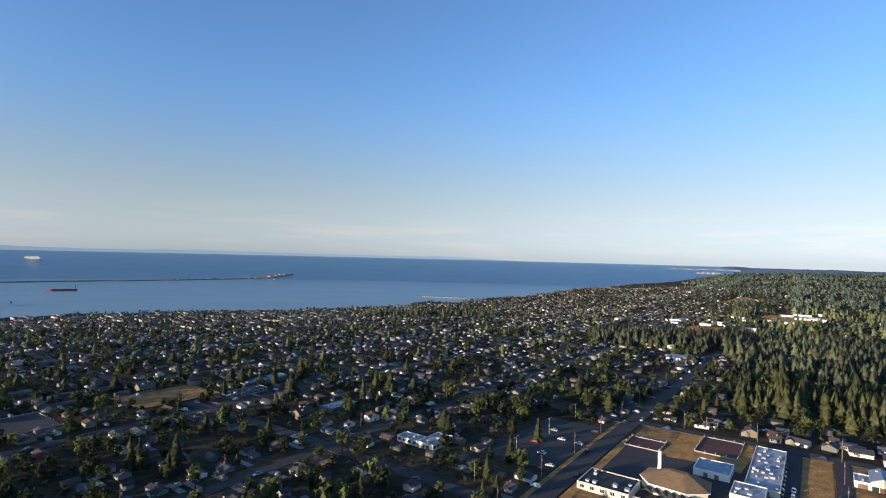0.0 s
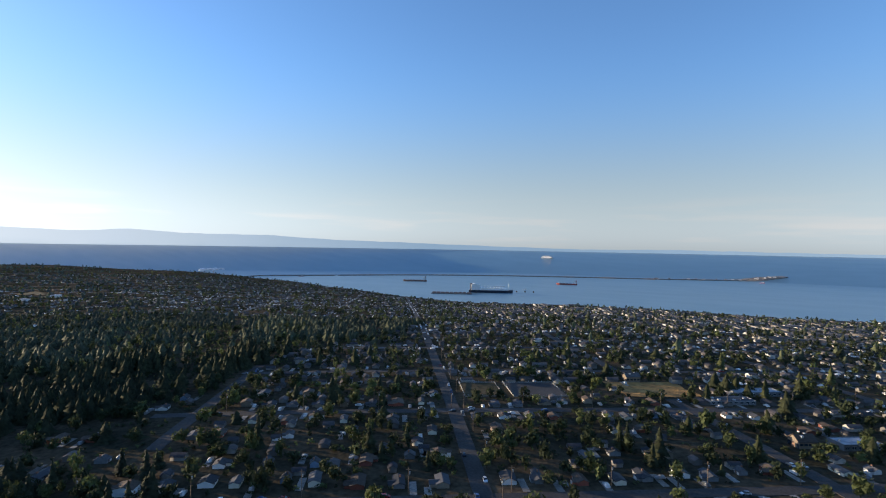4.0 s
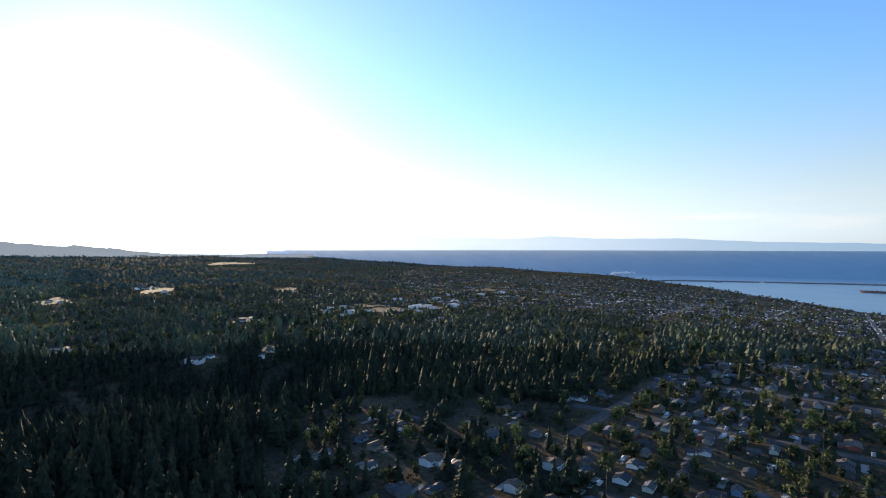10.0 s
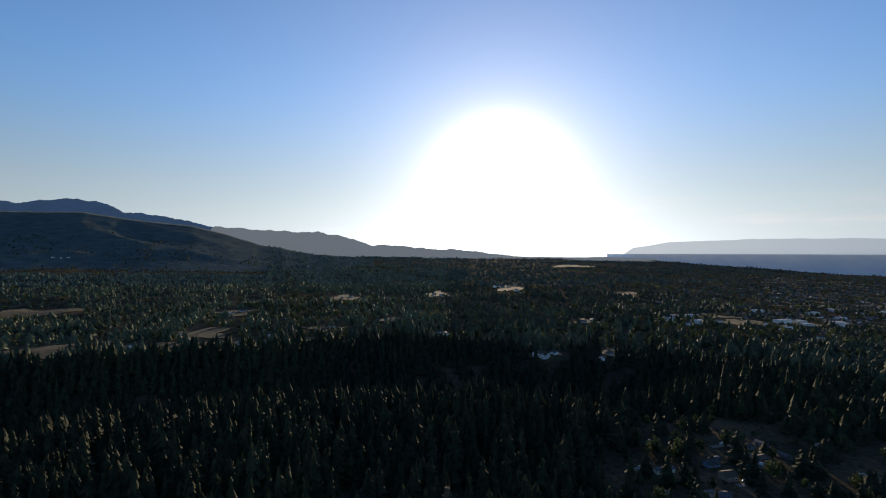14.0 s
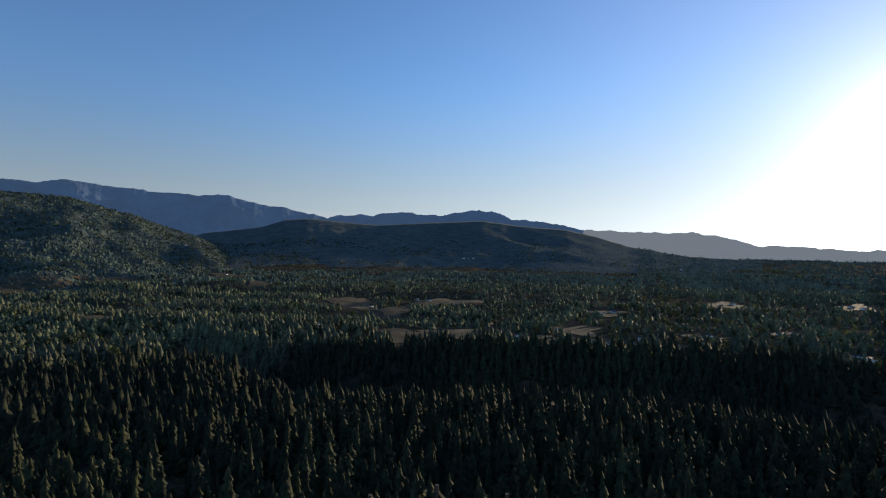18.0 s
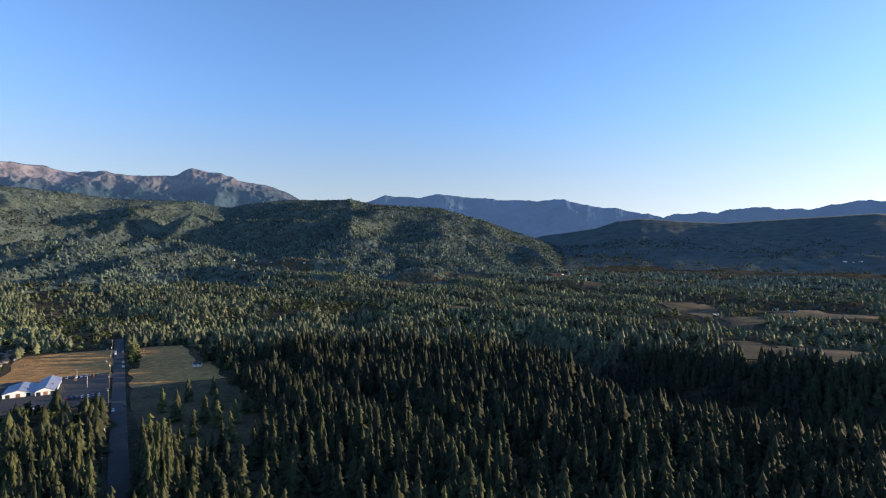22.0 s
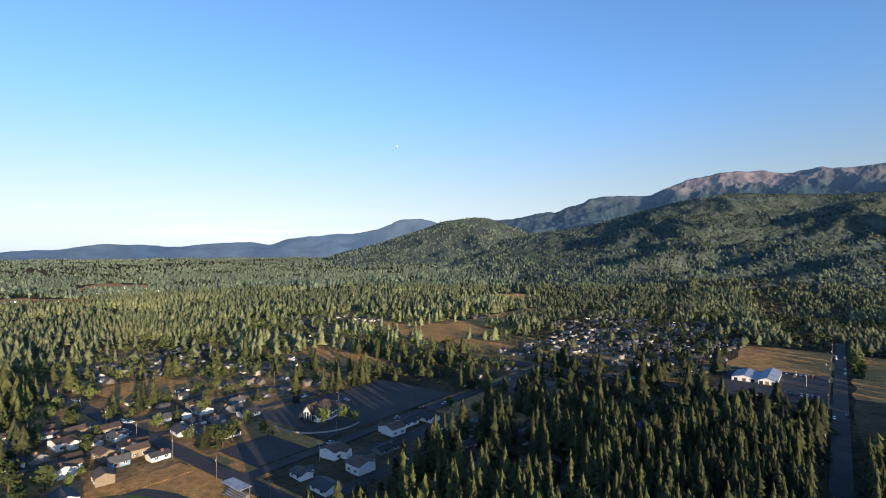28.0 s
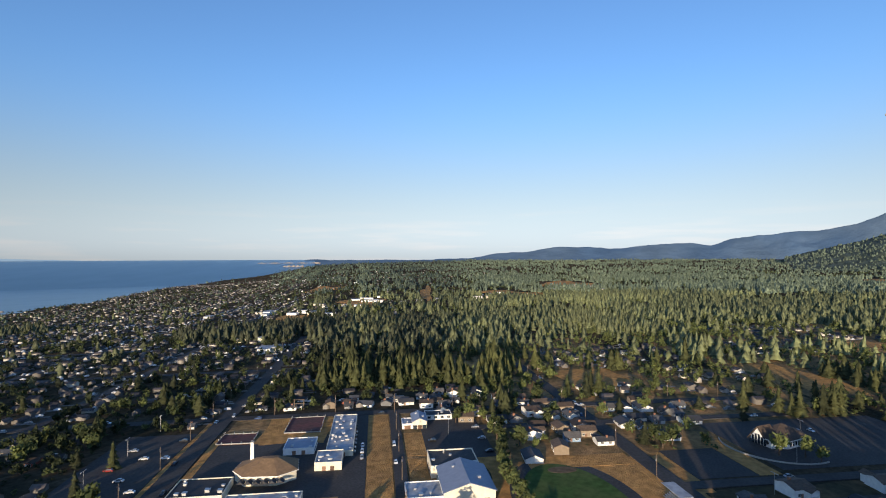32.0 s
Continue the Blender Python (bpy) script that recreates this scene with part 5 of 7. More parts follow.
def broad(x, y):
    """How densely broad-leaved trees stand."""
    az, r = azr(x, y)
    t = town(x, y)
    band = leaf_band(x, y)
    k = np.interp(r, [420, 900, 1300], [0.42, 0.26, 0.17]) * t + 0.06 + 0.42 * band * (1 - t)
    k = np.where((az < -56) & (az > -140) & (r < 690), np.where(t > 0.3, np.where(az < -105, 0.14, 0.27), 0.17 + 0.28 * band), k)
    k = np.where((az > 60) & (az < 165) & (r < 1400), np.maximum(k, 0.13 + 0.15 * smooth(480, 650, r)), k)
    k = np.where((az < -125) | (az > 165), 0.20 + (0.14 + 0.42 * band) * smooth(300, 520, r), k)
    k = np.where((az <= -39) & (az > -56) & (r < 400), 0.10, k)
    k = np.where((az < -97) & (az > -150) & (r < 330), 0.24, k)
    k = np.where((az > -112) & (az < -39) & (r > np.where(az < -64, 700, 390)) & (r < 2000), np.maximum(k, 0.30 + 0.2 * band), k)
    return k * clear(x, y) * (1 - creek(x, y)) * np.where(r > coast(az) - np.where((az > 20) & (az < 40), 75, 15), 0, 1)


def wood_mesh(name, label, forms, mat, data, trunk=False):
    x, y, h, w, tone, which, turn = data
    z = surf_z(x, y)
    pos = np.stack([x, y, z - 0.3], -1)
    v, f, t = gather(forms, which, pos, np.stack([w, h], -1), turn, tone)
    ob = new(name, mesh(name, v, f, mat, t))
    return tagged(ob, label, "trees", kind="stuff")


def trunk_mesh(h0):
    return prism("trunk", M_BARK, ring(0.40, 7), -0.5, h0, ring(0.22, 7))


def single_trees(name, forms, mat, data, count, label, group, low):
    """The nearest trees as things of their own; returns the rest."""
    x, y, h, w, tone, which, turn = data
    order = np.argsort(np.hypot(x, y))
    crowns = {}
    for i in order[:count]:
        key = (int(which[i]), int(tone[i] * 3))
        if key not in crowns:
            cv, cf = forms[key[0]]
            crowns[key] = mesh("crown", cv * (w[i], w[i], h[i]), cf, mat, np.full(len(cv), key[1] / 3 + 0.1)), h[i]
        me, hh = crowns[key]
        s = float(h[i] / hh)
        ob = thing(name, pose(float(x[i]), float(y[i]), gz(x[i], y[i]), 0, 0, math.degrees(turn[i])) @ Matrix.Diagonal((s, s, s, 1)), label, "tree", group)
        part("trunk", TRUNKS[low], ob)
        part("crown", me, ob)
    keep = order[count:]
    return tuple(q[keep] for q in data)


TRUNKS = {"fir": trunk_mesh(9.0), "leaf": trunk_mesh(5.5)}
rng = np.random.default_rng(23)
# out of view below the drone, added only to throw shade
wood_mesh("fir_wood", "unseen fir wood below, added to cast shade", FIR1, M_CONIFER, grove("", 60, 150, 30, FIR1, 18.0, 9.0, ""))
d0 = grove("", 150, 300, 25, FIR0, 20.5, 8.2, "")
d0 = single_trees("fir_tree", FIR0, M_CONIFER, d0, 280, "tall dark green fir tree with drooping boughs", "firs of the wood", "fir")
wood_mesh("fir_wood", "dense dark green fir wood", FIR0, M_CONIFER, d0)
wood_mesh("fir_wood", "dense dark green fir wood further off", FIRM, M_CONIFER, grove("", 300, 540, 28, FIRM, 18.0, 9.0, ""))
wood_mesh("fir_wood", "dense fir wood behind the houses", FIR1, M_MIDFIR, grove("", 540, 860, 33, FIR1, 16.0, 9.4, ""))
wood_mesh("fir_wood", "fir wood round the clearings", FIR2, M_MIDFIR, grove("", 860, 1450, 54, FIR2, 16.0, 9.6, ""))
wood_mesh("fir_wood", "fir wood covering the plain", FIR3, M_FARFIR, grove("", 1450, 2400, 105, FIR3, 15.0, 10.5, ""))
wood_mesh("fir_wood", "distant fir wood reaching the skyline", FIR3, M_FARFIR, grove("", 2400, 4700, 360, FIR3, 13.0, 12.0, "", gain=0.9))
b0 = grove("", 150, 420, 46, LEAF0, 9.2, 6.6, "", tree_kind="leaf")
b0 = single_trees("broadleaf_tree", LEAF0, M_LEAF, b0, 150, "rounded green garden tree with an uneven leafy crown", "garden trees", "leaf")
wood_mesh("garden_trees", "green broad-leaved trees among houses", LEAF0, M_LEAF, b0)
wood_mesh("garden_trees", "green broad-leaved trees among houses further off", LEAF1, M_LEAF, grove("", 420, 1000, 68, LEAF1, 10.0, 7.4, "", tree_kind="leaf"))
wood_mesh("garden_trees", "distant trees among the town houses", LEAF2, M_LEAF, grove("", 1000, 3000, 230, LEAF2, 8.5, 8.0, "", gain=1.2, tree_kind="leaf"))
wood_mesh("shrubs", "low green shrubs and hedges between the houses", LEAF2, M_LEAF, grove("", 165, 700, 22, LEAF2, 3.0, 3.4, "", tree_kind="leaf"))


def plant(name, places, forms, mat, h, w, low, label, group, tone=0.4):
    """Single trees at given places in u and v."""
    crowns = [mesh("crown", cv * (w, w, h), cf, mat, np.full(len(cv), tone * q)) for cv, cf in forms for q in (0.5, 1.4)]
    for u, v in places:
        x, y = uv(u + rng.normal(), v + rng.normal())
        s = float(rng.uniform(0.8, 1.2))
        ob = thing(name, pose(float(x), float(y), gz(x, y), 0, 0, float(rng.uniform(0, 360))) @ Matrix.Diagonal((s, s, s, 1)), label, "tree", group)
        part("trunk", TRUNKS[low], ob)
        part("crown", crowns[int(rng.integers(len(crowns)))], ob)


plant("broadleaf_tree", [(-68, 290), (-66, 279), (-65, 269), (-63, 259), (-62, 250), (-60, 241), (-59, 233), (-58, 224), (-57, 216), (-57, 207), (-58, 198)], LEAF0, M_LEAF, 9.5, 7.5, "leaf", "leafy green tree in the row beside the track", "tree row by the track")
plant("broadleaf_tree", [(-56, 314), (-63, 314), (-48, 311), (-52, 320), (-74, 268), (-70, 300), (-149, 266), (-149, 256), (-162, 266), (-156, 258), (-119, 376), (-109, 380), (-101, 300), (-128, 345), (-88, 330), (-112, 350), (-64, 335), (-208, 236), (-212, 228), (-200, 240), (-140, 312), (-172, 318)], LEAF0, M_LEAF, 10.5, 9.0, "leaf", "broad light green tree among the houses", "trees among the houses", 0.75)
plant("fir_tree", [(-257, 296), (-253, 301), (-260, 293), (-263, 299), (-278, 296), (-282, 299), (-286, 296), (-290, 294), (-327, 231), (-323, 218), (-325, 206), (-331, 212), (-334, 224), (-318, 226), (-235, 314), (-151, 363), (-159, 360), (-156, 368), (-136, 362), (-147, 356), (-145, 425), (-182, 153), (-193, 156), (-205, 158), (-217, 160), (-170, 150)], FIR0, M_CONIFER, 18, 8.5, "fir", "tall fir standing among houses", "firs among the houses", 0.5)

plant("broadleaf_tree", [(177, 182), (190, 186), (182, 190), (276, 173), (209, 308), (213, 310), (172, 277), (168, 280), (206, 235), (241, 233), (156, 169), (152, 147), (171, 130), (210, 119), (473, 83), (397, 94), (396, 100), (398, 106), (231, 42)], LEAF0, M_LEAF, 12, 9.0, "leaf", "large light green tree standing over the town houses", "large trees of the town", 0.9)
# full tone puts the sun's yellow into these crowns
plant("broadleaf_tree", [(-650, -10), (-640, -11), (-630, -12), (-618, -11), (-606, -12), (-594, -13), (-575, -12), (-555, -13)], LEAF0, M_LEAF, 11, 8.5, "leaf", "sunlit yellow-green tree in the row beside the road", "trees by the road", 1.0)
plant("fir_tree", [(104, 187), (120, 205), (108, 181), (122, 232), (121, 262)], FIR0, M_CONIFER, 12, 6, "fir", "dark fir on the edge of the car park", "firs by the car park", 0.5)
plant("fir_tree", [(-300, -15), (-304, -22), (-310, -14), (-315, -20), (-287, -28), (-391, -40), (-330, -60), (-345, -66), (-318, -36), (-326, -48), (-352, -30), (-361, -54), (-376, -24), (-340, -43), (-402, -58), (-297, -50)], FIR0, M_CONIFER, 17, 10, "fir", "broad fir standing at the edge of the meadow", "firs by the meadow", 0.9)


def hill_trees(hill, n, label):
    az0, rr, zz = hill["az"], hill["r"], hill["z"]
    rows, cols = zz.shape
    i, j = rng.random(n) ** 0.8 * (rows - 1.01), rng.random(n) * (cols - 1.01)
    a, b = i.astype(int), j.astype(int)
    p, q = i - a, j - b
    lerp = lambda g: (g[a, b] * (1 - p) + g[a + 1, b] * p) * (1 - q) + (g[a, b + 1] * (1 - p) + g[a + 1, b + 1] * p) * q
    r, z = lerp(rr), lerp(zz)
    az = np.radians(az0[b] * (1 - q) + az0[b + 1] * q)
    x, y = -r * np.sin(az), r * np.cos(az)
    h = 6.0 * (0.6 + 0.8 * rng.random(n))
    tone = np.clip(0.4 * rng.random(n) ** 1.5 + 0.5 * np.clip(wobble(x, y, 150.0), 0, 1), 0, 1)
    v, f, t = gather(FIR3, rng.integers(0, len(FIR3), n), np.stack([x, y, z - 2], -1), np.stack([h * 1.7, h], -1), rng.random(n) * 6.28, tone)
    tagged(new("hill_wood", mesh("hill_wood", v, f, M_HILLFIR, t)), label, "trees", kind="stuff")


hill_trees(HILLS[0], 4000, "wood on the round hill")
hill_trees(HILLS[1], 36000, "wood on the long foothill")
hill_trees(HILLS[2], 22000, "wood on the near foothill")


# ---- school, churches and other large buildings ----
def vent(ob, x, y, z, w=1.0, h=0.8):
    part("roof_vent", boxes("roof_vent", M_METAL, (-w / 2, w / 2, -w / 2, w / 2, 0, h), (-w * 0.6, w * 0.6, -w * 0.6, w * 0.6, h, h + 0.12)), ob, m=pose(x, y, z))


def flat_building(name, u0, u1, v0, v1, h, wall, roof, label, category="building", panes=8, vents=0, parapet=0.5, seed=1):
    """A flat-roofed block on the street grid; its local x runs along u, y against v."""
    h *= 0.8
    cx, cy = uv((u0 + u1) / 2, (v0 + v1) / 2)
    ob = thing(name, pose(cx, cy, gz(cx, cy), 0, 0, GRID + 90), label, category)
    a, b, p = abs(u1 - u0) / 2, abs(v1 - v0) / 2, 0.3
    part("wall", boxes("wall", wall, (-a, a, -b, b, -1.5, h)), ob)
    part("roof", boxes("roof", roof, (-a + p, a - p, -b + p, b - p, h + 0.01, h + 0.15)), ob)
    part("parapet", boxes("parapet", wall, (-a - 0.05, a + 0.05, -b - 0.05, -b + p - 0.01, h + 0.005, h + parapet), (-a - 0.05, a + 0.05, b - p + 0.01, b + 0.05, h + 0.005, h + parapet),
                             (-a - 0.05, -a + p - 0.01, -b + p, b - p, h + 0.005, h + parapet), (a - p + 0.01, a + 0.05, -b + p, b - p, h + 0.005, h + parapet)), ob)
    pane = boxes("window", M_GLASS, (-0.9, 0.9, -0.06, 0.06, -0.7, 0.7))
    frame_m = boxes("window_frame", M_WHITE, (-1.0, 1.0, -0.08, 0.08, 0.7, 0.8), (-1.0, 1.0, -0.08, 0.08, -0.8, -0.7), (-0.03, 0.03, -0.08, 0.08, -0.7, 0.7))
    long_x = a >= b
    n = panes
    for i in range(n):
        q = -1 + 2 * (i + 0.5) / n
        for s in (-1, 1):
            m = pose(q * a, s * (b + 0.02), 1.7) if long_x else pose(s * (a + 0.02), q * b, 1.7, 0, 0, 90)
            part("window_frame", frame_m, part("window", pane, ob, m=m))
    for s in (-1, 1):
        part("door", boxes("door", M_DOOR, (-0.9, 0.9, -0.06, 0.06, 0, 2.1), (-0.04, 0.04, -0.09, 0.09, 0, 2.1)), ob, m=pose(a * 0.3 * s, b + 0.05, 0) if not long_x else pose(a + 0.05, b * 0.3 * s, 0, 0, 0, 90))
    g = np.random.default_rng(seed)
    for _ in range(vents):
        vent(ob, g.uniform(-a + 1.5, a - 1.5), g.uniform(-b + 1.5, b - 1.5), h + 0.1, g.uniform(0.6, 1.8), g.uniform(0.5, 1.1))
    return ob


def hall(name, u0, u1, v0, v1, h, rise, wall, roof, label, along="v", category="building", doors=3):
    """A gabled hall; its ridge runs along u or v."""
    cx, cy = uv((u0 + u1) / 2, (v0 + v1) / 2)
    ob = thing(name, pose(cx, cy, gz(cx, cy), 0, 0, GRID + 90 + (90 if along == "v" else 0)), label, category)
    w, d = (abs(v1 - v0), abs(u1 - u0)) if along == "v" else (abs(u1 - u0), abs(v1 - v0))
    x, y, t, e = w / 2, d / 2, 0.3, 0.5
    v = [(-x, -y, -1.5), (x, -y, -1.5), (x, y, -1.5), (-x, y, -1.5), (-x, -y, h), (x, -y, h), (x, y, h), (-x, y, h), (-x, 0, h + rise), (x, 0, h + rise)]
    part("wall", mesh("wall", v, [(0, 1, 5, 4), (2, 3, 7, 6), (1, 2, 6, 9, 5), (3, 0, 4, 8, 7), (3, 2, 1, 0), (4, 5, 9, 8), (6, 7, 8, 9)], wall), ob)
    k = rise / y
    for s in (-1, 1):
        rv = [(-x - e, s * (y + e), h - k * e + .03), (x + e, s * (y + e), h - k * e + .03), (x + e, 0, h + rise + .03), (-x - e, 0, h + rise + .03)]
        rv += [(p[0], p[1], p[2] + t) for p in rv]
        part("roof", mesh("roof", rv, [(0, 3, 2, 1), (4, 5, 6, 7), (0, 1, 5, 4), (1, 2, 6, 5), (3, 0, 4, 7), (2, 3, 7, 6)], roof), ob)
    for i in range(doors):
        q = -y + d * (i + 0.5) / doors
        for s in (-1, 1):
            part("door", boxes("door", M_DOOR if i % 2 else M_GLASS, (-0.06, 0.06, -1.2, 1.2, 0, 2.4)), ob, m=pose(s * (x + 0.05), q, 0))
    for i in range(4):
        for s in (-1, 1):
            part("window", boxes("window", M_GLASS, (-1.0, 1.0, -0.06, 0.06, -0.6, 0.6)), ob, m=pose(-x + w * (i + 0.5) / 4, s * (y + 0.03), min(h - 1.0, 2.2)))
    vent(ob, x * 0.4, y * 0.5, h + rise * 0.5 + 0.1, 1.2, 1.0)
    vent(ob, -x * 0.5, -y * 0.4, h + rise * 0.6, 1.0, 0.9)
    return ob


flat_building("classroom_wing", 11.5, 25, 266, 326, 3.1, M_CREAM, M_ROOFW, "long flat-roofed classroom wing with many roof vents", panes=14, vents=26, seed=3)
flat_building("school_block", 16, 28.5, 249.5, 265, 4.4, M_CREAM, M_ROOFW, "cream school block with a pale flat roof", panes=3, vents=5, seed=4)
flat_building("school_annexe", 31, 46.3, 271, 287, 3.6, M_WHITE, M_ROOFM, "low school annexe with a pale blue flat roof", panes=4, vents=3, seed=5)
flat_building("gymnasium", -46.6, -24.5, 234.5, 254, 6.2, M_CREAM, M_ROOFG, "cream gymnasium with a grey flat roof", panes=3, vents=4, parapet=0.7, seed=6)
hall("assembly_hall", -48, -27, 208, 234, 5.2, 3.4, M_CREAM, M_ROOFM, "cream assembly hall with a blue-grey gabled metal roof")
flat_building("hall_wing", -27, -12, 209, 224, 4.0, M_WHITE, M_ROOFW, "white low wing beside the assembly hall", panes=3, vents=3, seed=7)
flat_building("school_front_wing", 30, 60, 205, 222, 3.6, M_CREAM, M_ROOFW, "low front wing of the school with a pale patched roof", panes=6, vents=10, seed=8)
flat_building("school_west_wing", 62, 84, 222, 240, 3.6, M_CREAM, M_ROOFD, "low west wing of the school with a dark flat roof", panes=5, vents=8, seed=9)
flat_building("workshop_store", -21, -15, 303, 314, 3.4, M_WHITE, M_ROOFW, "small white flat-roofed store", panes=2, vents=1)
hall("workshop_hall", -29, -21, 302, 317, 4.4, 1.8, M_CREAM, M_ROOFM, "small workshop hall with a blue metal roof")
flat_building("office_building", -46, -30, 318, 328, 3.2, M_WHITE, M_ROOFD, "white office with a dark flat roof", panes=4, vents=2)


def cafeteria():
    cx, cy = uv(49, 246)
    ob = thing("school_cafeteria", pose(cx, cy, gz(cx, cy), 0, 0, GRID + 90), "cream school cafeteria under a broad brown hipped roof", "building")
    o = [(-12, -8), (12, -8), (13.5, 2), (8, 9), (-6, 10), (-13.5, 4)]
    part("wall", prism("wall", M_CREAM, o, -1.5, 4.4), ob)
    eave = [(x * 1.07, y * 1.07) for x, y in o]
    part("roof", prism("roof", M_ROOFT, eave, 4.42, 8.2, [(x * 0.28 - 1, y * 0.18 - 2) for x, y in o]), ob)
    part("fascia", prism("fascia", M_WHITE, [(x * 1.075, y * 1.075) for x, y in o], 4.1, 4.4), ob)
    for i in range(6):
        part("canopy_gable", mesh("canopy_gable", [(-1.6, 0, 0), (1.6, 0, 0), (0, 0, 1.2), (-1.6, 3.4, 0), (1.6, 3.4, 0), (0, 3.4, 1.2)], [(0, 1, 2), (5, 4, 3), (0, 2, 5, 3), (1, 4, 5, 2), (0, 3, 4, 1)], M_ROOFD), ob, m=pose(-8 + 3.3 * i, 10.6 - 0.25 * abs(i - 2), 2.6))
    for i in range(5):
        part("window", boxes("window", M_GLASS, (-0.9, 0.9, -0.08, 0.08, 0.8, 2.6)), ob, m=pose(-9 + 4.5 * i, -8.03, 0))
    return ob


cafeteria()
px, py = polar(-38.8, 258)
stack = thing("chimney_stack", pose(px, py, gz(px, py), 0, 0, GRID), "tall square white boiler chimney behind the cafeteria", "chimney")
part("shaft", prism("shaft", M_WHITE, [(-0.8, -0.8), (0.8, -0.8), (0.8, 0.8), (-0.8, 0.8)], -1, 14.0, [(-0.65, -0.65), (0.65, -0.65), (0.65, 0.65), (-0.65, 0.65)]), stack)
part("cap", boxes("cap", M_KERB, (-0.78, 0.78, -0.78, 0.78, 14.0, 14.3)), stack)

# grounds of the school
sheet("dry_yards", -300, -60, 247, 430, M_YARD, "dry brown yards and lawns under the houses", lift=0.02, n=24)
sheet("dry_yards", -430, -262, 150, 220, M_YARD, "dry brown ground round the cottages", lift=0.02, n=24)
sheet("dry_yards", -560, -430, 84, 330, M_YARD, "dry brown yards between the southern houses", lift=0.02, n=24)
sheet("dry_yards", -250, -60, 431, 620, M_YARD, "dry brown ground between scattered houses", lift=0.02, n=24)
sheet("dry_yards", -640, -304, 331, 690, M_YARD, "dry brown ground and yards among the eastern houses", lift=0.02, n=40)
sheet("school_grounds", -49.5, 84, 196, 335, M_YARD, "dry trodden ground round the school", lift=0.012, n=20)
sheet("field_surrounds", -126, -50, 150, 262, M_DRY, "dry grass round the running track", lift=0.012, n=20)
sheet("dry_lawn", -7.6, 4.5, 200, 333, M_DRY, "strip of dry brown grass beside the school lane")
sheet("dry_lawn", -33, -15, 262, 296, M_DRY, "dry grass lot across the school lane")
sheet("dry_lawn", -24, -15, 226, 258, M_DRY, "dry grass lot beside the gymnasium")
sheet("dry_lawn", 27, 64, 288, 335, M_DRY, "dry lawn round the courts", lift=0.06)
sheet("car_park", -60, -25.5, 256, 333, M_ASPHALT, "asphalt school car park in shade", category="car park", lift=0.14)
sheet("school_yard", 12, 62, 222, 300, M_ASPHALT, "asphalt yard between the school buildings", category="yard", lift=0.03)
sheet("car_park", 4.8, 15.6, 215, 334, M_ASPHALT, "asphalt strip with parked cars beside the school", category="car park", lift=0.1)
sheet("car_park", 62, 85, 240, 289, M_ASPHALT, "asphalt car park beside the avenue", category="car park", lift=0.1)
sheet("car_park", 100, 137, 232, 312, M_ASPHALT, "wide empty asphalt car park", category="car park", lift=0.1)
sheet("verge", 82.4, 86.4, 205, 300, M_DRY, "narrow dry grass verge along the avenue", lift=0.2, category="verge")
sheet("verge", 96.8, 99.4, 170, 330, M_DRY, "narrow dry grass verge along the avenue", lift=0.25, category="verge")
sheet("dry_bank", -184, -173, 218, 262, M_DRY, "sunlit dry bank below the church terrace")
sheet("car_park", -172.5, -143, 218, 252, M_ASPHALT, "dark asphalt lot below the church", category="car park")
sheet("dry_bank", -142.5, -135, 205, 250, M_DRY, "dry grass bank beside the lower lot")
sheet("estate_road", -260, -136, 163, 171, M_ASPHALT, "asphalt lane through the shaded houses", category="road", lift=0.15)
sheet("estate_road", -256, -180, 183, 194, M_ASPHALT, "wide asphalt turning place between shaded houses", category="road", lift=0.14)
sheet("dry_lawn", -126, -122, 150, 236, M_DRY, "dry grass between the track and the street")
sheet("dry_bank", -124, -72, 238, 252, M_DRY, "brown dry grass bank above the track")
for a, b, c, d in DRY_LOTS:
    sheet("dry_lot", a, b, c, d, M_DRY, "bare dry brown lot between houses", n=8)
sheet("dry_bank", -137, -133.5, 150, 262, M_DRY, "strip of dry grass beside the street", lift=0.1)
# darker ground puts the estate's shade into the colour
sheet("estate_yards", -262, -137.5, 171.5, 207, M_SHADEBROWN, "dry brown yards round the shaded houses with shade painted in", lift=0.03, n=12)
sheet("church_yard", -302, -188, 222, 290, M_ASPHALT, "asphalt church car park", category="car park")
sheet("dry_field", -640, -500, 4.8, 80, M_DRY, "large dry orange field by the forest edge", n=10)
sheet("dry_field", -640, -528, -60, -15, M_DRY, "dry orange field beside the road", n=10)
sheet("car_park", -520, -428, 6, 76, M_ASPHALT, "asphalt car park of the blue-roofed church", category="car park")
# meadow split in two colours: sunlit end and shaded part painted
sheet("dry_field", -526, -452, -72, -8, M_DRY, "dry grass painted as sunlit at the far end of the meadow", n=8)
sheet("meadow", -451, -282, -72, -8, M_SHADEBROWN, "dry meadow beside the road with shade painted in")
sheet("dry_field", 348, 390, 160, 215, M_DRY, "dry orange playing field in the town", n=8)
sheet("dry_lawn", 152, 176, 68, 84, M_DRY, "dry lawn between houses")
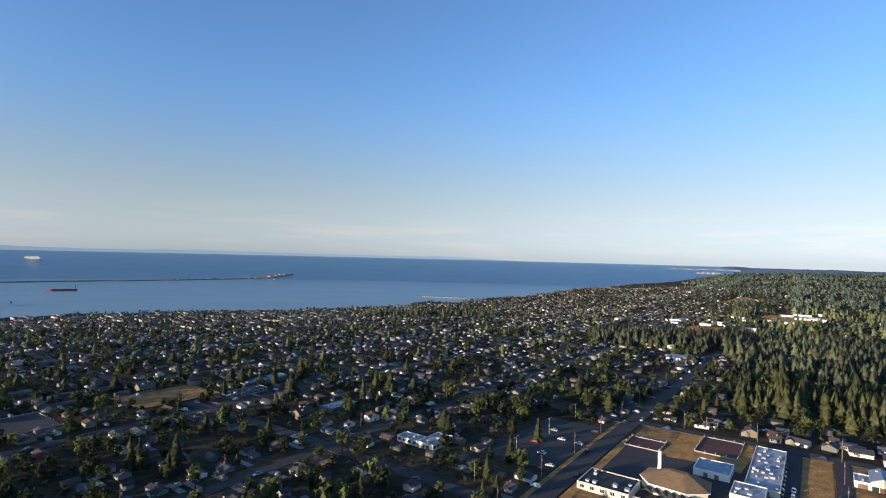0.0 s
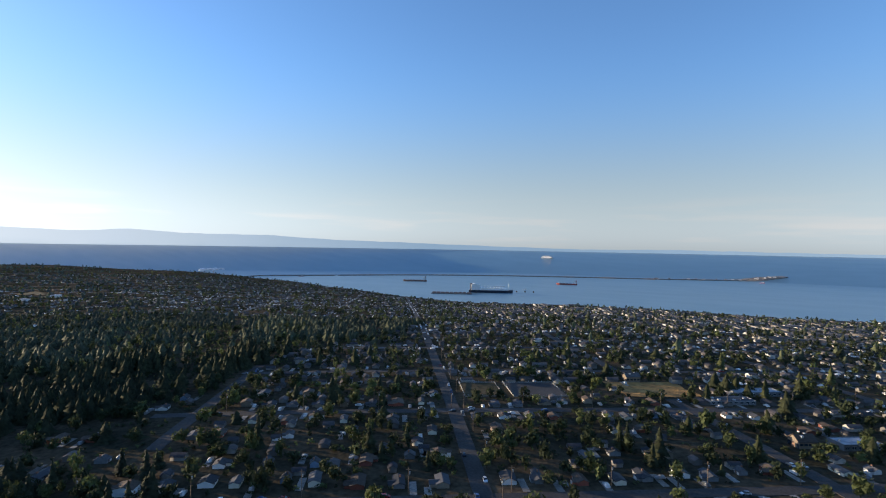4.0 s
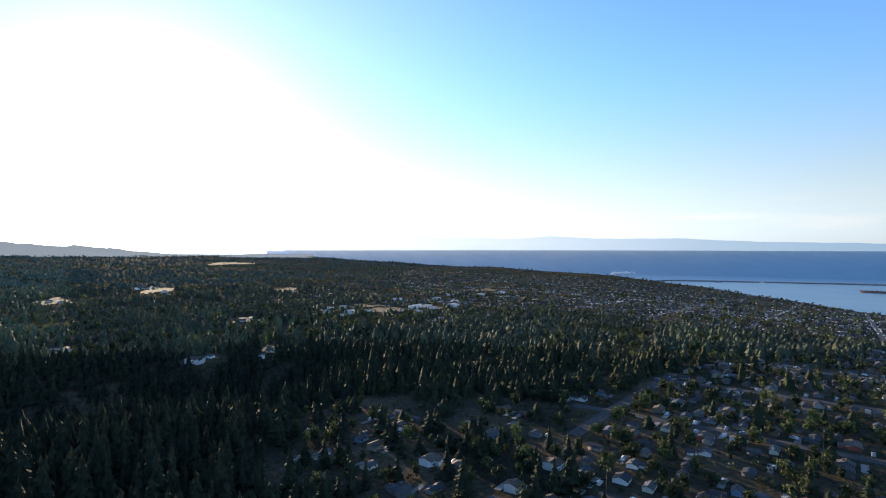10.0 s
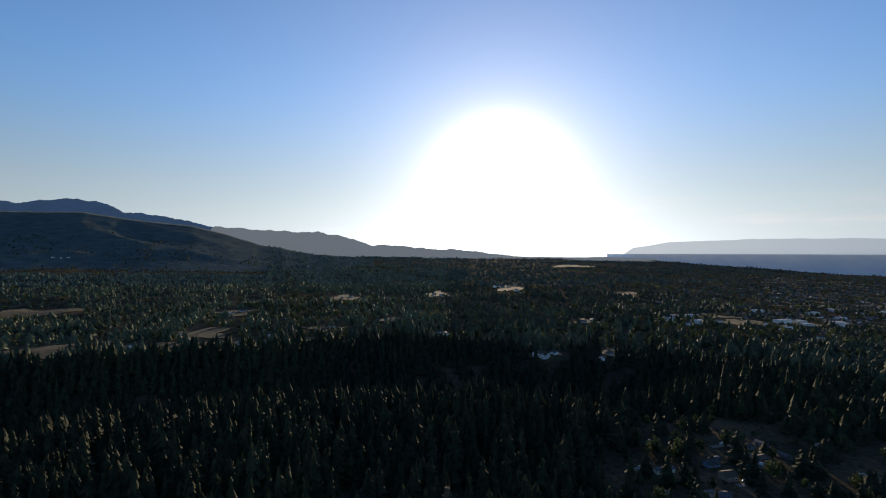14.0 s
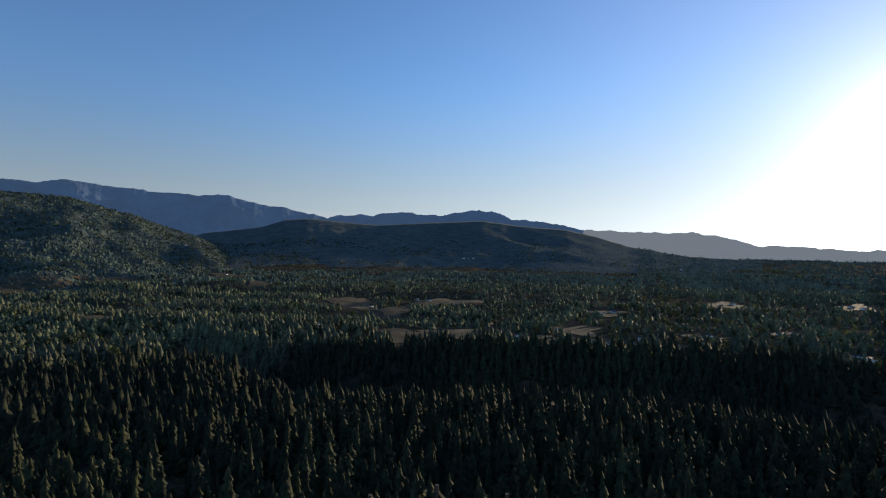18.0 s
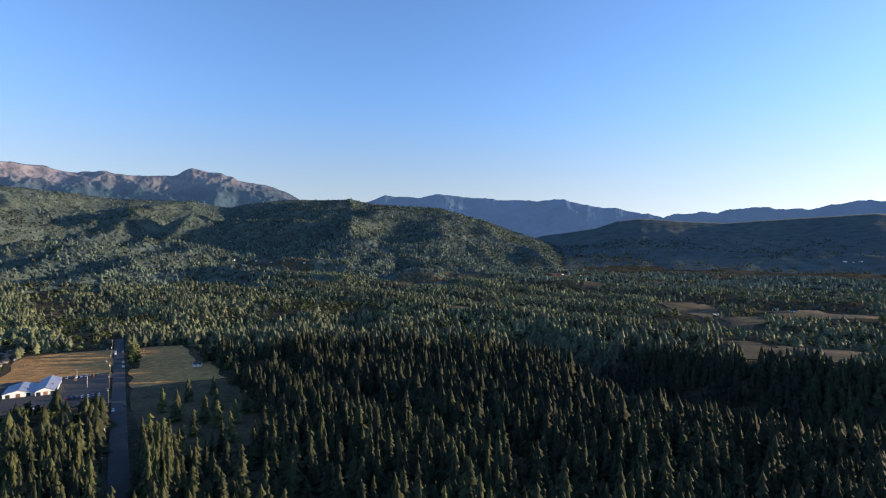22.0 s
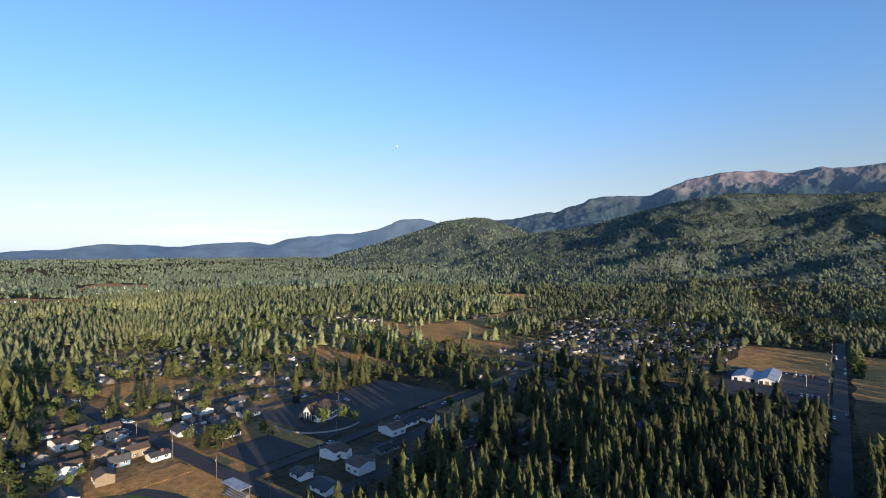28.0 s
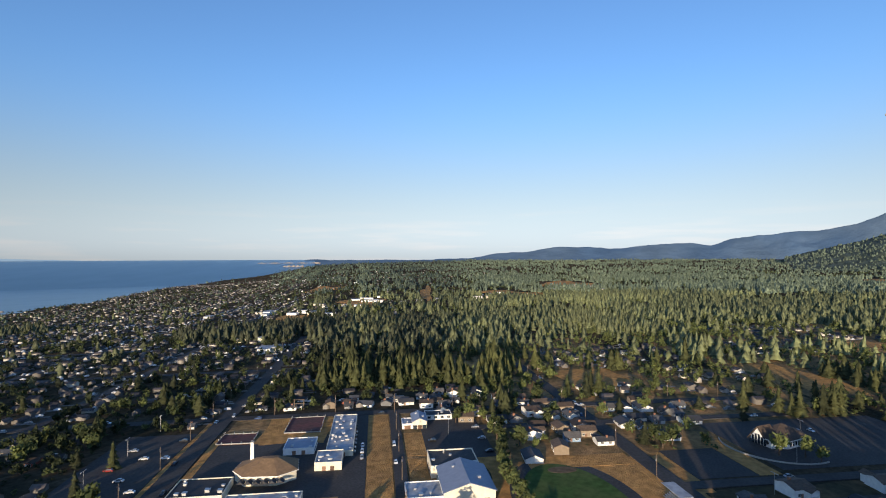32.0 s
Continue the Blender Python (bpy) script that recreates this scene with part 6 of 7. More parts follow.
for u0, u1, v0, v1, lbl in ((31.4, 51.4, 304, 333.5, "fenced dark red sports court"), (66, 84, 290, 307, "fenced small red sports court"), (347, 386, 47, 74, "fenced lot with a dark surface"), (347, 386, 80, 118, "fenced equipment lot")):
    sheet("sports_court", u0, u1, v0, v1, M_COURT if u1 < 100 else M_SHADEBROWN if v1 < 80 else M_ASPHALT, lbl, category="sports court", lift=0.3)
    for a, b in (((u0, v0), (u1, v0)), ((u1, v0), (u1, v1)), ((u1, v1), (u0, v1)), ((u0, v1), (u0, v0))):
        p, q = np.array(uv(*a)), np.array(uv(*b))
        L = float(np.linalg.norm(q - p))
        fo = thing("fence", pose(p[0], p[1], gz(*p), 0, 0, math.degrees(math.atan2(q[1] - p[1], q[0] - p[0]))), "low pale board fence round a court", "fence", "court fences")
        part("board", boxes("board", M_KERB, (0, L, -0.06, 0.06, 0.2, 0.75)), fo)
        post = boxes("post", M_METAL, (-0.08, 0.08, -0.08, 0.08, -0.5, 1.7))
        for i in range(int(L // 5) + 1):
            part("post", post, fo, m=pose(min(i * 5.0 + 0.1, L - 0.1), 0, 0))


M_DIRT = material("infield_dirt", (0.13, 0.095, 0.06), 0.95, vary=0.25, scale=0.4, spec=0.1)


def bleachers(m):
    ob = thing("bleachers", m, "metal grandstand with a grey roof beside the track", "grandstand")
    for k in range(5):
        part("bench", boxes("bench", M_METAL, (-6.5, 6.5, 0.8 * k, 0.8 * k + 0.45, 0.45 * k + 0.4, 0.45 * k + 0.5)), ob)
        part("riser", boxes("riser", M_KERB, (-6.5, 6.5, 0.8 * k + 0.5, 0.8 * k + 0.58, -0.3, 0.45 * k + 0.38)), ob)
    for x in (-6.2, 0, 6.2):
        part("post", boxes("post", M_METAL, (x - 0.1, x + 0.1, 4.3, 4.5, -0.3, 5.4)), ob)
    part("roof", prism("roof", M_ROOFW, [(-7, -0.6), (7, -0.6), (7, 5.0), (-7, 5.0)], 5.42, 5.62), ob)


def ball_field():
    cx, cy = uv(-82, 203)
    z = gz(cx, cy)
    def oval(a, b, n=48):
        return [(a * math.cos(6.2832 * i / n), b * math.sin(6.2832 * i / n)) for i in range(n)]
    base = pose(cx, cy, z, 0, 0, GRID + 90)
    for nm, mat, a, b, z1, lbl in (("track", M_ASPHALT, 27, 47, 0.10, "dark oval running track"), ("ball_field", M_LAWN, 21, 40, 0.2, "green grass field inside the track")):
        ob = new(nm, prism(nm, mat, oval(a, b), -0.5, z1))
        ob.matrix_basis = base
        tagged(ob, lbl, "field", kind="structure")
    ob = new("infield", prism("infield", M_DIRT, oval(7, 3.6, 20), -0.3, 0.28))
    ob.matrix_basis = base @ pose(-4, -32.5, 0)
    tagged(ob, "brown dirt infield", "field", kind="structure")


ball_field()
bx, by = uv(-118, 198)
bleachers(pose(bx, by, gz(bx, by), 0, 0, GRID + 180))


def round_church():
    x, y = 334, -8
    ob = thing("church", pose(x, y, gz(x, y) + 0.3, 0, 0, -36), "white church with a broad brown hipped roof", "church")
    o = [(-14, -6), (-6, -10), (9, -9), (14, -2), (12, 8), (-4, 10), (-13, 5)]
    part("wall", prism("wall", M_WHITE, o, -2, 4.2), ob)
    part("roof", prism("roof", M_ROOFB, [(a * 1.08, b * 1.08) for a, b in o], 4.22, 9.2, [(a * 0.06 + 2, b * 0.05) for a, b in o]), ob)
    part("fascia", prism("fascia", M_WHITE, [(a * 1.085, b * 1.085) for a, b in o], 3.8, 4.2), ob)
    part("entrance_gable", mesh("entrance_gable", [(-5, 0, 0), (5, 0, 0), (0, 0, 6.5), (-5, 9, 0), (5, 9, 0), (0, 9, 6.5)], [(0, 1, 2), (5, 4, 3), (0, 2, 5, 3), (1, 4, 5, 2), (0, 3, 4, 1)], M_WHITE), ob, m=pose(-15, 1, 2.2, 0, 0, -90))
    part("entrance_roof", mesh("entrance_roof", [(-5.6, -0.6, -0.4), (0, -0.6, 6.95), (5.6, -0.6, -0.4), (-5.6, 9.6, -0.4), (0, 9.6, 6.95), (5.6, 9.6, -0.4), (-5.6, -0.6, -0.1), (0, -0.6, 7.3), (5.6, -0.6, -0.1), (-5.6, 9.6, -0.1), (0, 9.6, 7.3), (5.6, 9.6, -0.1)], [(6, 7, 10, 9), (7, 8, 11, 10), (0, 3, 4, 1), (1, 4, 5, 2), (0, 1, 7, 6), (1, 2, 8, 7), (3, 9, 10, 4), (4, 10, 11, 5), (0, 6, 9, 3), (2, 5, 11, 8)], M_ROOFB), ob, m=pose(-15, 1, 2.2, 0, 0, -90))
    for i in range(6):
        part("window", boxes("window", M_GLASS, (-0.06, 0.06, -0.6, 0.6, 0.5, 4.0 + (2 - abs(i - 2.5)))), ob, m=pose(-15.1, -3.2 + 1.7 * i, 0))
    for i in range(7):
        part("window", boxes("window", M_GLASS, (-0.7, 0.7, -0.06, 0.06, 1.0, 3.2)), ob, m=pose(-5 + 2.2 * i, -9.95 + 0.07 * i, 0, 0, 0, 4))
    wall = thing("retaining_wall", pose(x - 8, y + 2, gz(x, y), 0, 0, 0), "curved pale concrete retaining wall below the church", "wall")
    seg = boxes("panel", M_KERB, (-1.45, 1.45, -0.15, 0.15, -1.5, 0.9))
    for i in range(22):
        a = radians(100 + i * 6.4)
        part("panel", seg, wall, m=pose(26 * math.cos(a), 26 * math.sin(a), 0, 0, 0, math.degrees(a) + 90))


round_church()
hall("blue_church", -505, -462, 38, 50, 2.8, 2.4, M_WHITE, M_ROOFM, "white church hall with a pale blue metal roof", along="u", category="church")
hall("blue_church_wing", -492, -464, 51, 68, 2.6, 2.2, M_WHITE, M_ROOFM, "church wing with a pale blue hipped roof", along="u", category="church")
hall("brick_school", 249, 257, 206, 216, 3.6, 2.6, M_TAN, M_ROOFB, "old tan school house with a steep brown roof", along="v")
flat_building("white_roofed_hall", 246, 257, 228, 250, 3.8, M_GREYSIDE, M_ROOFW, "long low hall with a white roof", panes=6, vents=2)
flat_building("motel", 158, 168, 216, 234, 3.4, M_CREAM, M_ROOFW, "L-shaped low building with a pale roof", panes=6, vents=3)
flat_building("motel_wing", 168.5, 182, 216, 224, 3.4, M_CREAM, M_ROOFW, "wing of a low building with a pale roof", panes=4, vents=2)
hall("old_school", 389, 396, 178, 189, 4.5, 2.0, M_TAN, M_ROOFG, "two-storey tan school by the dry field", along="v")
flat_building("market_hall", 350, 362, 236, 276, 3.4, M_GREYSIDE, M_ROOFW, "large blue-grey flat-roofed market hall", panes=10, vents=14, seed=12)
flat_building("depot", 328, 338, 208, 240, 3.0, M_GREYSIDE, M_ROOFD, "long low depot with a dark roof", panes=8, vents=6, seed=13)
flat_building("white_hospital", 564, 575, 152, 164, 5.0, M_CREAM, M_ROOFW, "large white building above the houses", panes=6, vents=4, seed=14)


# ---- cars, poles ----
def car(m, paint, label):
    ob = thing("car", m, label, "car", "parked cars")
    v = []
    for y, z0, z1 in ((-0.85, 0.25, 0.85), (0.85, 0.25, 0.85)):
        v += [(-2.15, y, z0), (2.15, y, z0), (2.2, y, 0.62), (1.1, y, z1), (-1.9, y, 0.95), (-2.2, y, 0.7)]
    f = [tuple(range(6)), tuple(range(11, 5, -1))] + [(i, 6 + i, 6 + (i + 1) % 6, (i + 1) % 6) for i in range(6)]
    part("body", mesh("body", v, f, paint), ob)
    c = []
    for y, t in ((-0.8, -0.62), (0.8, 0.62)):
        c += [(-1.8, y, 0.86), (1.05, y, 0.84), (0.35, t, 1.4), (-1.3, t, 1.42)]
    part("cabin", mesh("cabin", c, [(0, 1, 2, 3), (7, 6, 5, 4), (0, 4, 5, 1), (1, 5, 6, 2), (3, 2, 6, 7), (0, 3, 7, 4)], M_GLASS), ob)
    part("roof", boxes("roof", paint, (-1.3, 0.35, -0.6, 0.6, 1.425, 1.47)), ob)
    for x in (-1.35, 1.35):
        for y in (-0.8, 0.8):
            part("wheel", prism("wheel", M_TYRE, ring(0.32, 10), -0.1, 0.1), ob, m=pose(x, y, 0.32, 90, 0, 0))
    return ob


rng = np.random.default_rng(31)
CAR_LABELS = ("white car parked on asphalt", "silver car parked on asphalt", "dark car parked on asphalt", "red car parked on asphalt", "blue car parked on asphalt")
car_protos = [car(FAR, p, l) for p, l in zip(M_CARS, CAR_LABELS)]
car_used = [False] * 5
spots = [(-30, 264 + 17 * i, 0) for i in range(2)] + [(-57, 262 + 19 * i, 0) for i in range(3)]
spots += [(7, 262 + 8 * i, 90) for i in range(3)] + [(-244 + 8 * i, 268, 90) for i in range(3)] + [(-512, 16 + 3.2 * i, 0) for i in range(9)] + [(-440, 12 + 3.2 * i, 0) for i in range(8)]
spots += [(100 + 3 * i, 174, 90) for i in range(4)] + [(103 + 10 * ((i * 7) % 3), 236 + 9.5 * i + 3 * ((i * 5) % 4), 0) for i in range(7)] + [(12.5, 270 + 6 * i, 0) for i in range(8)]
for u0, v0, u1, v1, w in roads:
    L = max(abs(u1 - u0), abs(v1 - v0))
    for _ in range(int(L / 48)):
        q, s = rng.random(), rng.choice((-1, 1)) * (w / 2 - 1.2)
        u, v = u0 + (u1 - u0) * q, v0 + (v1 - v0) * q
        u, v, a = (u + s, v, 90) if u0 == u1 else (u, v + s, 0)
        x, y = uv(u, v)
        if math.hypot(x, y) < 520:
            spots.append((u, v, a + (180 if s > 0 else 0)))
for u, v, a in spots[:205]:
    x, y = uv(u, v)
    k = int(rng.choice(5, p=(0.34, 0.24, 0.24, 0.08, 0.1)))
    m = pose(x, y, gz(x, y) + 0.24, 0, 0, GRID + 90 + a)
    if car_used[k]:
        copy_thing(car_protos[k], m)
    else:
        car_protos[k].matrix_basis, car_used[k] = m, True

lanes = []
for u0, v0, u1, v1, w in roads:
    L = max(abs(u1 - u0), abs(v1 - v0))
    for _ in range(int(L / 17)):
        q, s = rng.random(), rng.choice((-1, 1)) * (w / 2 - 1.1 + (rng.random() < 0.35) * 7)
        u, v = u0 + (u1 - u0) * q, v0 + (v1 - v0) * q
        u, v, a = (u + s, v, 90) if u0 == u1 else (u, v + s, 0)
        x, y = uv(u, v)
        if 520 <= math.hypot(x, y) < 1700:
            lanes.append((x, y, radians(GRID + 90 + a)))
dv, df = [], []
M_DRIVE = material("driveway_concrete", (0.30, 0.28, 0.25), 0.9, vary=0.3, scale=0.8, second=(0.14, 0.12, 0.10), patch=0.9, patch_scale=0.02)
for a, b, turned in zip(lx, ly, lots[:, 2]):
    d = math.hypot(a, b)
    if d > 1500 or turned == 360:
        continue
    side, ahead = (1 if rng.random() < 0.5 else -1) * rng.uniform(5.5, 7.5), (-1 if turned in (180, 270) else 1) * rng.uniform(2, 9)
    ca, sa = U * ahead * -1 + V * side, V * 1.5
    p, q = np.array((a, b)) + ca, U * 6.0
    if rng.random() < 0.75:
        n = len(dv)
        for c in (p - sa - q, p + sa - q, p + sa + q, p - sa + q):
            dv.append((c[0], c[1], float(land_z(c[0], c[1])) + 0.16))
        df.append((n, n + 1, n + 2, n + 3))
    if 230 < d and rng.random() < 0.8:
        lanes.append((p[0] + rng.normal(), p[1] + rng.normal(), radians(GRID + 90 + 90 * int(rng.random() < 0.2))))
tagged(new("driveways", mesh("driveways", dv, df, M_DRIVE)), "short pale concrete driveways beside the houses", "driveways", kind="stuff")
lanes = np.array(lanes)
shape = np.array([(x, y, z) for x0, x1, w, z0, z1 in ((-2.2, 2.2, 0.9, 0.2, 0.9), (-1.6, 0.8, 0.75, 0.9, 1.45)) for x in (x0, x1) for y in (-w, w) for z in (z0, z1)])
tris = []
for o in (0, 8):
    for a, b, c, d in ((0, 1, 3, 2), (4, 6, 7, 5), (0, 4, 5, 1), (2, 3, 7, 6), (1, 5, 7, 3)):
        tris += [(o + a, o + b, o + c), (o + a, o + c, o + d)]
cv, cf, ct = gather([(shape, np.array(tris))], np.zeros(len(lanes), int), np.stack([lanes[:, 0], lanes[:, 1], land_z(lanes[:, 0], lanes[:, 1]) + 0.3], -1), np.ones((len(lanes), 2)), lanes[:, 2], rng.random(len(lanes)))
M_CARMIX = material("mixed_car_paint", (0.05, 0.055, 0.065), 0.3, 0.2, vary=0.05, scale=1, second=(0.75, 0.74, 0.72), tone="tone", spec=0.6)
tagged(new("far_cars", mesh("far_cars", cv, cf, M_CARMIX, ct)), "many small parked cars along streets and driveways", "cars", kind="stuff")

pole_proto = thing("utility_pole", FAR, "weathered wooden utility pole with a crossarm", "utility pole", "utility poles")
part("pole", prism("pole", M_TRUNKLINE, ring(0.17, 7), -1, 11.0, ring(0.11, 7)), pole_proto)
part("crossarm", boxes("crossarm", M_TRUNKLINE, (-1.2, 1.2, -0.07, 0.07, 10.0, 10.16)), pole_proto)
part("transformer", prism("transformer", M_METAL, ring(0.28, 8, 0.4, 0), 8.2, 9.2), pole_proto)
lamp_proto = thing("street_lamp", FAR, "grey metal street lamp with a double arm", "street lamp", "street lamps")
part("pole", prism("pole", M_METAL, ring(0.12, 7), -1, 9.0, ring(0.07, 7)), lamp_proto)
part("arm", boxes("arm", M_METAL, (-1.6, 1.6, -0.05, 0.05, 8.9, 9.0)), lamp_proto)
for s in (-1, 1):
    part("lamp_head", boxes("lamp_head", M_METAL, (-0.4, 0.4, -0.15, 0.15, -0.06, 0.1)), lamp_proto, m=pose(s * 1.7, 0, 8.9))
pu = [(92 + 8, v) for v in range(180, 700, 40)] + [(-6 - 5.5, v) for v in range(200, 340, 34)] + [(u, 338 + 5.5) for u in range(-240, 90, 38)] + [(-130 + 6, v) for v in range(140, 480, 40)]
pu += [(u, 6) for u in range(-640, -220, 45)] + [(u, 36 + 6.5) for u in range(200, 520, 40)] + [(204 + 5, v) for v in range(-120, 330, 42)] + [(316 + 5, v) for v in range(-100, 330, 45)]
first = True
for u, v in pu:
    x, y = uv(u, v)
    m = pose(x, y, gz(x, y), 0, 0, GRID + rng.normal() * 5)
    if first:
        pole_proto.matrix_basis, first = m, False
    else:
        copy_thing(pole_proto, m)
first = True
for u, v in [(103 + 20, 200 + 40 * i) for i in range(4)] + [(-150, 160), (-165, 200), (-200, 228), (-232, 262), (-40, 290), (-40, 320), (-470, 20), (-500, 28)]:
    x, y = uv(u, v)
    m = pose(x, y, gz(x, y), 0, 0, GRID)
    if first:
        lamp_proto.matrix_basis, first = m, False
    else:
        copy_thing(lamp_proto, m)
for v in (50, 62):                                   # steel frames of the substation
    x, y = uv(v, 352)
    ob = thing("substation_frame", pose(x, y, gz(x, y), 0, 0, GRID + 90), "grey steel lattice frame of a small substation", "substation")
    for a in (-3, 3):
        part("column", boxes("column", M_TRUNKLINE, (a - 0.2, a + 0.2, -0.2, 0.2, -0.5, 7)), ob)
    for z in (4.2, 6.6):
        part("beam", boxes("beam", M_TRUNKLINE, (-3.6, 3.6, -0.15, 0.15, z, z + 0.25)), ob)


# ---- harbour ----
def at_sea(az, el, turn):
    k = np.linspace(1500, 4895, 1400)
    r = float(k[np.argmin(np.abs(np.degrees(np.arctan2(EYE - sea_z(k), k)) - el))])
    x, y = polar(az, r)
    return pose(float(x), float(y), float(sea_z(np.array(r))), 0, 0, az + turn)


def ship(name, m, L, B, H, hull, deck, label, hatches=6, tower="stern", house=8.0, gear=1.0):
    ob = thing(name, m, label, "ship")
    n, v, f = 13, [], []
    for i in range(n):
        s = i / (n - 1)
        x = (s - 0.5) * L
        w = B / 2 * (1 - max(0, (s - 0.8) / 0.2) ** 1.8 * 0.97) * (0.85 + 0.15 * min(1, s / 0.08))
        top = H + 2.5 * max(0, (s - 0.85) / 0.15) ** 1.5
        v += [(x + (s - 0.5) * 2, -w, top), (x, -w * 0.92, -2), (x, w * 0.92, -2), (x + (s - 0.5) * 2, w, top)]
    for i in range(n - 1):
        a = 4 * i
        f += [(a, a + 1, a + 5, a + 4), (a + 1, a + 2, a + 6, a + 5), (a + 2, a + 3, a + 7, a + 6)]
    f += [(3, 2, 1, 0), (4 * n - 4, 4 * n - 3, 4 * n - 2, 4 * n - 1)]
    part("hull", mesh("hull", v, f, hull), ob)
    dv, df = [], []
    for i in range(n):
        dv += [(v[4 * i][0], v[4 * i][1] * 0.97, v[4 * i][2] - 0.6), (v[4 * i + 3][0], v[4 * i + 3][1] * 0.97, v[4 * i + 3][2] - 0.6)]
    part("deck", mesh("deck", dv, [(2 * i, 2 * i + 2, 2 * i + 3, 2 * i + 1) for i in range(n - 1)], deck), ob)
    hx = -0.40 * L
    part("deckhouse", boxes("deckhouse", M_WHITE, (hx - 0.045 * L, hx + 0.045 * L * gear, -B * 0.4, B * 0.4, H - 0.6, H + house), (hx + 0.0 * L, hx + 0.05 * L, -B * 0.5, B * 0.5, H + house, H + house + 2.6)), ob)
    part("funnel", prism("funnel", hull, ring(B * 0.12, 8, hx - 0.05 * L, 0), H, H + house + 5), ob)
    part("mast", prism("mast", M_METAL, ring(0.4, 6, 0.40 * L, 0), H, H + house + 4), ob)
    for i in range(hatches):
        x = -0.28 * L + 0.64 * L * (i + 0.5) / hatches
        part("hatch", boxes("hatch", deck, (-0.035 * L, 0.035 * L, -B * 0.3, B * 0.3, H - 0.6, H + 1.4 * gear ** 1.5)), ob, m=pose(x, 0, 0))
        part("crane", boxes("crane", M_WHITE, (-0.5 * gear, 0.5 * gear, -0.5 * gear, 0.5 * gear, 0, 6 * gear), (0.52 * gear, 0.05 * L, -0.4 * gear, 0.4 * gear, 5.2 * gear, 6.0 * gear)), ob, m=pose(x - 0.045 * L, 0, H - 0.6))
    return ob


ship("tanker", at_sea(36.5, 3.95, 180), 128, 20, 8, M_DECK, M_DECK, "brown laden tanker lying at anchor in the harbour", 5, house=15)
ship("cargo_ship", at_sea(20.1, 3.95, 180), 108, 17, 7, M_HULLR, M_HULLK, "small ship with a red hull at anchor", 4, house=12)
ship("bulk_carrier", at_sea(28.2, 5.02, 5), 190, 30, 11, M_HULLK, M_WHITE, "large dark ship with white deck gear at the pier", 9, house=24, gear=3.2)


def liner():
    ob = thing("cruise_ship", at_sea(22.2, 1.12, -22), "white cruise ship out on the strait", "ship")
    part("hull", prism("hull", M_WHITE, [(-50, -7), (40, -7), (53, 0), (40, 7), (-50, 7)], -1, 6.5), ob)
    for k in range(4):
        part("passenger_deck", boxes("passenger_deck", M_WHITE, (-46 + 3 * k, 37 - 5 * k, -6, 6, 6.52 + 2.5 * k, 8.9 + 2.5 * k)), ob)
        part("window_band", boxes("window_band", M_GLASS, (-45 + 3 * k, 36 - 5 * k, -6.1, 6.1, 7.3 + 2.5 * k, 8.0 + 2.5 * k)), ob)
    part("funnel", prism("funnel", M_BLUESIDE, ring(3.2, 8, -20, 0), 16.4, 21), ob)


liner()
for az, el, l in ((48.6, 3.5, 30), (45.0, 3.42, 24), (24.5, 4.6, 20), (2.0, 3.0, 26), (51.5, 3.45, 30)):
    ob = thing("boat", at_sea(az, el, 175), "small work boat on the harbour water", "boat", "harbour boats")
    part("hull", prism("hull", M_HULLR if l > 25 else M_WHITE, [(-l / 2, -3), (l * 0.35, -3), (l / 2, 0), (l * 0.35, 3), (-l / 2, 3)], -1, 2.2), ob)
    part("cabin", boxes("cabin", M_WHITE, (-l * 0.3, l * 0.05, -2, 2, 2.22, 5)), ob)

M_BLUFF = material("pale_bluff", (0.5, 0.42, 0.33), 0.95, vary=0.25, scale=0.03, spec=0.0)
# the long low spit that shelters the harbour
sp_az = np.array([56, 53, 45, 33, 22.7, 14, 10.9, 5, 0.1])
sp_r = np.array([3050, 3300, 3360, 3520, 3610, 3690, 3740, 3930, 4080])
v, f, n = [], [], 90
for i in range(n):
    az = 56 - 56 * i / (n - 1)
    r = np.interp(az, sp_az[::-1], sp_r[::-1])
    w = (16 + 26 * smooth(30, 0, az)) * (0.8 + 0.35 * math.sin(i * 0.9))
    if i == n - 1:
        w = 4
    for q, z in ((-w, -2.0), (-w * 0.6, 5.5), (w * 0.6, 6.0), (w, -2.0)):
        x, y = polar(az, r + q)
        v.append((x, y, float(sea_z(np.array(r + q))) + z))
f = [(4 * i + k, 4 * i + 4 + k, 4 * i + 5 + k, 4 * i + 1 + k) for i in range(n - 1) for k in range(3)]
tagged(new("spit", mesh("spit", v, f, M_SAND)), "long low spit of rock and sand across the harbour", "spit", kind="structure")
for i in range(26):
    az = 0.6 + 11 * rng.random() ** 1.2
    r = float(np.interp(az, sp_az[::-1], sp_r[::-1])) + rng.normal() * 7
    x, y = polar(az, r)
    w, d, h = rng.uniform(8, 26), rng.uniform(7, 12), rng.uniform(3, 8)
    ob = thing("harbour_shed", pose(float(x), float(y), float(sea_z(np.array(r))) + 3.0, 0, 0, az), "pale shed on the spit", "shed", "sheds on the spit")
    part("wall", boxes("wall", M_WHITE if rng.random() < 0.6 else M_GREYSIDE, (-w / 2, w / 2, -d / 2, d / 2, -1, h)), ob)
    part("roof", prism("roof", M_ROOFW, [(-w / 2 - 0.4, -d / 2 - 0.4), (w / 2 + 0.4, -d / 2 - 0.4), (w / 2 + 0.4, d / 2 + 0.4), (-w / 2 - 0.4, d / 2 + 0.4)], h + 0.02, h + 2, [(-w / 2, -0.1), (w / 2, -0.1), (w / 2, 0.1), (-w / 2, 0.1)]), ob)

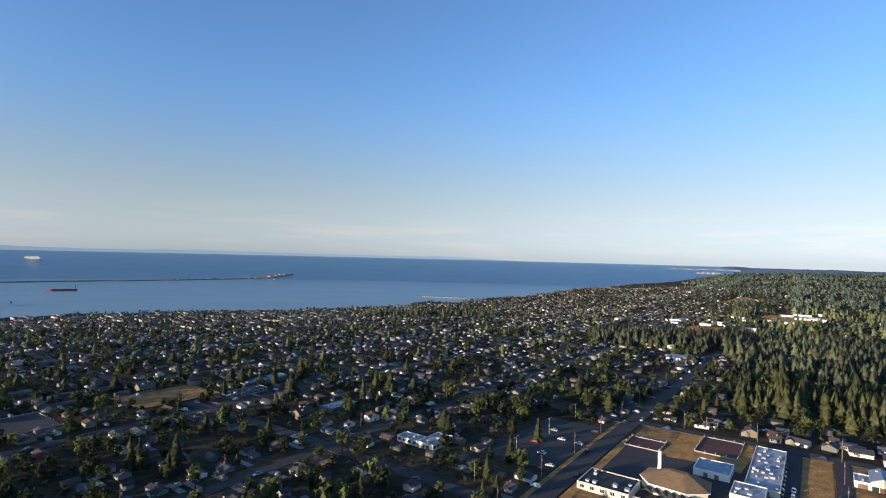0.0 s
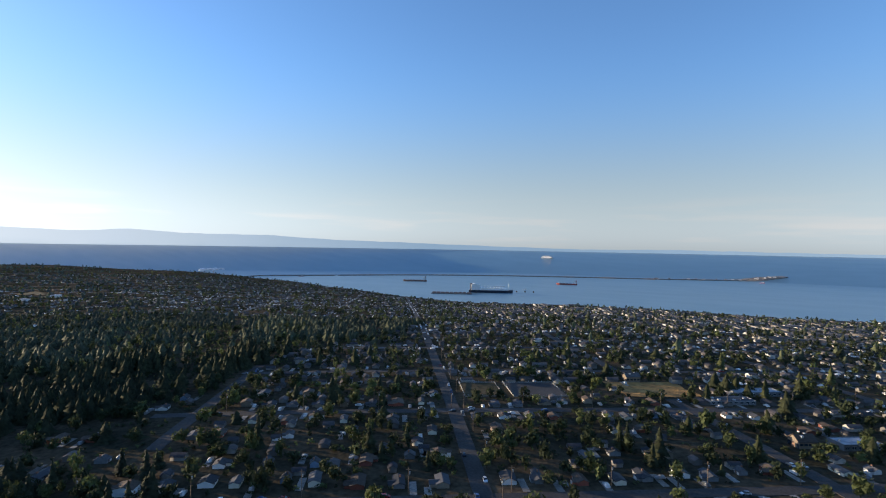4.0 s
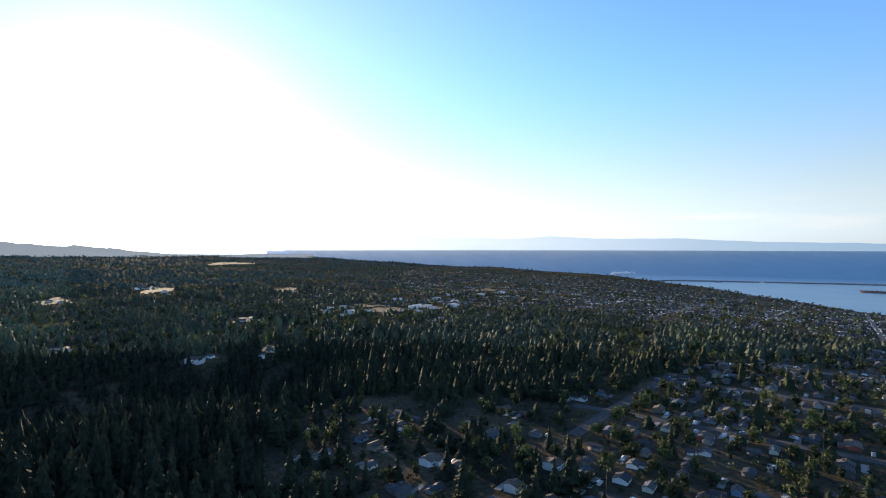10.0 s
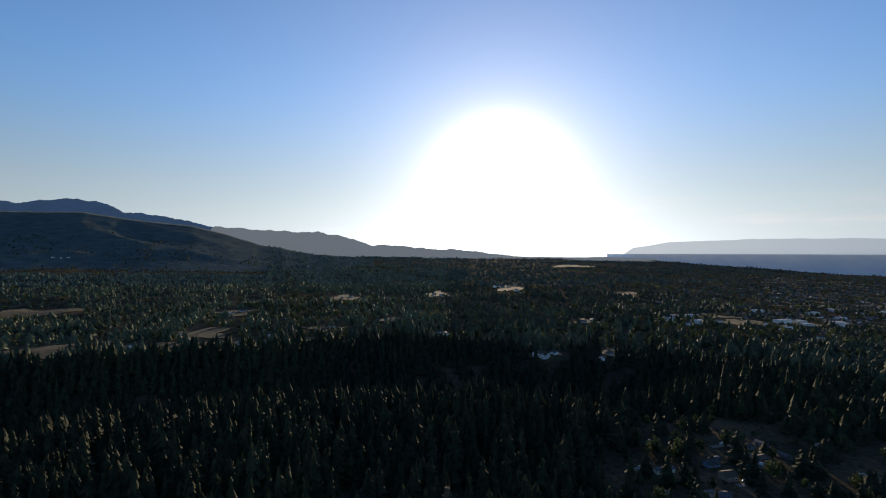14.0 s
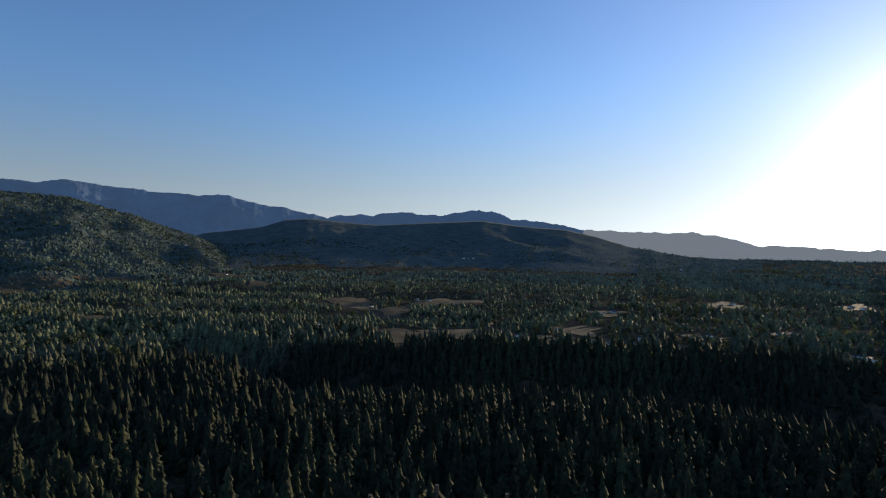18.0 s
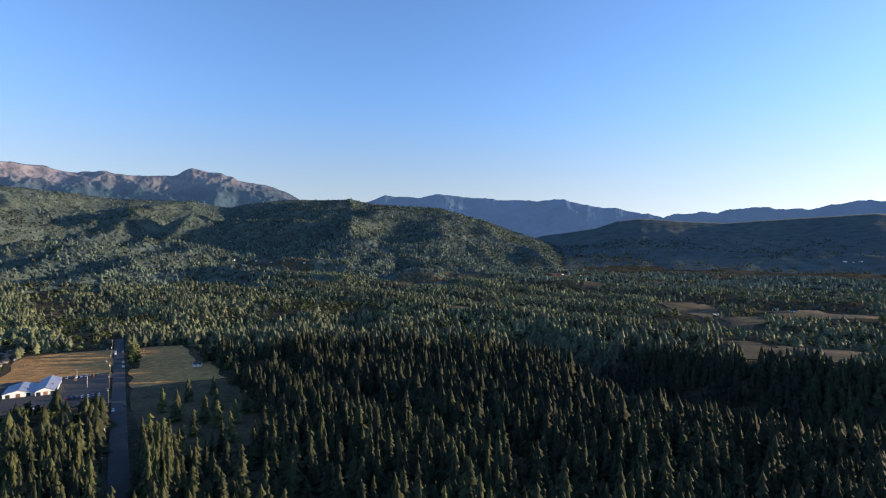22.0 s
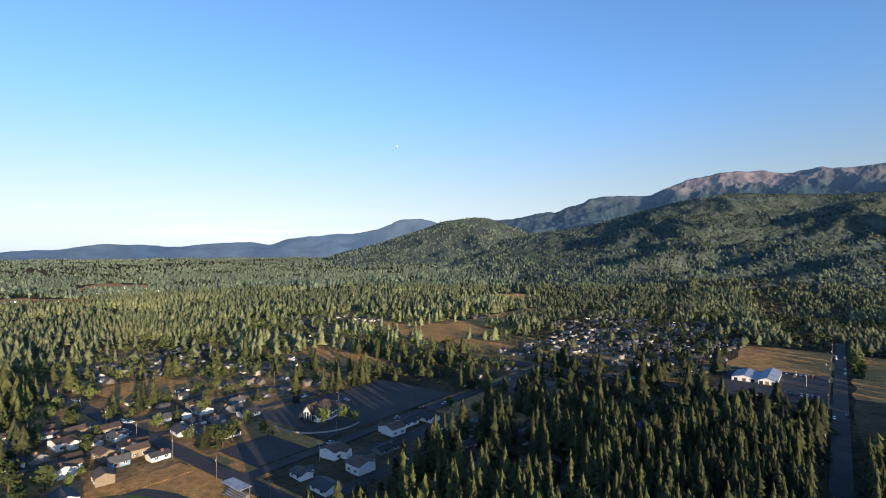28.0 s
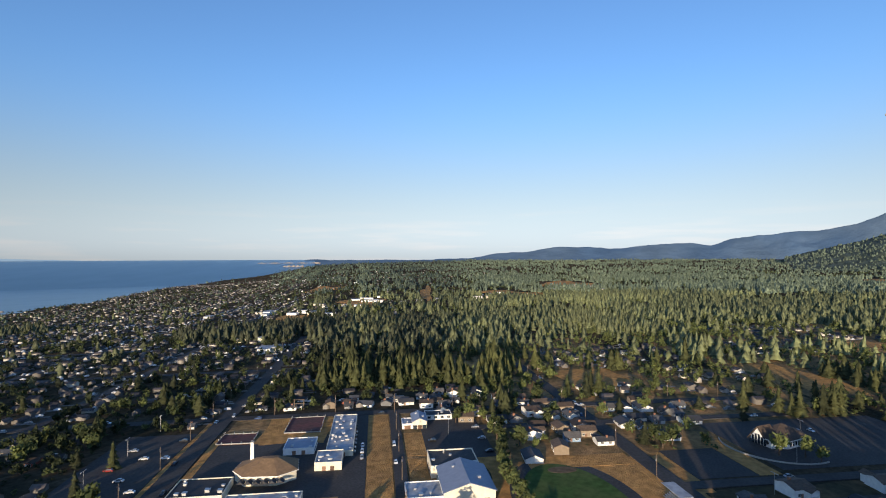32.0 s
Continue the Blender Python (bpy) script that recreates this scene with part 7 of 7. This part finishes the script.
# pale bluffs far along the eastern shore, and a low sandy point beyond them
for name, az0, az1, dip0, dip1, label in (("sand_bluff", -41.4, -43.9, 1.16, 0.98, "pale sandy bluffs along the far shore"), ("sand_point", -37.9, -45.6, 0.80, 0.69, "low sandy point far out along the shore")):
    v, k = [], np.linspace(3950, 4895, 1200)
    for i in range(40):
        az = az0 + (az1 - az0) * i / 39
        r = float(k[np.argmin(np.abs(np.degrees(np.arctan2(EYE - sea_z(k), k)) - dip0))])
        fade = math.sin(math.pi * min(1, (i + 1) / 16) / 2) * (0.75 + 0.25 * math.sin(i * 0.9))
        x, y = polar(az, r)
        x2, y2 = polar(az, r + 25)
        z = EYE - r * math.tan(radians(dip0))
        top = z + r * math.tan(radians((dip0 - dip1) * fade))
        v += [(x, y, z - 2), (x2, y2, top), (*polar(az, r + 60), z - 4)]
    f = [(3 * i + q, 3 * i + 3 + q, 3 * i + 4 + q, 3 * i + 1 + q) for i in range(39) for q in (0, 1)]
    tagged(new(name, mesh(name, v, f, M_BLUFF)), label, "cliff", kind="structure")

# clusters of larger pale buildings beyond the woods: heading, distance, how many, spread
for az, r, count, spread in ((-41.4, 652, 5, 40), (-42.5, 960, 7, 60), (-41.2, 1136, 6, 70), (-49.5, 1190, 8, 60), (-52.5, 1280, 5, 50), (-47, 2750, 6, 120), (-50.5, 2072, 4, 70), (-70.8, 1660, 7, 90), (-78, 1690, 4, 60), (-63, 1225, 4, 40), (-66.5, 1350, 5, 50),
                             (88, 882, 2, 25), (83.5, 925, 3, 35), (77.8, 985, 5, 40), (72, 1330, 3, 40), (79.8, 1116, 3, 50)):
    cx, cy = polar(az, r)
    for _ in range(count):
        x, y = float(cx + rng.normal() * spread), float(cy + rng.normal() * spread)
        w, d, h = float(rng.uniform(12, 26)), float(rng.uniform(9, 14)), float(rng.uniform(3.5, 6))
        ob = thing("warehouse", pose(x, y, float(surf_z(x, y)), 0, 0, GRID + float(rng.choice((0, 90)))), "low pale flat-roofed building beyond the woods", "building", "far pale buildings")
        part("wall", boxes("wall", M_WHITE if rng.random() < 0.6 else M_CREAM, (-w / 2, w / 2, -d / 2, d / 2, -2, h)), ob)
        part("roof", boxes("roof", M_ROOFW, (-w / 2 - 0.3, w / 2 + 0.3, -d / 2 - 0.3, d / 2 + 0.3, h + 0.02, h + 0.4)), ob)

# paper mill at the root of the spit
for i in range(9):
    az, r = 57.5 + rng.uniform(-1.9, 1.6), rng.uniform(2930, 3010)
    x, y = polar(az, r)
    w, h = rng.uniform(20, 46), rng.uniform(10, 24)
    ob = thing("mill_building", pose(float(x), float(y), -92, 0, 0, az), "grey paper mill building by the water", "factory", "mill buildings")
    part("wall", boxes("wall", M_GREYSIDE if i % 3 else M_WHITE, (-w / 2, w / 2, -10, 10, -12, h)), ob)
    part("roof", boxes("roof", M_ROOFW, (-w / 2 - 0.4, w / 2 + 0.4, -10.4, 10.4, h + 0.02, h + 1)), ob)
for i in range(3):
    x, y = polar(57.2 + 0.5 * i, 2960)
    ob = thing("mill_stack", pose(float(x), float(y), -92), "tall pale mill chimney", "chimney", "mill chimneys")
    part("shaft", prism("shaft", M_KERB, ring(2.2, 10), -5, 42, ring(1.5, 10)), ob)
    part("rim", prism("rim", M_METAL, ring(1.9, 10), 42.02, 43), ob)


def puffs(name, az, r, z, n, spread, size, label):
    vs, fs = [], []
    ico = bmesh.new()
    bmesh.ops.create_icosphere(ico, subdivisions=2, radius=1.0)
    iv, iff = np.array([p.co[:] for p in ico.verts]), [[q.index for q in p.verts] for p in ico.faces]
    ico.free()
    for i in range(n):
        s = (1 - i / n) * 0.7 + 0.3
        c = np.array((spread * (i / n - 0.3), rng.normal() * 4, rng.normal() * size * 0.25 + 6 * i / n))
        bump = 1 + 0.25 * rng.normal(size=(len(iv), 1))
        k = len(vs) and sum(len(q) for q in vs)
        vs.append(iv * bump * size * s * (0.6 + 0.6 * rng.random()) * (1.6, 1, 0.7) + c)
        fs += [tuple(int(p) + k for p in q) for q in iff]
    x, y = polar(az, r)
    ob = new(name, mesh(name, np.concatenate(vs), fs, M_STEAM, smooth=True))
    ob.matrix_basis = pose(float(x), float(y), z, 0, 0, az)
    tagged(ob, label, "steam", kind="stuff")


puffs("steam_plume", 57.6, 2955, -44, 16, 110, 9, "white steam drifting from the mill")
pier = thing("log_pier", pose(*[float(q) for q in polar(31.8, 2180)], SEA, 0, 0, 31), "brown log yard on a low pier", "pier")
part("deck", boxes("deck", M_SAND, (-110, 60, -16, 16, -6, 3)), pier)
for i in range(9):
    part("log_stack", prism("log_stack", M_DECK, [(-8, -9), (8, -9), (8, 9), (-8, 9)], 3.02, 8.0, [(-7, -5), (7, -5), (7, 5), (-7, 5)]), pier, m=pose(-98 + 18 * i, 2 - (i % 3) * 2, 0))
mole = thing("breakwater", pose(*[float(q) for q in polar(-15.3, 2480)], SEA, 0, 0, -30), "low stone breakwater reaching into the sea", "breakwater")
part("rocks", prism("rocks", M_SAND, [(-75, -6), (150, -6), (156, 0), (150, 6), (-75, 6)], -6, 4, [(-73, -3), (149, -3), (153, 0), (149, 3), (-73, 3)]), mole)
for i in range(3):
    x, y = polar(25.4 - 0.9 * i, 2330)
    ob = thing("dolphin", pose(float(x), float(y), SEA), "dark timber mooring dolphin in the water", "mooring", "mooring dolphins")
    part("piles", prism("piles", M_TRUNKLINE, ring(4, 8), -5, 6, ring(3, 8)), ob)

# the afternoon moon
mx, my = polar(-99.27, 4600)
bm = bmesh.new()
bmesh.ops.create_uvsphere(bm, u_segments=24, v_segments=16, radius=11)
me = bpy.data.meshes.new("moon")
bm.to_mesh(me), bm.free()
M_MOON = material("pale_moon", (0.56, 0.57, 0.6), 1.0, vary=0.1, scale=0.05, spec=0.0)
me.materials.append(M_MOON)
moon = tagged(new("moon", me), "small pale daytime moon", "moon", kind="structure")
moon.location = (float(mx), float(my), EYE + 4600 * math.tan(radians(11.57)))
